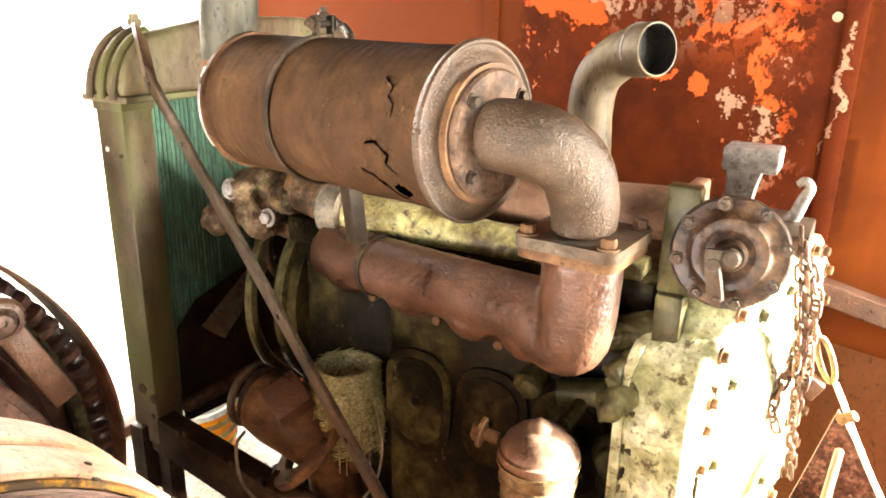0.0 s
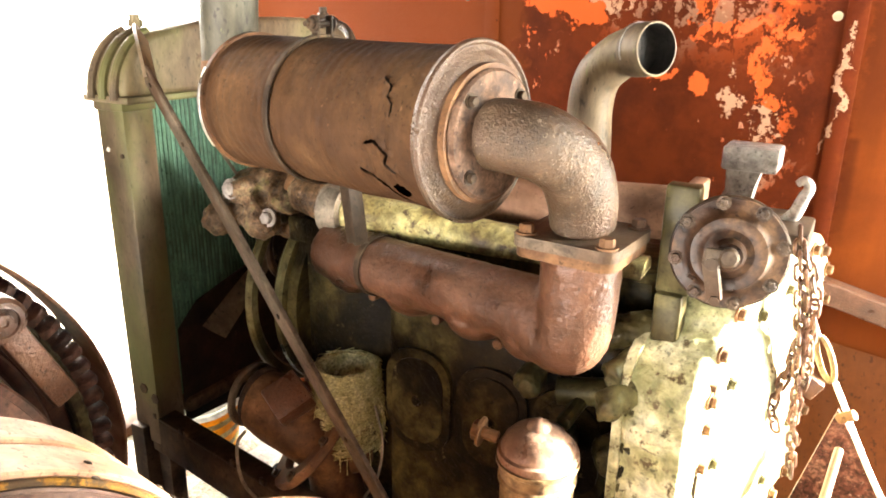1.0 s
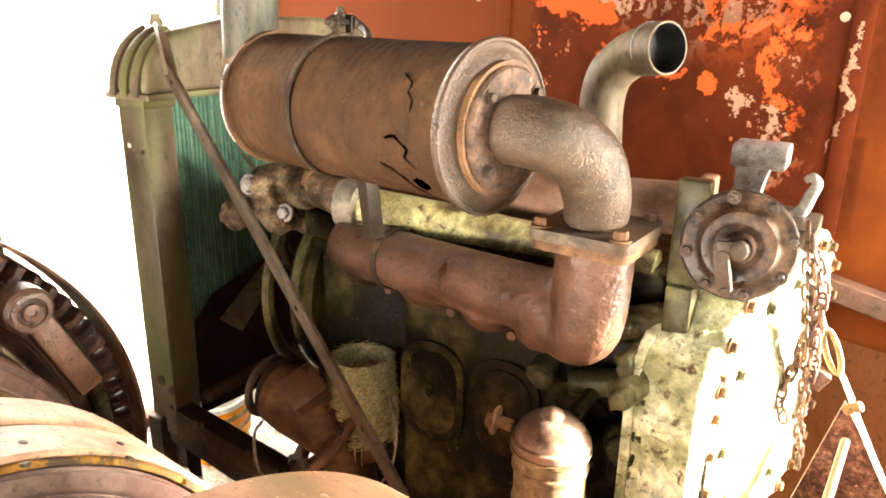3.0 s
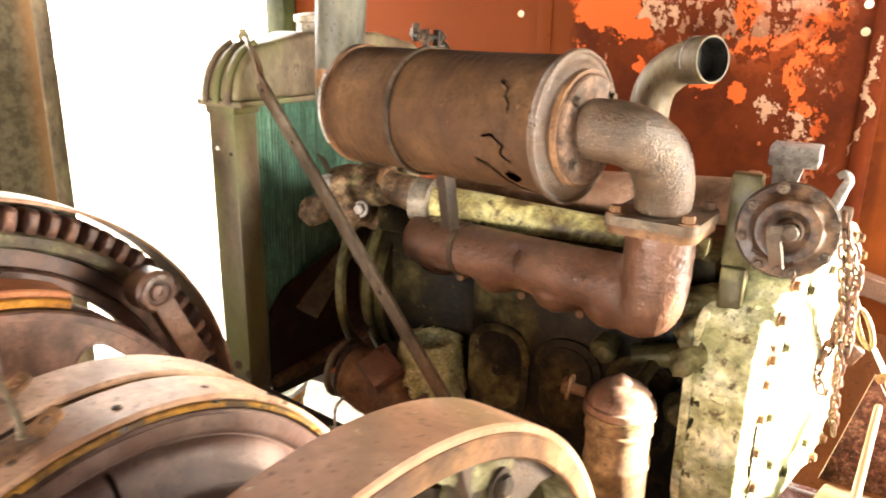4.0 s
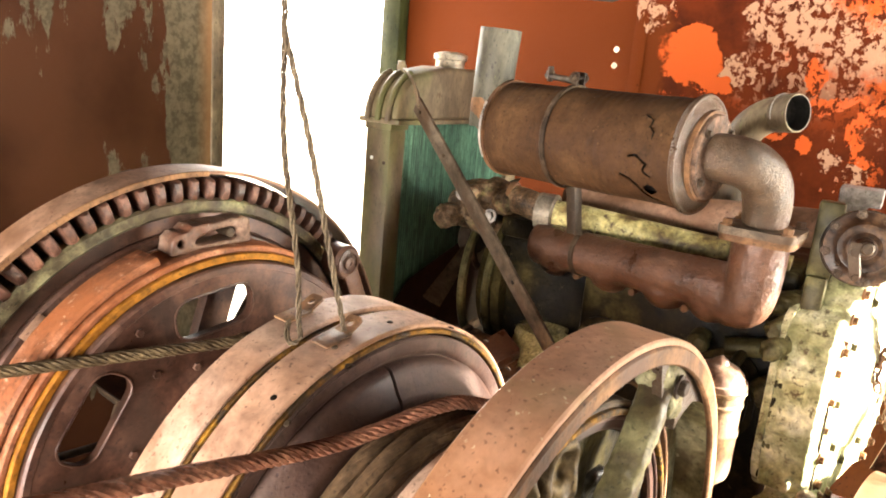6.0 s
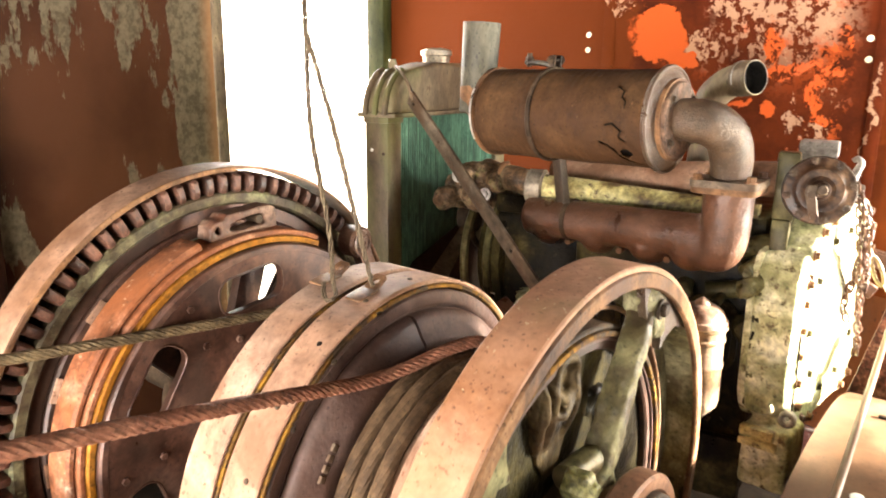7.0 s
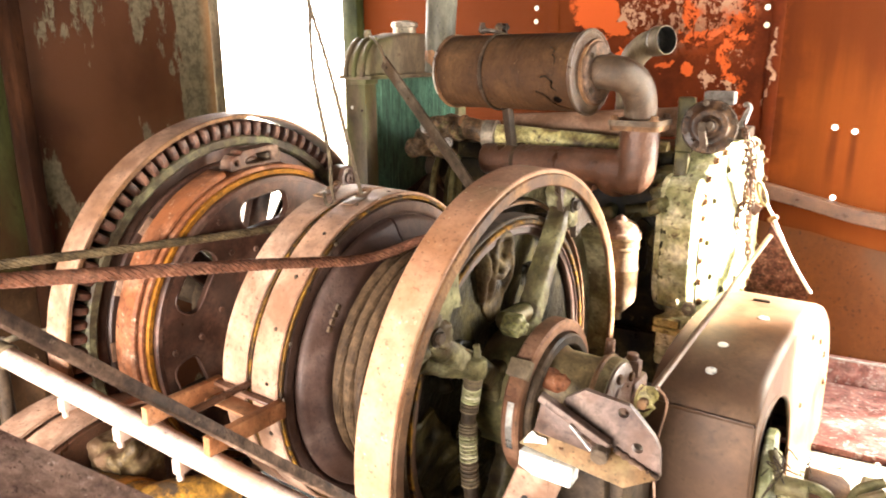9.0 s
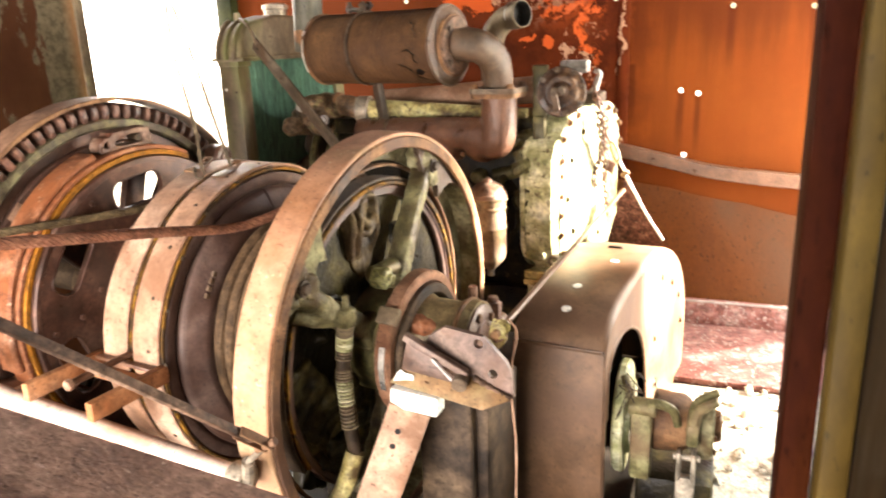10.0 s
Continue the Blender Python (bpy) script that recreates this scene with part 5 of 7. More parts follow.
bm = lathe(bmesh.new(), [(0.0, 0.064), (0.03, 0.071), (0.08, 0.0735), (0.125, 0.072), (0.138, 0.066), (0.136, 0.057), (0.115, 0.048), (0.06, 0.038), (0.02, 0.034)], 48, m=along((NX, NY, NZ), (NX, NY + 0.001, NZ + 0.3)))
for v in bm.verts:
    v.co += Vector((noise.noise(v.co * 30), noise.noise(v.co * 30 + Vector((9, 0, 0))), noise.noise(v.co * 30 + Vector((0, 9, 0))))) * 0.006
part("cup", bm, NEST, nest)
# black disc that paints the shade at the bottom of the bowl
part("floor", turned([(0.04, 0), (0.04, 0.038), (0.045, 0.038), (0.045, 0)], 20, along((NX, NY, NZ), (NX, NY + 0.001, NZ + 0.3))), BLACK, nest)
bm = bmesh.new()
rng = random.Random(3)
for i in range(1500):
    a, h = rng.uniform(0, 6.28), rng.uniform(-0.06, 0.138)
    r = 0.0735 - 0.25 * max(0, h - 0.11) + 0.010 * rng.random() * (1 if h < 0.05 else 0.25)
    t = rng.uniform(-1, 1)
    p = Vector((NX + r * math.cos(a), NY + r * math.sin(a), NZ + h))
    d = Vector((-math.sin(a), math.cos(a), 0.35 * t)) * rng.uniform(0.015, 0.045)
    o = Vector((math.cos(a), math.sin(a), 0)) * 0.006 * rng.random()
    sweep(bm, [p - d, p + o, p + d - Vector((math.cos(a), math.sin(a), 0)) * 0.008], 0.0008, 4)
for i in range(200):
    a, h = rng.uniform(0, 6.28), rng.uniform(0.05, 0.13)
    r = 0.039 + 0.018 * (h - 0.06) / 0.07
    p = Vector((NX + r * math.cos(a), NY + r * math.sin(a), NZ + h))
    d = Vector((-math.sin(a), math.cos(a), 0.2 * rng.uniform(-1, 1))) * rng.uniform(0.01, 0.025)
    sweep(bm, [p - d, p + Vector((math.cos(a), math.sin(a), 0)) * 0.004, p + d], 0.0008, 4)
for i in range(26):
    a = rng.uniform(-2.4, 0.6)
    p = Vector((NX + 0.063 * math.cos(a), NY + 0.063 * math.sin(a), NZ + rng.uniform(-0.06, 0.08)))
    sweep(bm, spline([p, p + Vector((math.cos(a), math.sin(a), 0.1)) * 0.02, p + Vector((math.cos(a) * 0.035, math.sin(a) * 0.035, -0.03 - 0.06 * rng.random()))], 4), 0.0009, 4)
part("straws", bm, NEST, nest)

# ---- fuel filter canister ----
filt = thing("fuel_filter", (-0.387, 1.0, 0.5), "brass-brown fuel filter canister with domed cap", "fuel filter")
FX = along((-0.377, 1.008, 0.62), (-0.381, 1.003, 1.0))
part("canister", turned([(0.0, 0), (0.0, 0.02), (0.015, 0.035), (0.04, 0.057), (0.06, 0.062), (0.15, 0.063), (0.155, 0.066), (0.165, 0.066), (0.17, 0.063), (0.225, 0.063), (0.229, 0.067), (0.236, 0.067), (0.24, 0.064), (0.26, 0.066), (0.264, 0.0705), (0.271, 0.0705), (0.2715, 0)], 40, FX), BRASS, filt)
part("cap", turned([(0.272, 0), (0.272, 0.0685), (0.276, 0.0695), (0.286, 0.068), (0.289, 0.0635), (0.304, 0.058), (0.317, 0.045), (0.325, 0.030), (0.327, 0.021), (0.334, 0.018), (0.340, 0.009), (0.344, 0.004), (0.344, 0)], 40, FX), CAP_PINK, filt, "domed pinkish rusty cap with a nub")
part("drain", rod(bmesh.new(), FX @ Vector((-0.03, 0, 0)), FX @ Vector((0.01, 0, 0)), 0.014, 8), GREY, filt)
bm = bmesh.new()
rod(bm, (-0.445, 0.985, 0.915), (-0.475, 0.98, 0.92), 0.011, 10)
bolt(bm, (-0.475, 0.98, 0.92), (-1, -0.1, 0.1), 0.018, 0.016)
part("inlet_nut", bm, RUST, filt)
bm = bmesh.new()
rod(bm, (-0.36, 1.06, 0.93), (-0.35, 1.2, 0.95), 0.014, 10)
box(bm, (-0.40, 1.05, 0.80), (-0.37, 1.21, 0.86), 0.004)
box(bm, (0.280, -0.066, 0.018), (0.286, -0.02, 0.044), 0.002, FX)
part("bracket", bm, OLIVE, filt)

# ---- clutch housing ----
hs = thing("clutch_housing", (-0.16, 1.4, 0.4), "pale green cast clutch housing studded with bolts", "clutch housing", base=pose(-0.17, 1.12, 0, 0, 0, -11.6) @ pose(0.17, -1.12, 0))
bm = prism(rounded(1.42, 0.845, 0.70, 0.51, 0.13, 0, 8), -0.27, -0.15)
prism(rounded(1.47, 0.865, 0.62, 0.63, 0.15, 0, 8), -0.25, -0.15, [], IDENT, bm)
HM = pose(0, 1.45, 0.865)
turned([(-0.17, 0), (-0.17, 0.21), (-0.142, 0.2), (-0.128, 0.12), (-0.12, 0.11), (-0.12, 0)], 48, HM, bm)
for z, w in ((0.66, 0.02), (0.80, 0.016), (0.94, 0.02)):  # lugs on the shaded flank
    box(bm, (-0.252, 1.057, z - w), (-0.175, 1.09, z + w), 0.006)
for y, z in rounded(1.45, 0.865, 0.62, 0.58, 0.15, 0, 3):
    rod(bm, (-0.16, y, z), (-0.142, y, z), 0.02, 14)
box(bm, (-0.25, 1.06, 0.42), (-0.12, 1.2, 0.60), 0.012)
face = cast("body", bm, PALE, hs, voxel=0.006, ease=9, lumps=0.0022, size=45)
part("rear_rim", prism(rounded(1.42, 0.845, 0.712, 0.522, 0.135, 0, 8), -0.274, -0.256), PALE, hs)
part("seam", sweep(bmesh.new(), spline([(-0.147, 1.135, 0.62), (-0.146, 1.137, 0.7), (-0.146, 1.135, 0.78), (-0.147, 1.138, 0.86)], 5), 0.0032, 6), DARK, hs)
for y, z in rounded(1.45, 0.865, 0.62, 0.58, 0.15, 0, 3):
    part("bolt", bolt(bmesh.new(), (-0.1425, y, z), (1, 0, 0), 0.011, 0.013), RUST, face)
for k in range(5):
    part("bolt", bolt(bmesh.new(), (-0.151, 1.152, 0.72 + 0.075 * k), (1, 0, 0), 0.010, 0.013), RUST, face)
for i in range(10):
    part("bolt", bolt(bmesh.new(), HM @ Vector(polar(-0.151, 0.238, 36 * i + 4)), (1, 0, 0), 0.010, 0.012), OLIVE, face)
for z in (0.66, 0.74, 0.82, 0.9, 0.97, 1.03):
    part("rim_bolt", bolt(bmesh.new(), (-0.251, 1.078 + max(0, z - 0.98) * 0.6, z), (1, -0.3, 0), 0.009, 0.014), OLIVE, hs)
bm = bmesh.new()
box(bm, (-0.25, 1.045, 0.572), (-0.16, 1.075, 0.60), 0.003)
box(bm, (-0.25, 1.04, 0.548), (-0.15, 1.08, 0.568), 0.003)
part("pad", bm, YELLOW, hs)
bm = ring(-0.01, 0.018, 0.010, 0.022, 0.003, 24, m=along((-0.13, 1.05, 0.656), (-0.11, 0.95, 0.66)))
part("eye", bm, GREY, hs)

# ---- round governor cover with hand lever ----
gov = thing("governor", (-0.15, 1.15, 1.1), "round greasy governor cover with bolts and lever", "governor")
COVER = material("greasy_brown_cover", [(0.28, (0.014, 0.007, 0.004)), (0.5, (0.045, 0.023, 0.013)), (0.72, (0.12, 0.07, 0.04))], 14, 0.4, 0.1, 0.7, 80, (0.2, 0.14, 0.08), fleck_at=0.66, fleck_scale=40, gloss=0.35, grime=0.7)
GM = along((-0.149, 1.17, 1.249), (-0.131, 1.06, 1.266))
part("cover", turned([(0, 0), (0, 0.085), (0.012, 0.0865), (0.018, 0.085), (0.020, 0.071), (0.023, 0.062), (0.031, 0.056), (0.033, 0.045), (0.030, 0.037), (0.034, 0.026), (0.056, 0.02), (0.058, 0.016), (0.058, 0)], 56, GM), COVER, gov)
part("lip", ring(-0.006, 0.012, 0.083, 0.0895, 0.003, 48, m=GM), DARK, gov)
for i in range(8):
    a = 45 * i + 12
    part("bolt", bolt(bmesh.new(), GM @ Vector(polar(0.0195, 0.0785, a)), GM.to_3x3() @ Vector((1, 0, 0)), 0.008, 0.009), CAST_RUST, gov)
bm = bmesh.new()
turned([(0.056, 0), (0.056, 0.015), (0.074, 0.015), (0.078, 0.011), (0.078, 0)], 18, GM, bm)
box(bm, (0.060, -0.034, -0.006), (0.074, 0.004, 0.012), 0.003, GM)
sweep(bm, spline([GM @ Vector((0.068, -0.022, 0.008)), GM @ Vector((0.068, -0.024, -0.012)), GM @ Vector((0.064, -0.018, -0.04)), GM @ Vector((0.06, -0.013, -0.066))], 5), 0, section=[(-0.011, -0.005), (0.011, -0.005), (0.013, 0), (0.011, 0.005), (-0.011, 0.005), (-0.013, 0)])
turned([(0.05, 0), (0.05, 0.010), (0.078, 0.010), (0.078, 0)], 8, GM @ pose(0, -0.023, -0.012), bm)
turned([(0.05, 0), (0.05, 0.008), (0.072, 0.008), (0.072, 0)], 6, GM @ pose(0, -0.013, -0.068), bm)
part("lever", bm, PALE_CAST, gov, "worn bare metal lever")
part("pad", B((-0.255, 1.165, 1.16), (-0.20, 1.20, 1.345), 0.006), OLIVE, gov)
part("leg", B((-0.252, 1.15, 1.03), (-0.205, 1.20, 1.165), 0.008), OLIVE, gov)
part("drum_body", rod(bmesh.new(), GM @ Vector((-0.12, 0, 0)), GM @ Vector((0.0, 0, 0)), 0.078, 32), DARK, gov)
# bracket block and hook behind it
br = thing("lifting_bracket", (-0.17, 1.63, 1.2), "pale worn steel bracket block above the engine", "bracket")
bm = bmesh.new()
box(bm, (-0.245, 1.60, 1.295), (-0.135, 1.69, 1.345), 0.006)
prism([(-0.235, 1.30), (-0.165, 1.30), (-0.175, 1.262), (-0.185, 1.20), (-0.25, 1.20), (-0.232, 1.255)], 1.61, 1.68, [], YZ_FROM_XZ, bm)
part("block", bm, PALE_GREY, br, "pale worn block")
part("deck", B((-0.25, 1.52, 1.188), (-0.085, 1.70, 1.205), 0.004), DARK, br)
part("hook", sweep(bmesh.new(), spline([(-0.15, 1.56, 1.19), (-0.115, 1.54, 1.205), (-0.088, 1.53, 1.235), (-0.076, 1.525, 1.27), (-0.068, 1.525, 1.292), (-0.078, 1.522, 1.306), (-0.09, 1.522, 1.298)], 6), lambda t: 0.017 - 0.01 * t, 12), PALE_GREY, br)
part("arm", B((-0.20, 1.42, 1.185), (-0.05, 1.58, 1.225), 0.006), DARK, br)

# crumpled pale sacking on the deck under the engine
for n_, (cx, cy, rr_) in enumerate(((-1.78, 1.75, 0.34), (-1.45, 1.62, 0.17), (-2.0, 1.5, 0.3))):
    bm = bmesh.new()
    g_ = [[bm.verts.new((cx + rr_ * (i / 9 - 0.5) * 1.4, cy + rr_ * (j / 9 - 0.5), 0.03 + 0.035 * abs(noise.noise((i * 0.6 + n_ * 3, j * 0.6, 2.0))))) for i in range(10)] for j in range(10)]
    for j in range(9):
        for i in range(9):
            bm.faces.new((g_[j][i], g_[j][i + 1], g_[j + 1][i + 1], g_[j + 1][i]))
    bmesh.ops.solidify(bm, geom=list(bm.faces), thickness=0.002)
    solid("sacking", bm, WHITE, "crumpled pale sacking lying on the deck", "rag")

# ---- the winch: everything along the slanting shaft ----
def wthing(name, at, label, category, group=""):
    return thing(name, at, label, category, group, base=WINCH)


shaft = wthing("winch_shaft", (0, 0, 0), "dark greasy steel winch shaft", "shaft")
part("shaft", rod(bmesh.new(), (-0.95, 0, 0), (0.56, 0, 0), 0.055, 24), DARK, shaft)

GEAR = material("greasy_gear_steel", [(0.28, (0.022, 0.017, 0.01)), (0.5, (0.062, 0.052, 0.032)), (0.72, (0.17, 0.16, 0.095))], 14, 0.42, 0.15, 0.8, 90, (0.26, 0.27, 0.15), fleck_at=0.64, fleck_scale=22, stain=(0.05, 0.028, 0.018), stain_scale=5)
TOOTH = material("greasy_red_brown_teeth", [(0.28, (0.022, 0.011, 0.008)), (0.5, (0.085, 0.042, 0.029)), (0.75, (0.19, 0.1, 0.072))], 20, 0.5, 0.1, 0.8, 90, (0.22, 0.1, 0.06), fleck_at=0.64, fleck_scale=26, gloss=0.4, grime=0.4)
gear = wthing("ring_gear", (-0.63, 0, 0), "huge dark rusty gear with chunky outer teeth", "gear")
part("body_ring", ring(-0.668, -0.60, 0.523, 0.556, 0.006, 140), GEAR, gear, "greasy green-brown gear ring")
part("web_ring", ring(-0.664, -0.622, 0.484, 0.5235, 0.004, 140), DRUM, gear, "recessed red-brown web")
part("inner_step", ring(-0.66, -0.612, 0.455, 0.484, 0.005, 120), DRUM, gear)
part("back_plate", ring(-0.676, -0.669, 0.47, 0.604, 0.002, 140), DARK, gear)
TEETH = 90
tooth = bmesh.new()
bmesh.ops.create_icosphere(tooth, subdivisions=2, radius=1.0)
for v in tooth.verts:
    v.co = Vector([math.copysign(abs(c) ** 0.55, c) for c in v.co])
tooth.transform(Matrix.Translation((-0.632, 0, 0.575)) @ Matrix.Diagonal((0.036, 0.0135, 0.028, 1)))
first = part("tooth", tooth, TOOTH, gear)
# the mesh's origin lies on the shaft, so copies only turn
for i in range(1, TEETH):
    o = first.copy()
    scene.collection.objects.link(o)
    o.matrix_basis = pose(0, 0, 0, 360 * i / TEETH)
for i in range(6):
    a = 60 * i + 14
    part("spoke", B((-0.655, 0.10, -0.04), (-0.62, 0.47, 0.04), 0.01, pose(0, 0, 0, a)), DRUM, gear)
    part("stay_rod", rod(bmesh.new(), pose(0, 0, 0, a - 17) @ Vector((-0.64, 0.12, 0)), pose(0, 0, 0, a - 17) @ Vector((-0.64, 0.47, 0)), 0.009, 10), DARK, gear)
part("hub", ring(-0.72, -0.56, 0.056, 0.14, 0.008, 48), DARK, gear)
for a in (158, 181, 205, 136):
    part("pale_plate", B((-0.612, -0.028, 0.445), (-0.606, 0.028, 0.484), 0.002, pose(0, 0, 0, a - 90)), PINK, gear, "pale worn plate on the gear web")
gg_ = wthing("gear_guard", (-0.63, 0, 0.6), "thin pale rusted guard band round the gear teeth", "guard")
part("band", ring(-0.682, -0.585, 0.613, 0.621, 0.002, 160), PINK, gg_)
part("edge_lip", ring(-0.590, -0.583, 0.609, 0.6215, 0.002, 160, 88, 330), RUST, gg_)
for a in (12, 100, 190, 280):
    part("stay", B((-0.70, 0.45, -0.015), (-0.684, 0.618, 0.015), 0.004, pose(0, 0, 0, a)), RUST, gg_)

# brake disc with oblong holes
disc = wthing("brake_drum", (-0.47, 0, 0), "dark greasy brake drum with oblong holes in its web", "brake drum")
holes = []
for i in range(7):
    a = 97 + 51.43 * i
    y, z = 0.352 * math.cos(radians(a)), 0.352 * math.sin(radians(a))
    holes.append(rounded(y, z, 0.088, 0.185, 0.035, a))
part("web", prism(circle(0, 0, 0.428, 120), -0.476, -0.456, holes), DRUM, disc)
for h in holes:
    outl = [Vector((-0.4555, y, z)) for y, z in h]
    part("hole_rim", sweep(bmesh.new(), outl + outl[:1], 0.0028, 6, cap=False), DRUM, disc)
part("tread", ring(-0.575, -0.455, 0.424, 0.445, 0.004, 120), DRUM, disc)
part("hub", turned([(-0.56, 0.0), (-0.56, 0.12), (-0.45, 0.12), (-0.44, 0.11), (-0.44, 0)], 40), DARK, disc)
for a, r in ((122, 0.40), (160, 0.24), (126, 0.30), (176, 0.3), (180, 0.39), (110, 0.25)):
    part("rivet", bolt(bmesh.new(), polar(-0.456, r, a), (1, 0, 0), 0.009, 0.006, False), DRUM, disc)

band = wthing("brake_band", (-0.52, 0, 0.44), "red-brown brake band with ochre lining round the drum", "brake band")
part("band", ring(-0.565, -0.478, 0.462, 0.476, 0.003, 140, 66, 300, 0.004), ORANGE_RUST, band)
part("outer_band", ring(-0.57, -0.49, 0.476, 0.496, 0.006, 140, 108, 190), ORANGE_RUST, band, "thick orange-rusted clamp segment")
part("lining", ring(-0.57, -0.468, 0.4465, 0.4615, 0.002, 140, 66, 300, 0.003), GOLD, band, "frayed ochre lining")
BL = pose(0, 0, 0, 2)
bm = prism([(-0.1, 0.47), (-0.097, 0.5), (-0.082, 0.514), (-0.062, 0.516), (-0.05, 0.526), (0.075, 0.53), (0.092, 0.522), (0.096, 0.472)], -0.558, -0.503,
           [circle(-0.078, 0.492, 0.0085, 12), [(-0.048, 0.484), (-0.04, 0.5), (0.0, 0.512), (0.056, 0.513), (0.058, 0.486), (0.0, 0.482)]], BL)
lug = cast("lug", bm, BRACKET, band, "crusty pinkish bracket with an eye and a slot", 0.004, 3, 0.003, 40)
part("lug_bolt", rod(bmesh.new(), BL @ Vector((-0.55, 0.045, 0.498)), BL @ Vector((-0.507, 0.045, 0.498)), 0.011, 14), DARK, lug)

lev = wthing("roller_lever", (-0.5, 0.38, 0.38), "rusty lever with round roller end", "lever")
ra = 46.1
part("roller", rod(bmesh.new(), polar(-0.545, 0.5325, ra), polar(-0.487, 0.5325, ra), 0.045, 28), RED_RUST, lev)
part("roller_boss", turned([(0, 0), (0, 0.036), (0.004, 0.036), (0.005, 0.028), (0.001, 0.026), (0.001, 0.018), (0.007, 0.016), (0.008, 0.007), (0.004, 0.006), (0.004, 0)], 28, Matrix.Translation(polar(-0.488, 0.5325, ra))), RED_RUST, lev, "worn rings on the roller's face")
p, q = Vector(polar(-0.505, 0.5325, ra)), Vector(polar(-0.505, 0.5, 22))
part("arm", B((0, -0.018, -0.026), ((q - p).length, 0.018, 0.026), 0.008, along(p, q)), RED_RUST, lev)

# sleeve between drum and twin bands
sl = wthing("drum_sleeve", (-0.3, 0, 0), "pinkish worn drum sleeve wound with greased rope", "drum")
part("core", turned([(-0.45, 0), (-0.45, 0.16), (-0.28, 0.16), (-0.25, 0.33), (-0.24, 0.385), (-0.19, 0.395), (-0.188, 0.36), (-0.188, 0)], 72), PINK, sl)

# twin bands of the main drum
for xa, xb, ttl in ((-0.187, -0.103, "pale pinkish brake band with rivets"), (-0.083, 0.003, "pale pinkish brake band with rivets and frayed lining")):
    bt = wthing("drum_brake_band", ((xa + xb) / 2, 0, 0.44), ttl, "brake band", "twin drum bands")
    part("band", ring(xa, xb, 0.4375, 0.4475, 0.003, 140, 0, 360, 0.005), PINK, bt)
    part("lining", ring(xa + 0.006, xb + 0.004, 0.428, 0.437, 0.002, 140, 0, 360, 0.004), LINING, bt, "ochre lining at the band's edge")
    rivet = part("rivet", turned([(0.447, 0), (0.447, 0.006), (0.4495, 0.005), (0.4507, 0)], 10, pose(0, 0, 0, 0, -90, 0) @ pose(0, 0, 0, 0, 0, 0)), DARK, bt)
    for k, (a, dx) in enumerate([(a, s) for a in range(20, 230, 17) for s in (-0.028, 0.028)]):
        o = rivet if k == 0 else rivet.copy()
        if k:
            scene.collection.objects.link(o)
        o.matrix_basis = Matrix.Translation((0, 0, -0.44)) @ Matrix.Rotation(radians(a - 90 + 3 * (dx > 0)), 4, "X") @ Matrix.Translation((dx, 0, 0.44))
    # eye where the hanging wire is hooked
    ang = 99 if xa < -0.15 else 101
    xm = (xa + xb) / 2 - (0.02 if xa < -0.15 else 0.01)
    bm = bmesh.new()
    q = pose(xm, 0, 0, ang - 90)
    box(bm, (-0.02, -0.045, 0.448), (0.02, 0.012, 0.452), 0.0015, q)
    prism(rounded(0.012, 0.0, 0.046, 0.032, 0.008), -0.0025, 0.0025, [circle(0.016, 0.0, 0.008, 16)], q @ pose(0, 0.012, 0.452, 0, 90, 0) @ pose(0, 0, 0, 0, 0, 20), bm)
    part("eye_lug", bm, RUST, bt, "rusty eye lug")

# main drum: flange, rope, sleeve
drum = wthing("winch_drum", (0.1, 0, 0), "dark winch drum wound with rusted wire rope", "winch drum")
part("tread", ring(-0.186, 0.004, 0.395, 0.4245, 0.003, 140), LIP_IRON, drum)
part("flange", lathe(bmesh.new(), [(-0.02, 0.30), (-0.006, 0.42), (0.006, 0.42), (0.008, 0.40), (0.004, 0.392), (-0.002, 0.388), (-0.002, 0.30)], 120), LIP_IRON, drum)
part("inner_lip", lathe(bmesh.new(), [(0.0, 0.30), (0.0, 0.386), (0.012, 0.387), (0.02, 0.383), (0.027, 0.372), (0.038, 0.346), (0.046, 0.336), (0.05, 0.325), (0.046, 0.30)], 160, 94.6, 453.4), LIP_IRON, drum, "purple-brown rounded inner lip split by a slit")
part("barrel", turned([(-0.01, 0), (-0.01, 0.33), (0.04, 0.30), (0.05, 0.28), (0.158, 0.28), (0.164, 0.308), (0.2, 0.322), (0.26, 0.325), (0.312, 0.345), (0.33, 0.345), (0.33, 0)], 96), PINK, drum)
for sx, rr in ((0.067, 0.304), (0.103, 0.306), (0.139, 0.309)):
    bm = bmesh.new()
    for c in range(6):
        loop = []
        for i in range(145):
            t = radians(2.5 * i)
            w = 9 * t + c * math.pi / 3
            loop.append(Vector(polar(sx + 0.0045 * math.cos(w), rr + 0.0045 * math.sin(w), 2.5 * i)))
        sweep(bm, loop, 0.0112, 8, cap=False)
    part("rope_wrap", bm, COIL, drum, "greased brown wire rope wrap")
for a, r in ((170, 0.375), (205, 0.38), (62, 0.375)):
    part("rivet", bolt(bmesh.new(), polar(0.008, r, a), (1, 0, 0), 0.009, 0.005, False), GREY, drum)
bm = bmesh.new()
for i in range(4):
    box(bm, (0.040, -0.007, 0.338), (0.0465, 0.007, 0.352), 0.001, pose(0, 0, 0, 52 + 3.2 * i))
part("casting_mark", bm, PALE_CAST, drum, "worn raised casting mark")

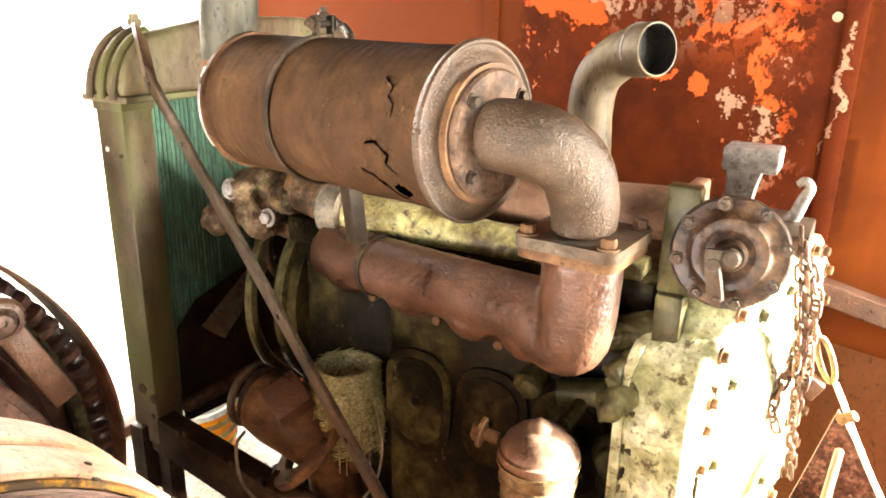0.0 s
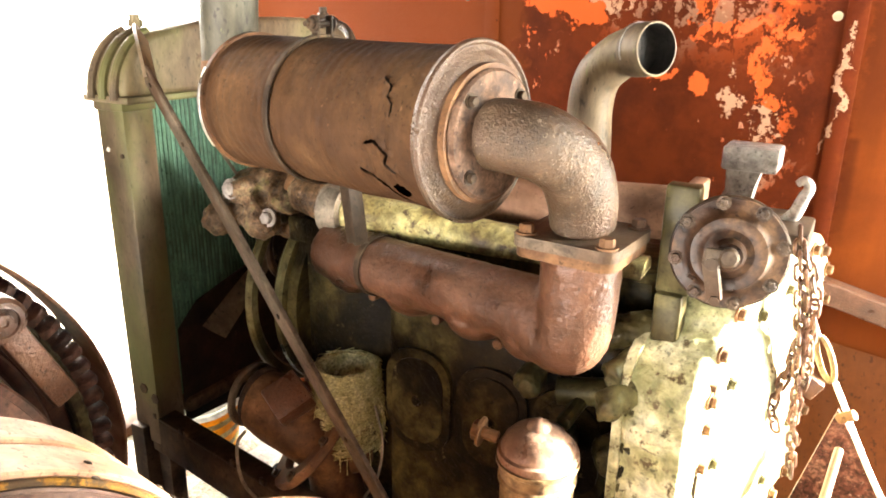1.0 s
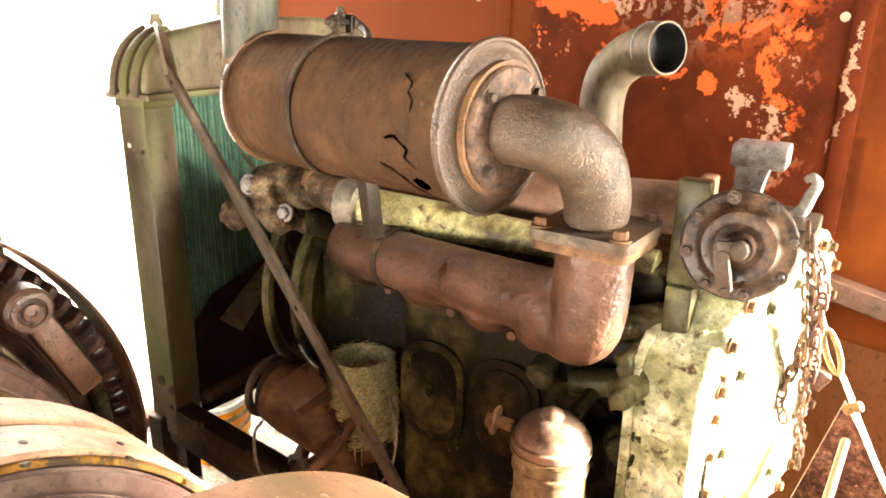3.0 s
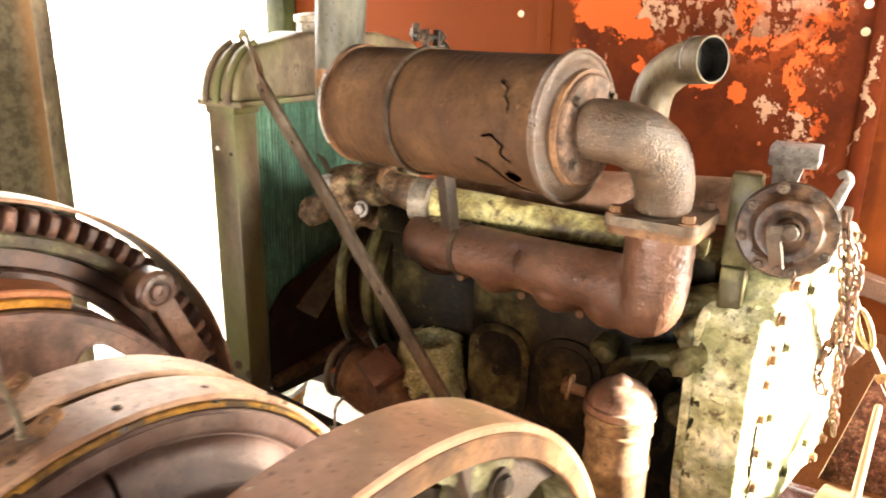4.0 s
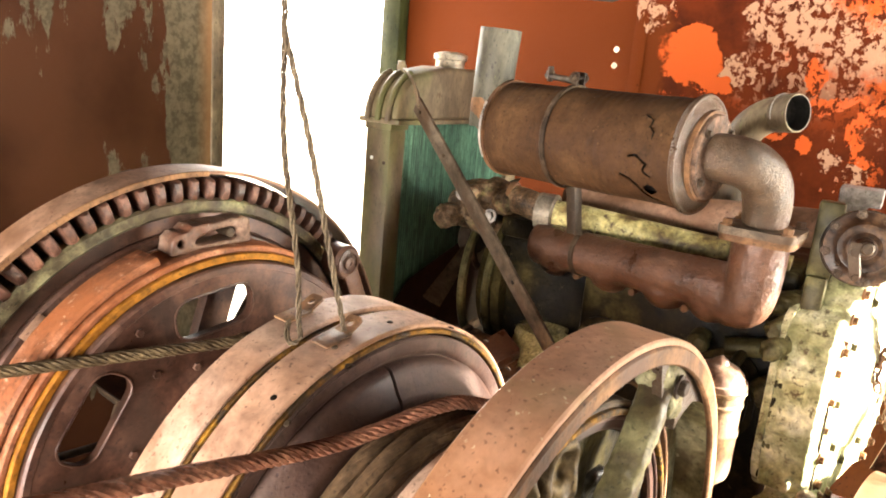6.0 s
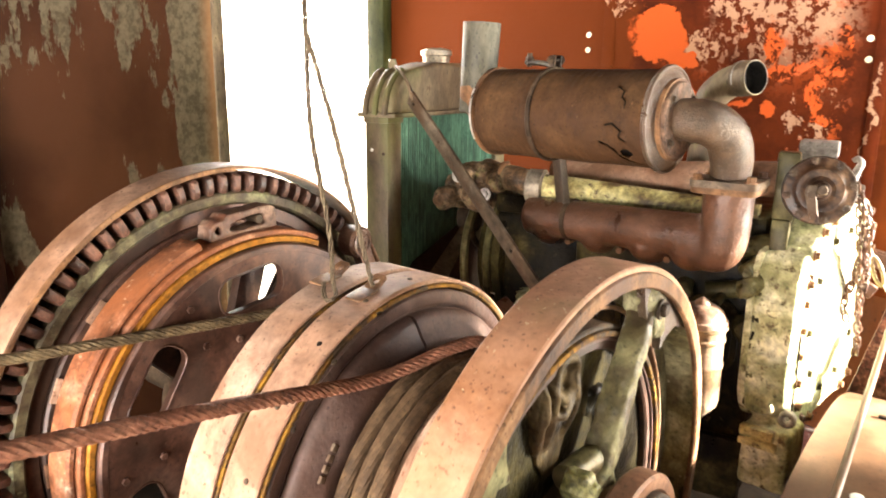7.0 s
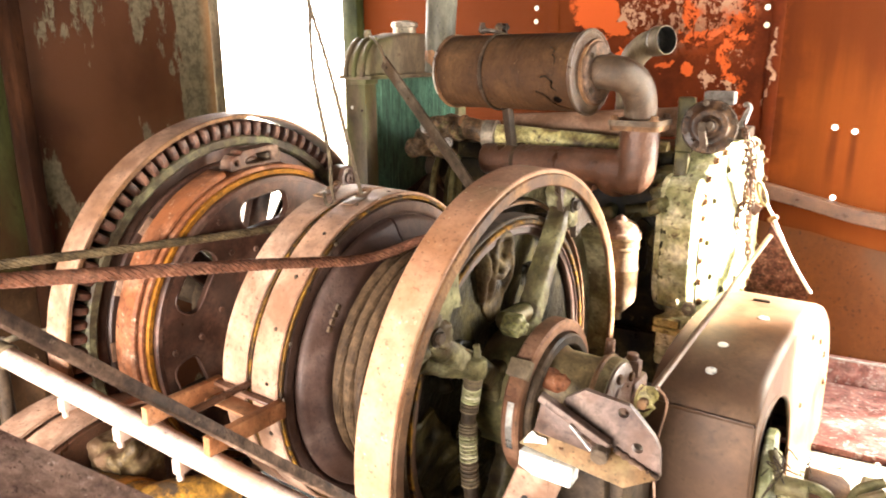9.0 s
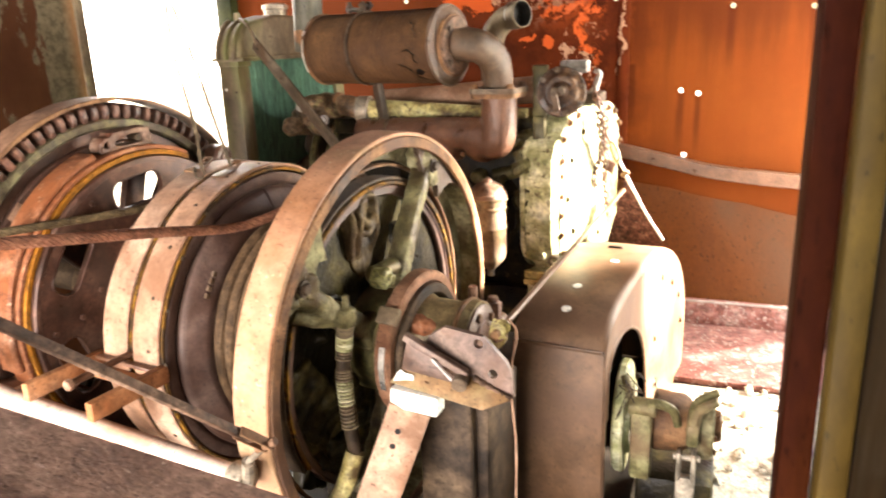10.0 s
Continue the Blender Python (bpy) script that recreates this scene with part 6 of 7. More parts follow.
# ropes that lead off towards the cab front
r1 = wthing("hoist_rope", (0.09, 0, 0.3), "rusted twisted wire rope led off the winch drum", "wire rope")
inv = WINCH.inverted()
line = [Vector(polar(0.165, 0.325, 20)), Vector(polar(0.15, 0.334, 50)), Vector(polar(0.12, 0.337, 75)), Vector(polar(0.10, 0.337, 90)), inv @ Vector((-0.745, 0.023, 1.002)), inv @ Vector((-0.786, -0.262, 1.056)), inv @ Vector((-0.84, -0.7, 1.137)), inv @ Vector((-0.93, -1.5, 1.285)), inv @ Vector((-1.05, -2.7, 1.5))]
part("rope", strands(spline(line, 8), 0.0132, 0.085, 6), ROPE, r1)
r2 = wthing("drag_rope", (-0.4, 0, 0.3), "brown greased wire rope led off the rear drum", "wire rope")
line = [Vector(polar(-0.36, 0.295, 0)), Vector(polar(-0.37, 0.297, 35)), Vector(polar(-0.385, 0.298, 68)), Vector(polar(-0.40, 0.30, 92)), inv @ Vector((-1.18, 0.2, 0.996)), inv @ Vector((-1.30, -0.13, 1.006)), inv @ Vector((-1.46, -0.6, 1.03)), inv @ Vector((-1.76, -1.5, 1.08)), inv @ Vector((-2.1, -2.7, 1.15))]
part("rope", strands(spline(line, 8), 0.0122, 0.085, 6), ROPE_DARK, r2)

# hanging wires hooked into the two eyes
wire = thing("hanging_wire", (-0.88, 0.05, 2.42), "thin frayed wire loop hanging from the roof to the band eyes", "wire")
top = Vector((-0.885, 0.03, 1.60))
for tgt, loop in ((WINCH @ Vector(polar(-0.085, 0.47, 108)), 1), (WINCH @ Vector(polar(-0.035, 0.475, 102)), 0)):
    t = Vector(tgt)
    ln = [top, top.lerp(t, 0.35) + Vector((0.008 - 0.02 * loop, 0.0, 0)), top.lerp(t, 0.75) + Vector((0.006, 0.0, 0)), t + Vector((0, 0, 0.02)), t + Vector((0.012, -0.006, -0.004))]
    ln += [t + Vector((0.0, -0.014, -0.016)), t + Vector((-0.02, -0.006, -0.004)), t + Vector((-0.03, 0.01, 0.01))] if loop else []
    part("strand", strands(spline(ln, 6), 0.0052, 0.09, 3), WIRE, wire)
part("single_wire", strands([top + Vector((0, 0, -0.01)), Vector((-0.89, 0.025, 2.0)), Vector((-0.89, 0.02, 2.43))], 0.0055, 0.09, 3), WIRE, wire)

# open clutch wheel
NUT = material("yellow_green_grimy_nut", [(0.28, (0.06, 0.05, 0.02)), (0.5, (0.16, 0.145, 0.06)), (0.75, (0.34, 0.32, 0.17))], 22, 0.45, 0.1, 0.8, 90, (0.05, 0.035, 0.015), fleck_at=0.6, fleck_scale=50, gloss=0.4, grime=0.8)
wh = wthing("spoked_flywheel", (0.38, 0, 0), "large open flywheel with pale rim and green-brown arms", "flywheel")
part("rim", ring(0.334, 0.425, 0.543, 0.556, 0.003, 160), RIM, wh, "pale pinkish steel rim")
part("liner", ring(0.336, 0.421, 0.53, 0.5415, 0.002, 160), MOSS, wh)
part("inner_flange", ring(0.335, 0.352, 0.478, 0.531, 0.004, 140), MOSS, wh, "mossy green inner flange")
part("face_lip", ring(0.417, 0.429, 0.515, 0.545, 0.003, 160), RUST, wh)
part("inner_rib", ring(0.345, 0.362, 0.462, 0.470, 0.002, 140), RUST, wh)
part("hub", ring(0.33, 0.47, 0.056, 0.15, 0.01, 48), ARM, wh)
for k, a_rim in enumerate((65, 146, 245, 325)):
    bm = bmesh.new()
    lean = 9 if k != 1 else 4
    ln = spline([polar(0.385, 0.525, a_rim), polar(0.395, 0.46, a_rim + 1), polar(0.398, 0.34, a_rim + lean * 0.5), polar(0.398, 0.22, a_rim + lean), polar(0.394, 0.13, a_rim + lean * 1.6)], 6)
    w0, w1 = (0.02, 0.032) if k != 1 else (0.026, 0.03)
    rows = []
    for i, p in enumerate(ln):
        t = i / (len(ln) - 1)
        d = (ln[min(i + 1, len(ln) - 1)] - ln[max(i - 1, 0)]).normalized()
        side = d.cross(Vector((1, 0, 0))).normalized()
        w, h = w0 + (w1 - w0) * t + 0.016 * max(0, 1 - 6 * t), 0.026
        rows.append([bm.verts.new(p + side * (w * u) + Vector((h * v, 0, 0))) for u, v in ((-1, -1), (-1, 0.45), (-0.72, 0.9), (-0.2, 1.0), (0.2, 1.0), (0.72, 0.9), (1, 0.45), (1, -1))])
    for p, q in zip(rows, rows[1:]):
        for j in range(8):
            bm.faces.new((p[j], p[(j + 1) % 8], q[(j + 1) % 8], q[j]))
    bm.faces.new(rows[0]), bm.faces.new(rows[-1][::-1])
    for v in bm.verts:
        v.co += Vector((noise.noise(v.co * 22), noise.noise(v.co * 22 + Vector((4, 0, 0))), noise.noise(v.co * 22 + Vector((0, 4, 0))))) * 0.004
    rod(bm, ln[-1] + Vector((-0.02, 0, 0)), ln[-1] + Vector((0.03, 0, 0)), 0.05, 20)
    arm = cast("arm", bm, MOSS if k == 1 else ARM_GLOSS, wh, "oily green-brown cast arm", 0.004, 4, 0.0025, 40)
    head = pose(0, 0, 0, a_rim - 90)
    bm = box(bmesh.new(), (0.36, -0.05, 0.468), (0.418, 0.05, 0.535), 0.012, head)
    rod(bm, head @ Vector((0.37, 0.012, 0.455)), head @ Vector((0.425, 0.012, 0.455)), 0.03, 18)
    rod(bm, head @ Vector((0.385, -0.06, 0.50)), head @ Vector((0.385, 0.07, 0.505)), 0.024, 14)
    cast("arm_head", bm, MOSS, arm, "mossy head of the arm", 0.005, 3, 0.007, 32)
    part("head_bolt", bolt(bmesh.new(), head @ Vector((0.425, 0.0, 0.485)), (1, 0, 0), 0.014, 0.012), DARK, arm)
    # flat web plate that ties the arm to the rim, with a pointed lower edge
    web = [polar(0, r, a_rim + d)[1:] for r, d in ((0.532, -26), (0.532, -20), (0.532, -12), (0.532, 0), (0.532, 10), (0.49, 7), (0.455, 3), (0.44, -4), (0.452, -9), (0.425, -12), (0.462, -14), (0.495, -17), (0.515, -21))]
    part("fork", prism(web, 0.396, 0.412), CAST_RUST if k == 0 else ARM, arm, "flat web plate with a pointed edge")
    nut = polar(0.41, 0.204, a_rim + lean + 36) if k != 1 else polar(0.43, 0.2, a_rim + 30)
    bm = bmesh.new()
    bolt(bm, (0.39, nut[1], nut[2]), (1, 0, 0), 0.030, 0.045, False)
    bolt(bm, (0.43, nut[1], nut[2]), (1, 0, 0), 0.014, 0.018, False)
    if k == 1:
        bm.free()
        continue
    cast("nut", bm, NUT, arm, "big hexagon nut with yellow-green paint", 0.003, 2, 0.0025, 60)
    part("nut_boss", rod(bmesh.new(), (0.385, nut[1], nut[2]), polar(0.39, 0.2, a_rim + lean), 0.026, 14), ARM, arm)
# brake inside the wheel
inb = wthing("inner_brake", (0.28, 0, 0), "brown inner brake drum with ochre lined band inside the wheel", "brake drum")
part("band", ring(0.318, 0.368, 0.425, 0.436, 0.003, 120, -80, 210), DARK, inb)
part("lining", ring(0.316, 0.374, 0.414, 0.4245, 0.002, 120, -80, 210), LINING, inb, "ochre brake lining")
part("drum", ring(0.315, 0.362, 0.385, 0.4115, 0.004, 120), DRUM, inb)
part("drum_lip", ring(0.362, 0.367, 0.404, 0.4115, 0.002, 120), DRUM, inb)
part("web", ring(0.333, 0.345, 0.05, 0.39, 0.004, 100), OIL, inb)
for k, spots in enumerate((((150, 0.22, 0.07), (163, 0.3, 0.05)), ((60, 0.28, 0.06), (40, 0.24, 0.06)), ((200, 0.30, 0.1), (215, 0.2, 0.09), (183, 0.33, 0.07), (222, 0.4, 0.06)), ((235, 0.33, 0.08), (255, 0.24, 0.09), (245, 0.4, 0.05)))):
    bm = bmesh.new()
    for a, r, size in spots:
        bmesh.ops.create_cube(bm, size=size * 1.7, matrix=Matrix.Translation(polar(0.325, r, a)) @ pose(0, 0, 0, a + 20, 8, 0) @ Matrix.Diagonal((0.42, 0.8, 1.15, 1)))
        rod(bm, polar(0.33, r - 0.03, a - 5), polar(0.365, r - 0.02, a), size * 0.32, 14)
    cast("casting", bm, OIL, inb, "lumpy oil-caked casting", 0.006, 5, 0.010, 16)
# the clutch spider: a tapered shield with an eye and ribs at its head
c = Vector(polar(0.0, 0.315, 101)) + Vector((0.335, 0, 0))
bm = bmesh.new()
prism([(c.y - 0.085, c.z + 0.045), (c.y - 0.05, c.z + 0.085), (c.y + 0.045, c.z + 0.09), (c.y + 0.078, c.z + 0.05), (c.y + 0.06, c.z - 0.03), (c.y + 0.03, c.z - 0.115), (c.y - 0.012, c.z - 0.13), (c.y - 0.045, c.z - 0.09), (c.y - 0.07, c.z - 0.02)], c.x - 0.03, c.x + 0.018, [], IDENT, bm)
ring(c.x + 0.01, c.x + 0.036, 0.026, 0.046, 0.006, 32, m=pose(0, c.y + 0.018, c.z + 0.055), bm=bm)
for dy, tilt in ((-0.052, -0.02), (-0.022, -0.01), (0.045, 0.012)):
    sweep(bm, spline([(c.x + 0.012, c.y + dy, c.z + 0.07), (c.x + 0.032, c.y + dy + 0.3 * tilt, c.z + 0.035), (c.x + 0.028, c.y + dy * 0.8 + tilt, c.z - 0.01), (c.x + 0.012, c.y + dy * 0.6 + tilt, c.z - 0.06)], 5), 0.0105, 10)
sweep(bm, spline([(c.x + 0.02, c.y - 0.05, c.z + 0.01), (c.x + 0.034, c.y - 0.005, c.z - 0.004), (c.x + 0.026, c.y + 0.05, c.z + 0.016)], 5), 0.010, 10)
cast("spider", bm, SPIDER, inb, "lumpy grey-brown clutch spider with ribs", 0.004, 3, 0.004, 28)

# flexible hose from the arm, ribbed
hose = wthing("flexible_hose", (0.45, -0.3, 0.25), "ribbed flexible metal hose with yellowed ribs", "hose")
pts = [inv @ Vector(p) for p in ((-0.388, -0.09, 0.835), (-0.40, -0.08, 0.80), (-0.407, -0.075, 0.76), (-0.411, -0.08, 0.70), (-0.407, -0.087, 0.64), (-0.402, -0.088, 0.56), (-0.392, -0.088, 0.48))]
ln = spline(pts, 16)
part("hose", sweep(bmesh.new(), ln, 0.0172, 14), DARK, hose)
bm = bmesh.new()
for i in [k for k in range(8, len(ln) - 14, 2) if not 42 < k < 50]:
    d = (ln[i + 1] - ln[i - 1]).normalized()
    m = along(ln[i], ln[i] + d)
    part("rib", lathe(bmesh.new(), [(-0.0035, 0.0168), (-0.0015, 0.0212), (0.0015, 0.0212), (0.0035, 0.0168)], 16, m=m), PALE if 22 < i < 38 or 56 < i < 72 else POST, hose)
bm = bmesh.new()
rod(bm, ln[0] + Vector((0, 0, -0.025)), ln[0] + Vector((0, 0, 0.022)), 0.023, 14)
rod(bm, ln[0] + Vector((0, 0, 0.02)), ln[0] + Vector((0, 0, 0.056)), 0.010, 8)
sweep(bm, spline([ln[0] + Vector((0, 0, 0.002)), ln[0] + Vector((-0.03, -0.035, 0.008)), ln[0] + Vector((-0.06, -0.085, 0.03)), ln[0] + Vector((-0.07, -0.13, 0.05))], 5), lambda t: 0.022 + 0.014 * t, 14)
cast("elbow_joint", bm, MOSS, hose, "green-grey pipe elbow with a nipple", 0.004, 3, 0.004, 34)
part("lower_tube", sweep(bmesh.new(), spline([ln[-1], ln[-1] + Vector((-0.02, -0.04, -0.1)), ln[-1] + Vector((-0.07, -0.12, -0.2)), ln[-1] + Vector((-0.1, -0.2, -0.26))], 6), 0.024, 12), YELLOW, hose)

# collar wheel and bearing at the shaft's end
col = wthing("shaft_collar", (0.48, 0, 0), "rusty split collar ring on the shaft end", "collar")
part("ring", ring(0.455, 0.50, 0.165, 0.196, 0.005, 80), BRASS_RING, col)
part("worn_strip", ring(0.470, 0.486, 0.1955, 0.1975, 0.0005, 80, 163, 197), BRIGHT_EDGE, col, "bare bright scraped strip")
part("inner_ring", ring(0.462, 0.515, 0.135, 0.164, 0.005, 80), DARK, col)
part("web", ring(0.455, 0.468, 0.05, 0.15, 0.004, 60), DARK, col)
part("clamp", B((0.45, -0.022, 0.186), (0.505, 0.022, 0.206), 0.004, pose(0, 0, 0, 50)), POST, col)
brg = wthing("shaft_bearing", (0.63, 0, -0.1), "green-brown cast shaft bearing with bolted cap", "bearing")
BC = Matrix.Translation((-0.085, 0.0, 0.04))
part("barrel", turned([(0.52, 0), (0.52, 0.078), (0.535, 0.09), (0.58, 0.1), (0.60, 0.088), (0.69, 0.088), (0.692, 0.097), (0.72, 0.099), (0.735, 0.097), (0.737, 0)], 44, BC), BARREL, brg, "olive-brown cast barrel")
part("end_cap", turned([(0.733, 0), (0.733, 0.09), (0.74, 0.09), (0.744, 0.084), (0.745, 0.05), (0.75, 0.046), (0.75, 0)], 44, BC), RED_RUST, brg, "red-brown bolted end cap")
part("cap_rim", ring(0.700, 0.712, 0.096, 0.104, 0.003, 44, m=BC), RUST, brg)
for a in (40, 110, 180, 250, 320):
    part("bolt", bolt(bmesh.new(), BC @ Vector(polar(0.741, 0.068, a)), (1, 0, 0), 0.012, 0.012), RUST, brg)
bm = bmesh.new()
box(bm, (0.54, 0.07, -0.03), (0.67, 0.16, 0.06), 0.014)
rod(bm, (0.58, 0.12, 0.05), (0.58, 0.12, 0.135), 0.012, 12)
rod(bm, (0.58, 0.12, 0.05), (0.58, 0.12, 0.075), 0.024, 6)
rod(bm, (0.64, 0.115, 0.05), (0.64, 0.115, 0.10), 0.024, 6)
rod(bm, (0.64, 0.115, 0.08), (0.64, 0.115, 0.115), 0.014, 12)
part("lug", bm, RED_RUST, brg, "rusty lug with two nuts")
cast("boss", rod(bmesh.new(), (0.50, -0.075, 0.085), (0.56, -0.06, 0.07), 0.026, 20), ORANGE_RUST, brg, "", 0.004, 3, 0.006, 30)
part("pedestal", B((0.53, -0.10, -0.62), (0.72, 0.10, -0.06), 0.015), DARK, brg)

# bracket plate with two holes, on its tan leg
pl = thing("bracket_plate", (-0.15, -0.05, 0.1), "rusty bracket plate with two holes on a tan leg", "bracket")
Y_UP = Matrix(((0, 1, 0, 0), (-1, 0, 0, 0), (0, 0, 1, 0), (0, 0, 0, 1)))  # prism's x to -y, its y to x


def slab(corners, thick, bevel=0.003):
    """A plate through the corners, thick downwards from them."""
    bm = bmesh.new()
    n = (corners[1] - corners[0]).cross(corners[-1] - corners[0]).normalized() * -thick
    top, low = [bm.verts.new(p) for p in corners], [bm.verts.new(p + n) for p in corners]
    bm.faces.new(top), bm.faces.new(low[::-1])
    for k in range(len(top)):
        bm.faces.new((top[k], low[k], low[(k + 1) % len(top)], top[(k + 1) % len(top)]))
    bmesh.ops.recalc_face_normals(bm, faces=bm.faces)
    bmesh.ops.bevel(bm, geom=list(bm.edges), offset=bevel, segments=2, affect="EDGES", profile=0.5)
    return bm


# upright plate with cut corners, standing on the shelf's rear edge
outline = [(-0.2, 0.787), (-0.193, 0.8), (-0.153, 0.827), (-0.062, 0.813), (-0.012, 0.76), (0.001, 0.734), (0.006, 0.676), (-0.02, 0.672), (-0.09, 0.712)]
part("plate", prism(outline, -0.007, 0.007, [circle(-0.074, 0.796, 0.0115, 14), circle(-0.042, 0.727, 0.0115, 14)], Matrix.Translation((0, -0.064, 0)) @ Y_UP), PLATE, pl)
part("weld", sweep(bmesh.new(), spline([(-0.086, -0.074, 0.716), (-0.05, -0.075, 0.697), (-0.018, -0.077, 0.682), (0.002, -0.08, 0.676)], 5), lambda t: 0.007 + 0.002 * math.sin(40 * t), 10), LEVER, pl)
# tan shelf with its cut front corner
part("shelf", slab([Vector(p) for p in ((-0.286, -0.095, 0.685), (-0.054, -0.12, 0.661), (0.006, -0.085, 0.678), (-0.09, -0.068, 0.718), (-0.25, -0.085, 0.728))], 0.014), SHELF, pl, "tan sloping shelf plate")
# upright web under a flat bar that runs down to the pin
part("web", slab([Vector(p) for p in ((-0.232, -0.096, 0.805), (-0.252, -0.09, 0.724), (-0.115, -0.092, 0.705), (-0.1, -0.088, 0.735))], -0.006, 0.002), PLATE, pl, "rust-brown upright web plate")
wa, wb = Vector((-0.234, -0.104, 0.814)), Vector((-0.092, -0.092, 0.734))
WM = along(wa, wb)
part("bar", box(bmesh.new(), (0, -0.012, -0.012), ((wb - wa).length, 0.012, 0.004), 0.003, WM), PLATE, pl, "worn flat bar")
part("bar_edge", rod(bmesh.new(), (-0.168, -0.115, 0.768), (-0.122, -0.118, 0.724), 0.0035, 8), PALE_GREY, pl, "bright worn edge")
part("tip_block", slab([Vector(p) for p in ((-0.15, -0.106, 0.745), (-0.1, -0.11, 0.72), (-0.084, -0.092, 0.733), (-0.13, -0.09, 0.758))], 0.014), LEVER, pl)
part("pin", rod(bmesh.new(), (-0.108, -0.088, 0.72), (-0.104, -0.122, 0.714), 0.0175, 24, bev=0.002), PALE_CAST, pl, "short grey pin")
part("shelf_bolt", bolt(bmesh.new(), (-0.19, -0.095, 0.699), (0, -0.35, 0.93), 0.006, 0.003, False), RUST, pl)
SF = Matrix.Translation((-0.262, -0.0905, 0.7135)) @ Matrix(((0.98, -0.1, 0.15, 0), (-0.12, 0.3, -0.94, 0), (0.05, 0.95, 0.3, 0), (0, 0, 0, 1)))
part("paint_patch", prism([(-0.014, -0.022), (0.02, -0.016), (0.041, -0.014), (0.04, -0.002), (0.018, -0.001), (0.008, 0.006), (-0.002, -0.002)], 0.0, 0.004, [], SF @ Matrix(((0, 1, 0, 0), (0, 0, 1, 0), (1, 0, 0, 0), (0, 0, 0, 1)))), WHITE, pl, "chalky white paint patch")
b0, b1 = Vector((-0.277, -0.112, 0.659)), Vector((-0.159, -0.118, 0.651))
part("cap_block", box(bmesh.new(), (0, -0.002, -0.025), ((b1 - b0).length, 0.045, 0.022), 0.004, along(b0, b1)), WHITE, pl, "white painted end block")
la, lb = Vector((-0.232, -0.103, 0.63)), Vector((-0.437, -0.2, 0.03))
lx = (lb - la).normalized()
ly = Vector((0.4, -0.86, 0.35))
ly = (ly - lx * ly.dot(lx)).normalized()
LG = Matrix.Translation(la) @ Matrix((lx, ly, lx.cross(ly))).transposed().to_4x4()
bm = B((0, -0.008, -0.05), ((lb - la).length, 0.008, 0.05), 0.004, LG)
part("leg", bm, PINK, pl, "tan flat steel leg")
s_ = 1
for d in (0.06, 0.10):
    part("bolt_hole", bolt(bmesh.new(), LG @ Vector((d, s_ * 0.0075, 0.01)), LG.to_3x3() @ Vector((0, s_, 0)), 0.008, 0.0015, False), BLACK, pl)
part("support", B((-0.26, 0.0, 0.02), (-0.12, 0.09, 0.635), 0.01), DARK, pl)

# control tube, rod and front beam
tube = thing("control_tube", (-1.0, -0.39, 0.64), "pale pinkish control tube across the winch front", "tube")
ta, tb = Vector((-0.475, -0.41, 0.586)), Vector((-1.66, -0.364, 0.715))
part("tube", rod(bmesh.new(), tb, ta, 0.027, 24), TUBE_PAINT, tube)
TBM = along(tb, ta)
part("collar", ring((ta - tb).length - 0.03, (ta - tb).length + 0.012, 0.02, 0.037, 0.004, 24, m=TBM), GREY, tube)
part("end_joint", rod(bmesh.new(), tb + Vector((-0.03, 0, 0.004)), tb + Vector((0.03, 0, -0.003)), 0.034, 18), POST, tube)
for x in (-1.385, -1.175, -0.97):
    k = (x - ta.x) / (tb.x - ta.x)
    c = ta.lerp(tb, k)
    bm = B((-0.013, -0.02, -0.06), (0.013, 0.018, -0.022), 0.004, Matrix.Translation(c))
    rod(bm, c + Vector((0.0, -0.01, -0.055)), c + Vector((0.004, -0.012, -0.075)), 0.008, 8)
    part("clip", bm, TUBE_PAINT, tube)
part("crank", sweep(bmesh.new(), spline([ta + Vector((0.005, 0, -0.01)), ta + Vector((0.02, -0.01, 0.02)), ta + Vector((0.04, -0.03, 0.07))], 4), 0.013, 10), GREY, tube, "bare grey crank arm")
part("hanger", rod(bmesh.new(), tb + Vector((-0.02, 0, 0)), tb + Vector((-0.05, 0.02, -0.69)), 0.02, 12), DARK, tube)
# hand lever that rises from the tube's crank past the operator's place
lever = thing("hand_lever", (-0.23, -0.66, 0.86), "long rusty flat control lever with a forked end", "lever")
le, ls = Vector((-0.226, -0.655, 0.853)), Vector((-0.50, -1.245, 1.467))
LM = along(le, ls)
ll = (ls - le).length
part("bar", box(bmesh.new(), (0.03, -0.004, -0.0075), (ll, 0.004, 0.0075), 0.002, LM @ pose(0, 0, 0, 40)), LEVER, lever)
bm = bmesh.new()
for s in (-1, 1):
    box(bm, (-0.01, s * 0.007 - 0.002, -0.008), (0.06, s * 0.007 + 0.002, 0.008), 0.002, LM @ pose(0, 0, 0, 40))
rod(bm, LM @ pose(0, 0, 0, 40) @ Vector((0.0, -0.02, 0)), LM @ pose(0, 0, 0, 40) @ Vector((0.0, 0.02, 0)), 0.007, 10)
part("fork", bm, RUST, lever)
part("grip", rod(bmesh.new(), ls, ls + (ls - le).normalized() * 0.12, 0.016, 16), BLACK, lever)
part("link", rod(bmesh.new(), le, ta + Vector((0.04, -0.03, 0.07)), 0.006, 10), GREY, lever, "thin bare connecting link")
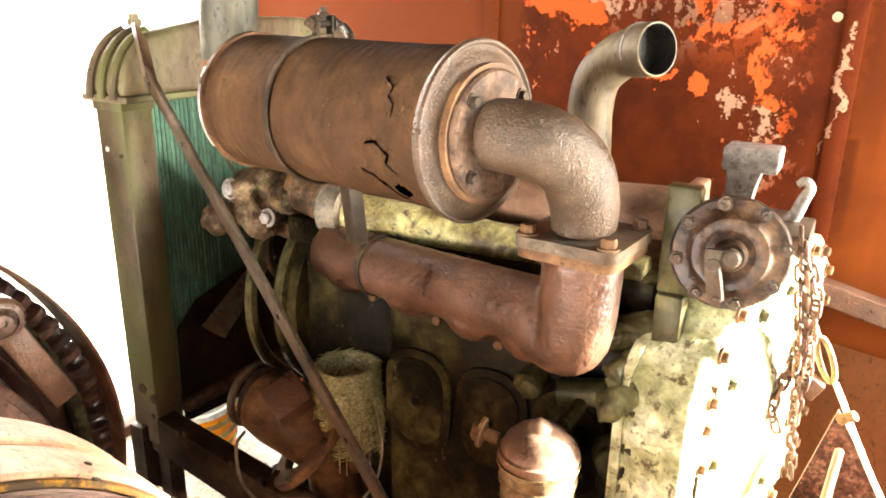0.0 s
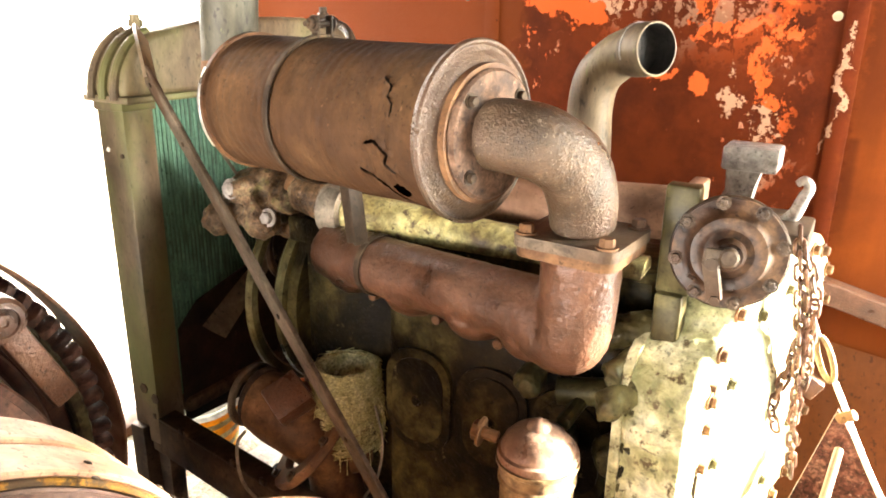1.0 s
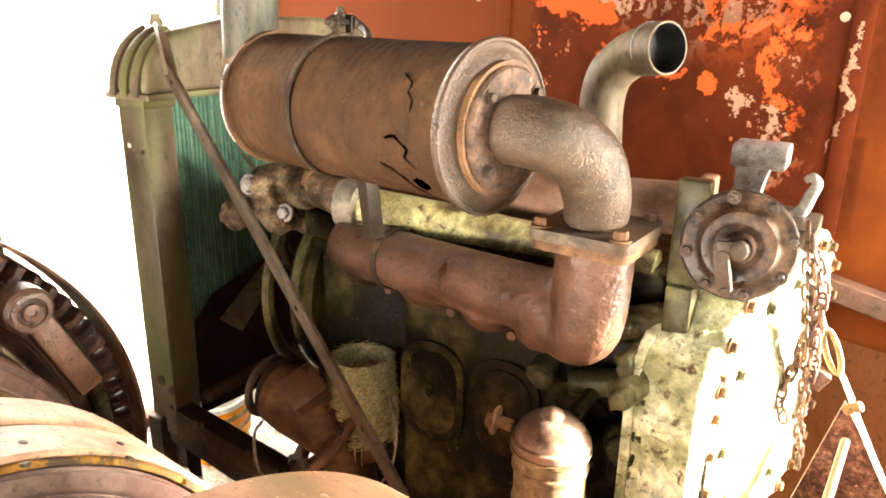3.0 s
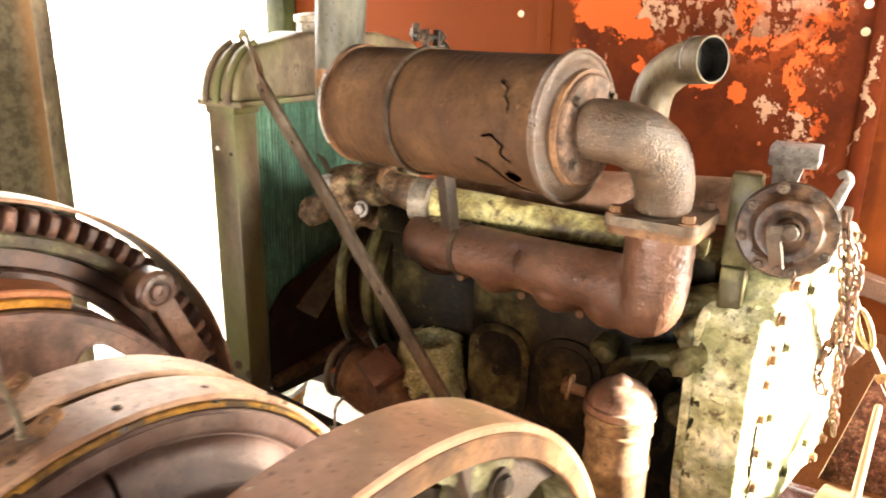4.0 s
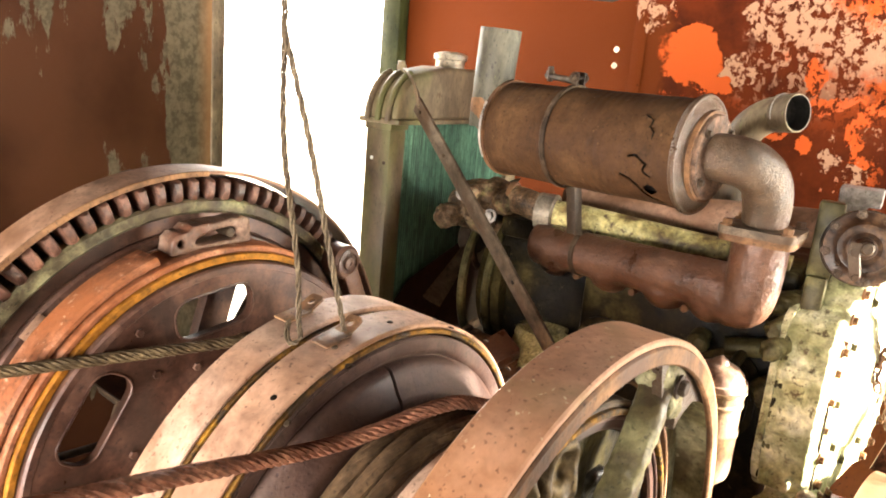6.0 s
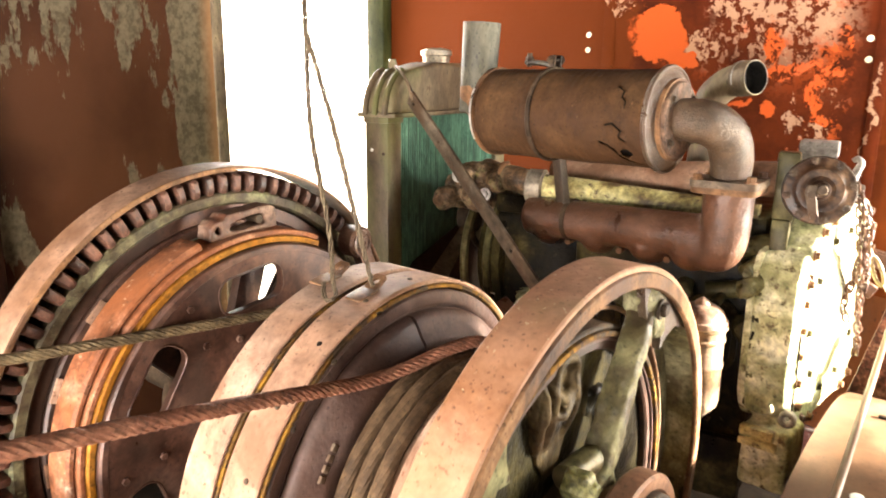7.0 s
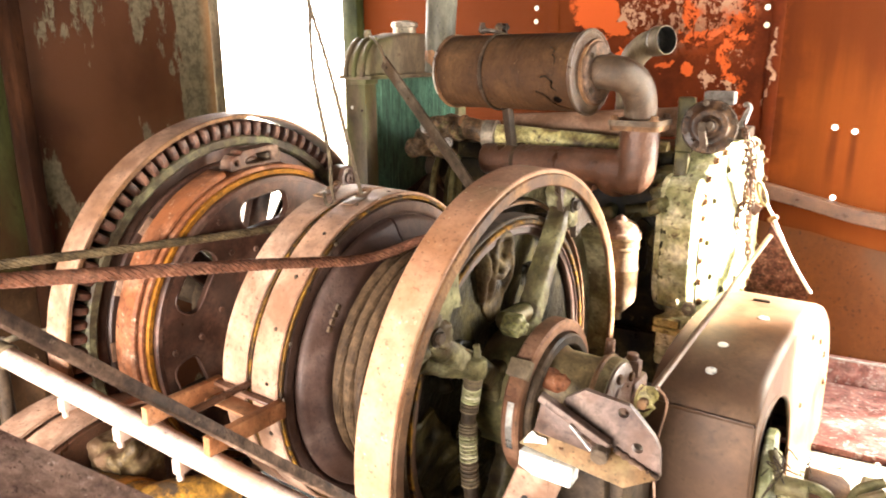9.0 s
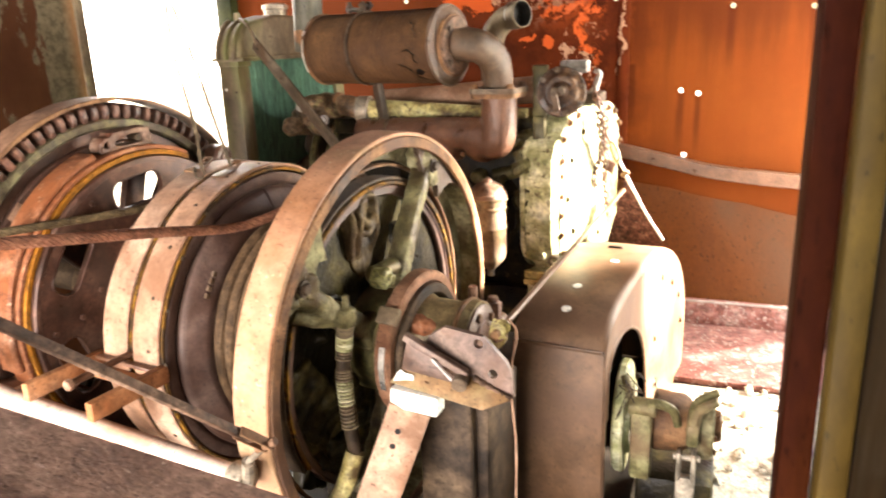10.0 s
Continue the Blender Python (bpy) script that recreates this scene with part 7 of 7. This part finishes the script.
# sloping rough plate beside the operator's place
e0, e1 = Vector((-0.02, -0.86, 0.925)), Vector((-0.64, -1.123, 1.225))
px = (e1 - e0).normalized()
py = Vector((0.39, -0.92, -0.05)).normalized()
py = (py - px * py.dot(px)).normalized()
PLM = Matrix.Translation(e0) @ Matrix((px, py, px.cross(py))).transposed().to_4x4()
fp_ = thing("sloping_plate", e0, "rough scaly brown steel plate beside the controls", "plate")
part("plate", box(bmesh.new(), (-0.05, 0.0, -0.006), ((e1 - e0).length, 0.42, 0.006), 0.003, PLM), BEAM, fp_)
part("leg", rod(bmesh.new(), PLM @ Vector((0.3, 0.38, 0)), (PLM @ Vector((0.3, 0.38, 0))).xy.to_3d() + Vector((0, 0, 0.02)), 0.02, 12), DARK, fp_)
part("leg", rod(bmesh.new(), PLM @ Vector((0.62, 0.3, 0)), (PLM @ Vector((0.62, 0.3, 0))).xy.to_3d() + Vector((0, 0, 0.02)), 0.02, 12), DARK, fp_)
# thin linkage by the side wall, and a scrap of paper under the guard
lk = thing("linkage_rod", (-1.75, -0.32, 0.71), "thin pale bent linkage rods by the side wall", "rod")
part("rod", sweep(bmesh.new(), spline([(-1.80, -0.34, 0.70), (-1.75, -0.321, 0.713), (-1.67, -0.30, 0.745), (-1.6, -0.273, 0.761), (-1.5, -0.24, 0.78)], 5), 0.009, 10), POST, lk)
part("drop_rod", rod(bmesh.new(), (-1.75, -0.335, 0.70), (-1.68, -0.44, 0.58), 0.007, 10), PINK, lk)
part("knuckle", rod(bmesh.new(), (-1.76, -0.345, 0.70), (-1.735, -0.305, 0.715), 0.02, 12), GREY, lk)
part("stand", rod(bmesh.new(), (-1.80, -0.34, 0.02), (-1.80, -0.34, 0.71), 0.015, 12), DARK, lk)
solid("paper_scrap", B((-0.045, -0.025, 0), (0.045, 0.025, 0.002), 0.0005, pose(-0.338, 0.616, 0.022, 0, 0, 25)), WHITE, "small white scrap of paper on the dark deck", "paper")
# band ends: two tan bars and a bolt reaching forwards
ends = wthing("band_anchor", (-0.1, -0.5, 0.03), "tan steel anchor bars with a long bolt at the band ends", "anchor")
for x in (-0.205, 0.012):
    part("bar", B((x - 0.011, -0.655, -0.022), (x + 0.011, -0.435, 0.024), 0.004), ORANGE_PINK, ends)
part("plate", B((-0.194, -0.47, 0.012), (0.0, -0.452, 0.022), 0.003), RED_RUST, ends)
part("lower_plate", B((-0.194, -0.50, -0.020), (0.0, -0.448, -0.012), 0.003), ORANGE_PINK, ends)
part("long_bolt", rod(bmesh.new(), (-0.09, -0.43, 0.038), (-0.09, -0.625, 0.032), 0.009, 12), RED_RUST, ends)
part("bolt_head", bolt(bmesh.new(), (-0.09, -0.615, 0.032), (0, -1, -0.05), 0.014, 0.014, False), PINK, ends)
for xs in (-1.535, -1.41):
    fs = thing("brake_strap", (xs, -0.35, 0.56), "pale tan curved brake strap under the control tube", "brake strap", "lower straps")
    bm = bmesh.new()
    ln = spline([(xs, -0.72, 0.2), (xs, -0.68, 0.36), (xs, -0.60, 0.47), (xs, -0.48, 0.545), (xs, -0.36, 0.58), (xs + 0.01, -0.24, 0.585), (xs + 0.02, -0.10, 0.55), (xs + 0.03, 0.0, 0.48)], 6)
    rows = [[bm.verts.new(p + Vector((dx, 0, dz))) for dx, dz in ((-0.048, 0.0), (0.048, 0.0), (0.048, -0.009), (-0.048, -0.009))] for p in ln]
    for p, q in zip(rows, rows[1:]):
        for k in range(4):
            bm.faces.new((p[k], p[(k + 1) % 4], q[(k + 1) % 4], q[k]))
    bm.faces.new(rows[0]), bm.faces.new(rows[-1][::-1])
    part("strap", bm, PINK, fs)
    part("drum", turned([(-0.06, 0), (-0.06, 0.39), (0.06, 0.39), (0.06, 0)], 56, Matrix.Translation((xs, -0.30, 0.18))), RED_RUST, fs)
lc = thing("lower_casting", (-1.2, -0.38, 0.45), "grey-green caked casting behind the brake straps", "casting")
bm = bmesh.new()
box(bm, (-1.31, -0.4, 0.44), (-1.13, -0.3, 0.575), 0.02)
rod(bm, (-1.2, -0.42, 0.53), (-1.2, -0.3, 0.55), 0.045, 16)
rod(bm, (-1.16, -0.40, 0.56), (-1.12, -0.38, 0.6), 0.018, 10)
cast("casting", bm, SPIDER, lc, voxel=0.006, ease=4, lumps=0.008, size=26)
od = thing("ochre_drum", (-1.15, -0.47, 0.35), "ochre painted drum end with a worn shoulder", "drum")
part("drum", turned([(-0.16, 0), (-0.16, 0.1), (-0.14, 0.125), (-0.09, 0.135), (0.09, 0.135), (0.14, 0.12), (0.16, 0.09), (0.16, 0)], 56, pose(-1.15, -0.47, 0.405, 0, -6, 0)), LINING, od)
part("shoulder_band", ring(0.045, 0.075, 0.132, 0.139, 0.002, 56, m=pose(-1.15, -0.47, 0.405, 0, -6, 0)), GOLD, od)
part("knob", turned([(-0.02, 0), (-0.02, 0.03), (-0.005, 0.04), (0.02, 0.034), (0.035, 0.018), (0.038, 0)], 28, along((-1.46, -0.43, 0.44), (-1.4, -0.5, 0.47))), ORANGE_PINK, od, "tan domed knob")
part("stand", B((-1.2, -0.5, 0.02), (-1.1, -0.44, 0.29), 0.006), DARK, od)
part("knob_stem", rod(bmesh.new(), (-1.45, -0.45, 0.45), (-1.28, -0.47, 0.41), 0.016, 12), RUST, od)
part("boss", rod(bmesh.new(), (-1.36, -0.56, 0.50), (-1.30, -0.50, 0.53), 0.045, 20), LINING, lc, "ochre round boss")
part("rib", sweep(bmesh.new(), spline([(-1.12, -0.55, 0.45), (-1.05, -0.45, 0.505), (-0.98, -0.36, 0.51), (-0.92, -0.28, 0.48)], 5), 0.035, 14), LINING, lc, "ochre cast rib")
part("foot", B((-1.32, -0.52, 0.02), (-1.0, -0.28, 0.47), 0.02), RUST, lc)

# ---- sheet guard over the right-hand drive ----
GF = pose(0.0, 0.38, 0.0, 0, 0, -6.811)
gd = thing("drive_guard", (0.0, 0.5, 0.02), "tan sheet steel drive guard with rounded top and arched side hole", "guard", base=GF)
xa, xb = -0.125, 0.145
roof = [Vector((0, y, z)) for y, z in ((0.004, 0.612), (0.012, 0.632), (0.03, 0.657), (0.06, 0.68), (0.09, 0.695), (0.14, 0.711), (0.2, 0.722), (0.28, 0.731), (0.36, 0.737), (0.46, 0.738), (0.56, 0.735), (0.66, 0.725), (0.75, 0.71), (0.82, 0.692), (0.9, 0.668), (0.98, 0.64), (1.06, 0.60), (1.14, 0.55), (1.2, 0.49), (1.25, 0.42), (1.28, 0.35), (1.297, 0.25), (1.30, 0.03))]
bm = bmesh.new()
sec = [(xa, 0.0), (xb - 0.022, 0.0), (xb - 0.010, -0.004), (xb - 0.003, -0.012), (xb, -0.024), (xb - 0.004, -0.024), (xb - 0.012, -0.010), (xb - 0.024, -0.004), (xa, -0.004)]
rows = []
for i, p in enumerate(roof):
    d = (roof[min(i + 1, len(roof) - 1)] - roof[max(i - 1, 0)]).normalized()
    nrm = Vector((0, -d.z, d.y))
    rows.append([bm.verts.new((x, p.y + nrm.y * h, p.z + nrm.z * h)) for x, h in sec])
for p, q in zip(rows, rows[1:]):
    for k in range(len(sec)):
        bm.faces.new((p[k], p[(k + 1) % len(sec)], q[(k + 1) % len(sec)], q[k]))
bm.faces.new(rows[0]), bm.faces.new(rows[-1][::-1])
part("top_sheet", bm, TAN, gd)
fp = bmesh.new()
for lo, hi in (((xa, 0.0, 0.03), (xb - 0.005, 0.006, 0.608)),):
    box(fp, lo, hi, 0.002)
for v in fp.verts:
    v.co.x += 0.0
    if v.co.x < 0:
        v.co.x -= 0.07 * (0.62 - v.co.z)
part("front_panel", fp, TAN, gd)
part("seam", B((xa - 0.001, -0.003, 0.606), (xb - 0.008, 0.001, 0.616), 0.001), TAN, gd)
side = [(p.y + 0.0, p.z - 0.02) for p in roof[1:-1]] + [(1.29, 0.03), (0.60, 0.03), (0.56, 0.10), (0.545, 0.22), (0.50, 0.39), (0.43, 0.50), (0.33, 0.565), (0.22, 0.60), (0.12, 0.60), (0.06, 0.575), (0.03, 0.53), (0.022, 0.45), (0.02, 0.03), (0.008, 0.03), (0.008, 0.55)]
part("side_sheet", prism(side, xb - 0.006, xb - 0.001), TAN, gd, "side sheet with an arched hole")
part("hole_rim", sweep(bmesh.new(), spline([(xb - 0.002, y, z) for y, z in ((0.565, 0.06), (0.545, 0.22), (0.50, 0.39), (0.43, 0.50), (0.33, 0.565), (0.22, 0.60), (0.12, 0.60), (0.06, 0.575), (0.03, 0.53), (0.022, 0.40))], 4), 0.006, 8), TAN, gd)
part("far_sheet", prism([(p.y, p.z - 0.008) for p in roof] + [(0.01, 0.03)], xa, xa + 0.004), DARK, gd)
for y, z in ((0.75, 0.60), (0.95, 0.52), (1.1, 0.42), (1.18, 0.28), (0.66, 0.4)):
    part("bolt", bolt(bmesh.new(), (xb - 0.001, y, z), (1, 0, 0), 0.010, 0.008), RUST, gd)
for x, y, z in ((0.0, 0.205, 0.722), (0.005, 0.085, 0.693), (0.05, 0.44, 0.738)):
    part("rivet_plate", turned([(-0.002, 0), (-0.002, 0.014), (0.002, 0.014), (0.003, 0.010), (0.003, 0)], 12, along((x, y, z), (x, y - (0.45 - y) * 0.08, z + 0.1))), WHITE, gd)
part("catch", B((-0.02, 0.62, 0.726), (0.03, 0.635, 0.735), 0.002), DARK, gd)
# clutch gear on the guard's open side
cg = thing("clutch_lever_gear", (0.26, 0.55, 0.05), "greenish cast clutch lever mechanism beside the guard", "clutch")
CG = pose(-0.012, 0.60, 0.312)
part("flange", lathe(bmesh.new(), [(0.16, 0.05), (0.165, 0.165), (0.172, 0.172), (0.19, 0.172), (0.197, 0.165), (0.197, 0.12), (0.21, 0.11), (0.21, 0.05)], 56, m=CG), PALE, cg, "pale round flange")
part("shaft", rod(bmesh.new(), (0.15, 0.60, 0.312), (0.455, 0.60, 0.312), 0.045, 24), RUST, cg)
part("hub", turned([(0.27, 0), (0.27, 0.085), (0.28, 0.092), (0.36, 0.085), (0.38, 0.07), (0.38, 0)], 32, CG), RUST, cg, "brown rusted hub")
part("end_flange", lathe(bmesh.new(), [(0.405, 0.04), (0.405, 0.095), (0.41, 0.10), (0.44, 0.10), (0.445, 0.095), (0.445, 0.04)], 40, m=CG), MOSS, cg, "mossy green end flange")
bm = bmesh.new()
box(bm, (0.215, 0.47, 0.20), (0.275, 0.53, 0.415), 0.012)
rod(bm, (0.205, 0.50, 0.425), (0.285, 0.50, 0.425), 0.028, 16)
sweep(bm, spline([(0.245, 0.50, 0.43), (0.29, 0.50, 0.44), (0.33, 0.51, 0.42), (0.345, 0.52, 0.37)], 5), lambda t: 0.016 - 0.004 * t, 12)
sweep(bm, spline([(0.22, 0.50, 0.43), (0.20, 0.51, 0.48), (0.19, 0.53, 0.50)], 4), 0.013, 10)
bmesh.ops.translate(bm, verts=bm.verts, vec=(-0.012, 0, -0.028))
part("yoke", bm, ARM, cg, "mossy green forked yoke")
bm = bmesh.new()
for y in (0.49, 0.55):
    sweep(bm, spline([(0.385, y, 0.37), (0.395, y, 0.43), (0.42, y, 0.455), (0.45, y, 0.475)], 5), lambda t: 0.018 - 0.006 * t, 10)
box(bm, (0.37, 0.47, 0.33), (0.405, 0.57, 0.40), 0.01)
bmesh.ops.translate(bm, verts=bm.verts, vec=(-0.012, 0, -0.028))
part("claw", bm, ARM, cg, "green pronged claw")
bm = bmesh.new()
for x in (0.335, 0.375):
    box(bm, (x, 0.47, 0.19), (x + 0.014, 0.51, 0.28), 0.006)
rod(bm, (0.325, 0.49, 0.26), (0.40, 0.49, 0.26), 0.010, 10)
box(bm, (0.335, 0.475, 0.05), (0.389, 0.505, 0.20), 0.008)
part("clevis", bm, GREY, cg, "grey clevis with its pin")
for a in range(0, 360, 60):
    part("bolt", bolt(bmesh.new(), CG @ Vector(polar(0.445, 0.075, a)), (1, 0, 0), 0.009, 0.009), RUST, cg)
part("base", B((0.22, 0.5, 0.02), (0.44, 0.75, 0.17), 0.02), OIL, cg)
rng = random.Random(21)
for i in range(9):
    p = Vector((rng.uniform(0.17, 0.26), rng.uniform(0.45, 0.60), rng.uniform(0.43, 0.47)))
    part("loose_wire", sweep(bmesh.new(), spline([p, p + Vector((rng.uniform(-0.03, 0.03), rng.uniform(-0.03, 0.03), rng.uniform(0.0, 0.03))), p + Vector((rng.uniform(-0.05, 0.06), rng.uniform(-0.05, 0.03), rng.uniform(-0.06, 0.0)))], 4), 0.002, 5), DARK, cg)

# rod that leans on the guard and its wire sling
pr = thing("prop_rod", (-0.04, 0.0, 0.8), "long tan steel rod lashed with wire across the guard", "rod")
part("rod", rod(bmesh.new(), (-0.045, -0.01, 0.805), (0.06, 1.34, 0.865), 0.0078, 14), TAN, pr)
bm = bmesh.new()
RM = along((-0.045, -0.01, 0.805), (0.06, 1.34, 0.865))
for i in range(6):
    lathe(bm, [(-0.012 + 0.007 * i, 0.009), (-0.0085 + 0.007 * i, 0.0165 + 0.002 * (i % 2)), (-0.005 + 0.007 * i, 0.009)], 16, m=RM)
for k in range(3):
    sweep(bm, [RM @ Vector((0.004 * k + 0.012 * math.sin(2 * u), 0.017 * math.cos(u) + 0.004 * k, -0.012 + (0.018 + 0.009 * k) * math.sin(u))) for u in [2 * math.pi * j / 22 for j in range(23)]], 0.0018, 6, cap=False)
part("lashing", bm, YELLOW, pr)
part("rod_end", rod(bmesh.new(), RM @ Vector((-0.03, 0, 0)), RM @ Vector((0.02, 0, 0)), 0.0105, 12), RUST, pr)
bm = bmesh.new()
sweep(bm, spline([(-0.03, 0.02, 0.825), (-0.005, 0.0, 0.80), (-0.015, -0.01, 0.73), (-0.02, 0.0, 0.65), (-0.015, 0.02, 0.5), (-0.02, 0.03, 0.3), (-0.02, 0.03, 0.03)], 6), 0.0026, 6)
part("hanging_wire", bm, PINK, pr, "pale loose wire")
sl2 = thing("wire_sling", (0.08, 1.45, 0.9), "pale wire sling running down over the guard", "wire")
part("wire", sweep(bmesh.new(), spline([(-0.045, 1.40, 1.16), (-0.02, 1.41, 1.08), (-0.005, 1.42, 1.04)], 5), 0.004, 8), GREY, sl2)
part("lower_wire", sweep(bmesh.new(), spline([(0.035, 1.40, 0.965), (0.065, 1.355, 0.925), (0.075, 1.36, 0.90), (0.14, 1.41, 0.76), (0.206, 1.45, 0.645)], 6), 0.0055, 8), WHITE, sl2, "sunlit pale wire")
part("turnbuckle", sweep(bmesh.new(), [Vector((0.012, 1.422, 0.998)) + Vector((0.034 * math.cos(a) * 0.5 + 0.010 * math.sin(a), 0, -0.042 * math.cos(a) + 0.006 * math.sin(a))) for a in [k * math.pi / 8 for k in range(17)]], 0.0055, 8), YELLOW, sl2, "yellowed open turnbuckle")
part("clamp_block", B((-0.018, -0.015, -0.02), (0.018, 0.015, 0.02), 0.004, pose(-0.005, 1.41, 0.945, 0, 30, 0)), RED_RUST, sl2)
part("shackle", rod(bmesh.new(), (0.05, 1.36, 0.915), (0.074, 1.352, 0.935), 0.010, 12), RUST, sl2)
solid("gusset_plate", prism([(0.05, 0.885), (0.205, 0.64), (0.19, 0.60), (-0.02, 0.60), (-0.005, 0.66)], 1.455, 1.467, [], YZ_FROM_XZ), SPECKLED, "speckled red-brown gusset plate behind the guard", "plate")
# chains
ch_line = [((-0.065, 1.36, 1.265), (-0.05, 1.37, 1.15), (-0.03, 1.38, 1.0), (-0.02, 1.39, 0.86), (-0.01, 1.40, 0.76)),
           ((-0.055, 1.36, 1.24), (-0.035, 1.38, 1.10), (-0.045, 1.39, 0.98), (-0.06, 1.38, 0.90), (-0.05, 1.38, 0.86)),
           ((-0.05, 1.37, 1.22), (-0.02, 1.38, 1.12), (-0.03, 1.39, 1.02), (-0.055, 1.39, 0.93)),
           ((-0.02, 1.38, 1.10), (-0.015, 1.39, 0.98), (-0.025, 1.39, 0.88))]
link = bmesh.new()
pts = []
for i in range(20):
    a = 2 * math.pi * i / 20
    pts.append(Vector((0.0085 * (1 if math.cos(a) > 0 else -1) * (abs(math.cos(a)) > 0.1) + 0.0085 * math.cos(a), 0.0085 * math.sin(a), 0)))
sweep(link, pts + pts[:1], 0.0034, 6, cap=False)
link_mesh = None
for line in ch_line:
    c = thing("chain", line[0], "rusty steel chain hanging beside the housing", "chain", "hanging chains")
    fine = spline(line, 40)
    dist, last, k = 0.0, fine[0], 0
    for i in range(1, len(fine) - 1):
        dist += (fine[i] - last).length
        last = fine[i]
        if dist > 0.0225:
            dist = 0
            if link_mesh is None:
                bmesh.ops.recalc_face_normals(link, faces=link.faces)
                link_mesh = bpy.data.meshes.new("link")
                link.to_mesh(link_mesh)
                smooth(link_mesh)
                link_mesh.materials.append(RED_RUST)
            o = new("link", link_mesh)
            o.parent = c
            o.matrix_basis = Matrix.Translation(-Vector(line[0])) @ along(fine[i], fine[i + 1], 90 * (k % 2) + 25)
            k += 1

# things on the deck behind the winch and outside the door
bk = thing("bucket", (-1.78, 1.5, 0.02), "orange and yellow striped plastic bucket with a white rim", "bucket")
BM = along((-1.885, 1.585, 0.03), (-1.845, 1.535, 0.375))
part("shell", lathe(bmesh.new(), [(0.0, 0.10), (0.30, 0.142), (0.30, 0.137), (0.0, 0.095)], 40, m=BM), ORANGE, bk)
part("rim", ring(0.285, 0.31, 0.136, 0.15, 0.004, 40, m=BM), WHITE, bk, "white rolled rim")
part("liner", lathe(bmesh.new(), [(0.02, 0.0965), (0.295, 0.1355), (0.295, 0.132), (0.02, 0.093)], 40, m=BM), WHITE, bk, "white inside")
for h in (0.05, 0.11, 0.17, 0.23):
    part("stripe", ring(h, h + 0.022, 0.1 + 0.14 * h, 0.1045 + 0.14 * h, 0.001, 40, m=BM), YELLOW, bk, "yellow raised stripe")
part("bottom", turned([(0.0, 0), (0.0, 0.098), (0.006, 0.098), (0.006, 0)], 32, BM), ORANGE, bk)
bm = bmesh.new()
gg = [[bm.verts.new((-2.25 + 0.72 * i / 12, 1.12 + 0.95 * j / 14, 0.023 + 0.03 * max(0, noise.noise((i * 0.5, j * 0.5, 7)) + 0.3) * min(1, i / 2, j / 2, (12 - i) / 2, (14 - j) / 2))) for i in range(13)] for j in range(15)]
for j in range(14):
    for i in range(12):
        bm.faces.new((gg[j][i], gg[j][i + 1], gg[j + 1][i + 1], gg[j + 1][i]))
solid("dirt", bm, DEBRIS, "drift of pale dry dirt by the open doorway", "dirt", kind="stuff")
bar = thing("base_angle", (-1.2, 0.9, 0.3), "dark notched steel angle bar on the machine base", "angle bar")
pa, pb = Vector((-1.563, 1.10, 0.574)), Vector((-0.90, 1.005, 0.57))
part("web", B((0, -0.004, -0.10), ((pb - pa).length, 0.004, 0.0), 0.002, along(pa, pb)), DARK, bar)
part("flange", B((0, -0.004, 0.0), ((pb - pa).length, 0.05, 0.008), 0.002, along(pa, pb)), DARK, bar)
part("upright", B((-1.55, 1.06, 0.02), (-1.50, 1.11, 0.55), 0.004), DARK, bar)
part("upright", B((-0.95, 1.0, 0.02), (-0.91, 1.04, 0.50), 0.004), DARK, bar)
for d in (0.08, 0.2, 0.22, 0.41, 0.52):
    part("notch_lug", B((d, -0.008, 0.004), (d + 0.018, 0.0, 0.02), 0.002, along(pa, pb)), DARK, bar)

# felt pad that hangs from the roof
pad = thing("hanging_pad", (-0.344, -0.234, 1.62), "grey speckled felt pad hung under the roof", "pad")
PD = pose(-0.344, -0.234, 1.622, 0, 0, 30)
part("pad", box(bmesh.new(), (-0.056, -0.045, 0.003), (0.056, 0.045, 0.11), 0.014, PD), FOAM, pad)
part("hanger", rod(bmesh.new(), (-0.344, -0.234, 1.72), (-0.344, -0.234, 2.43), 0.008, 10), DARK, pad)
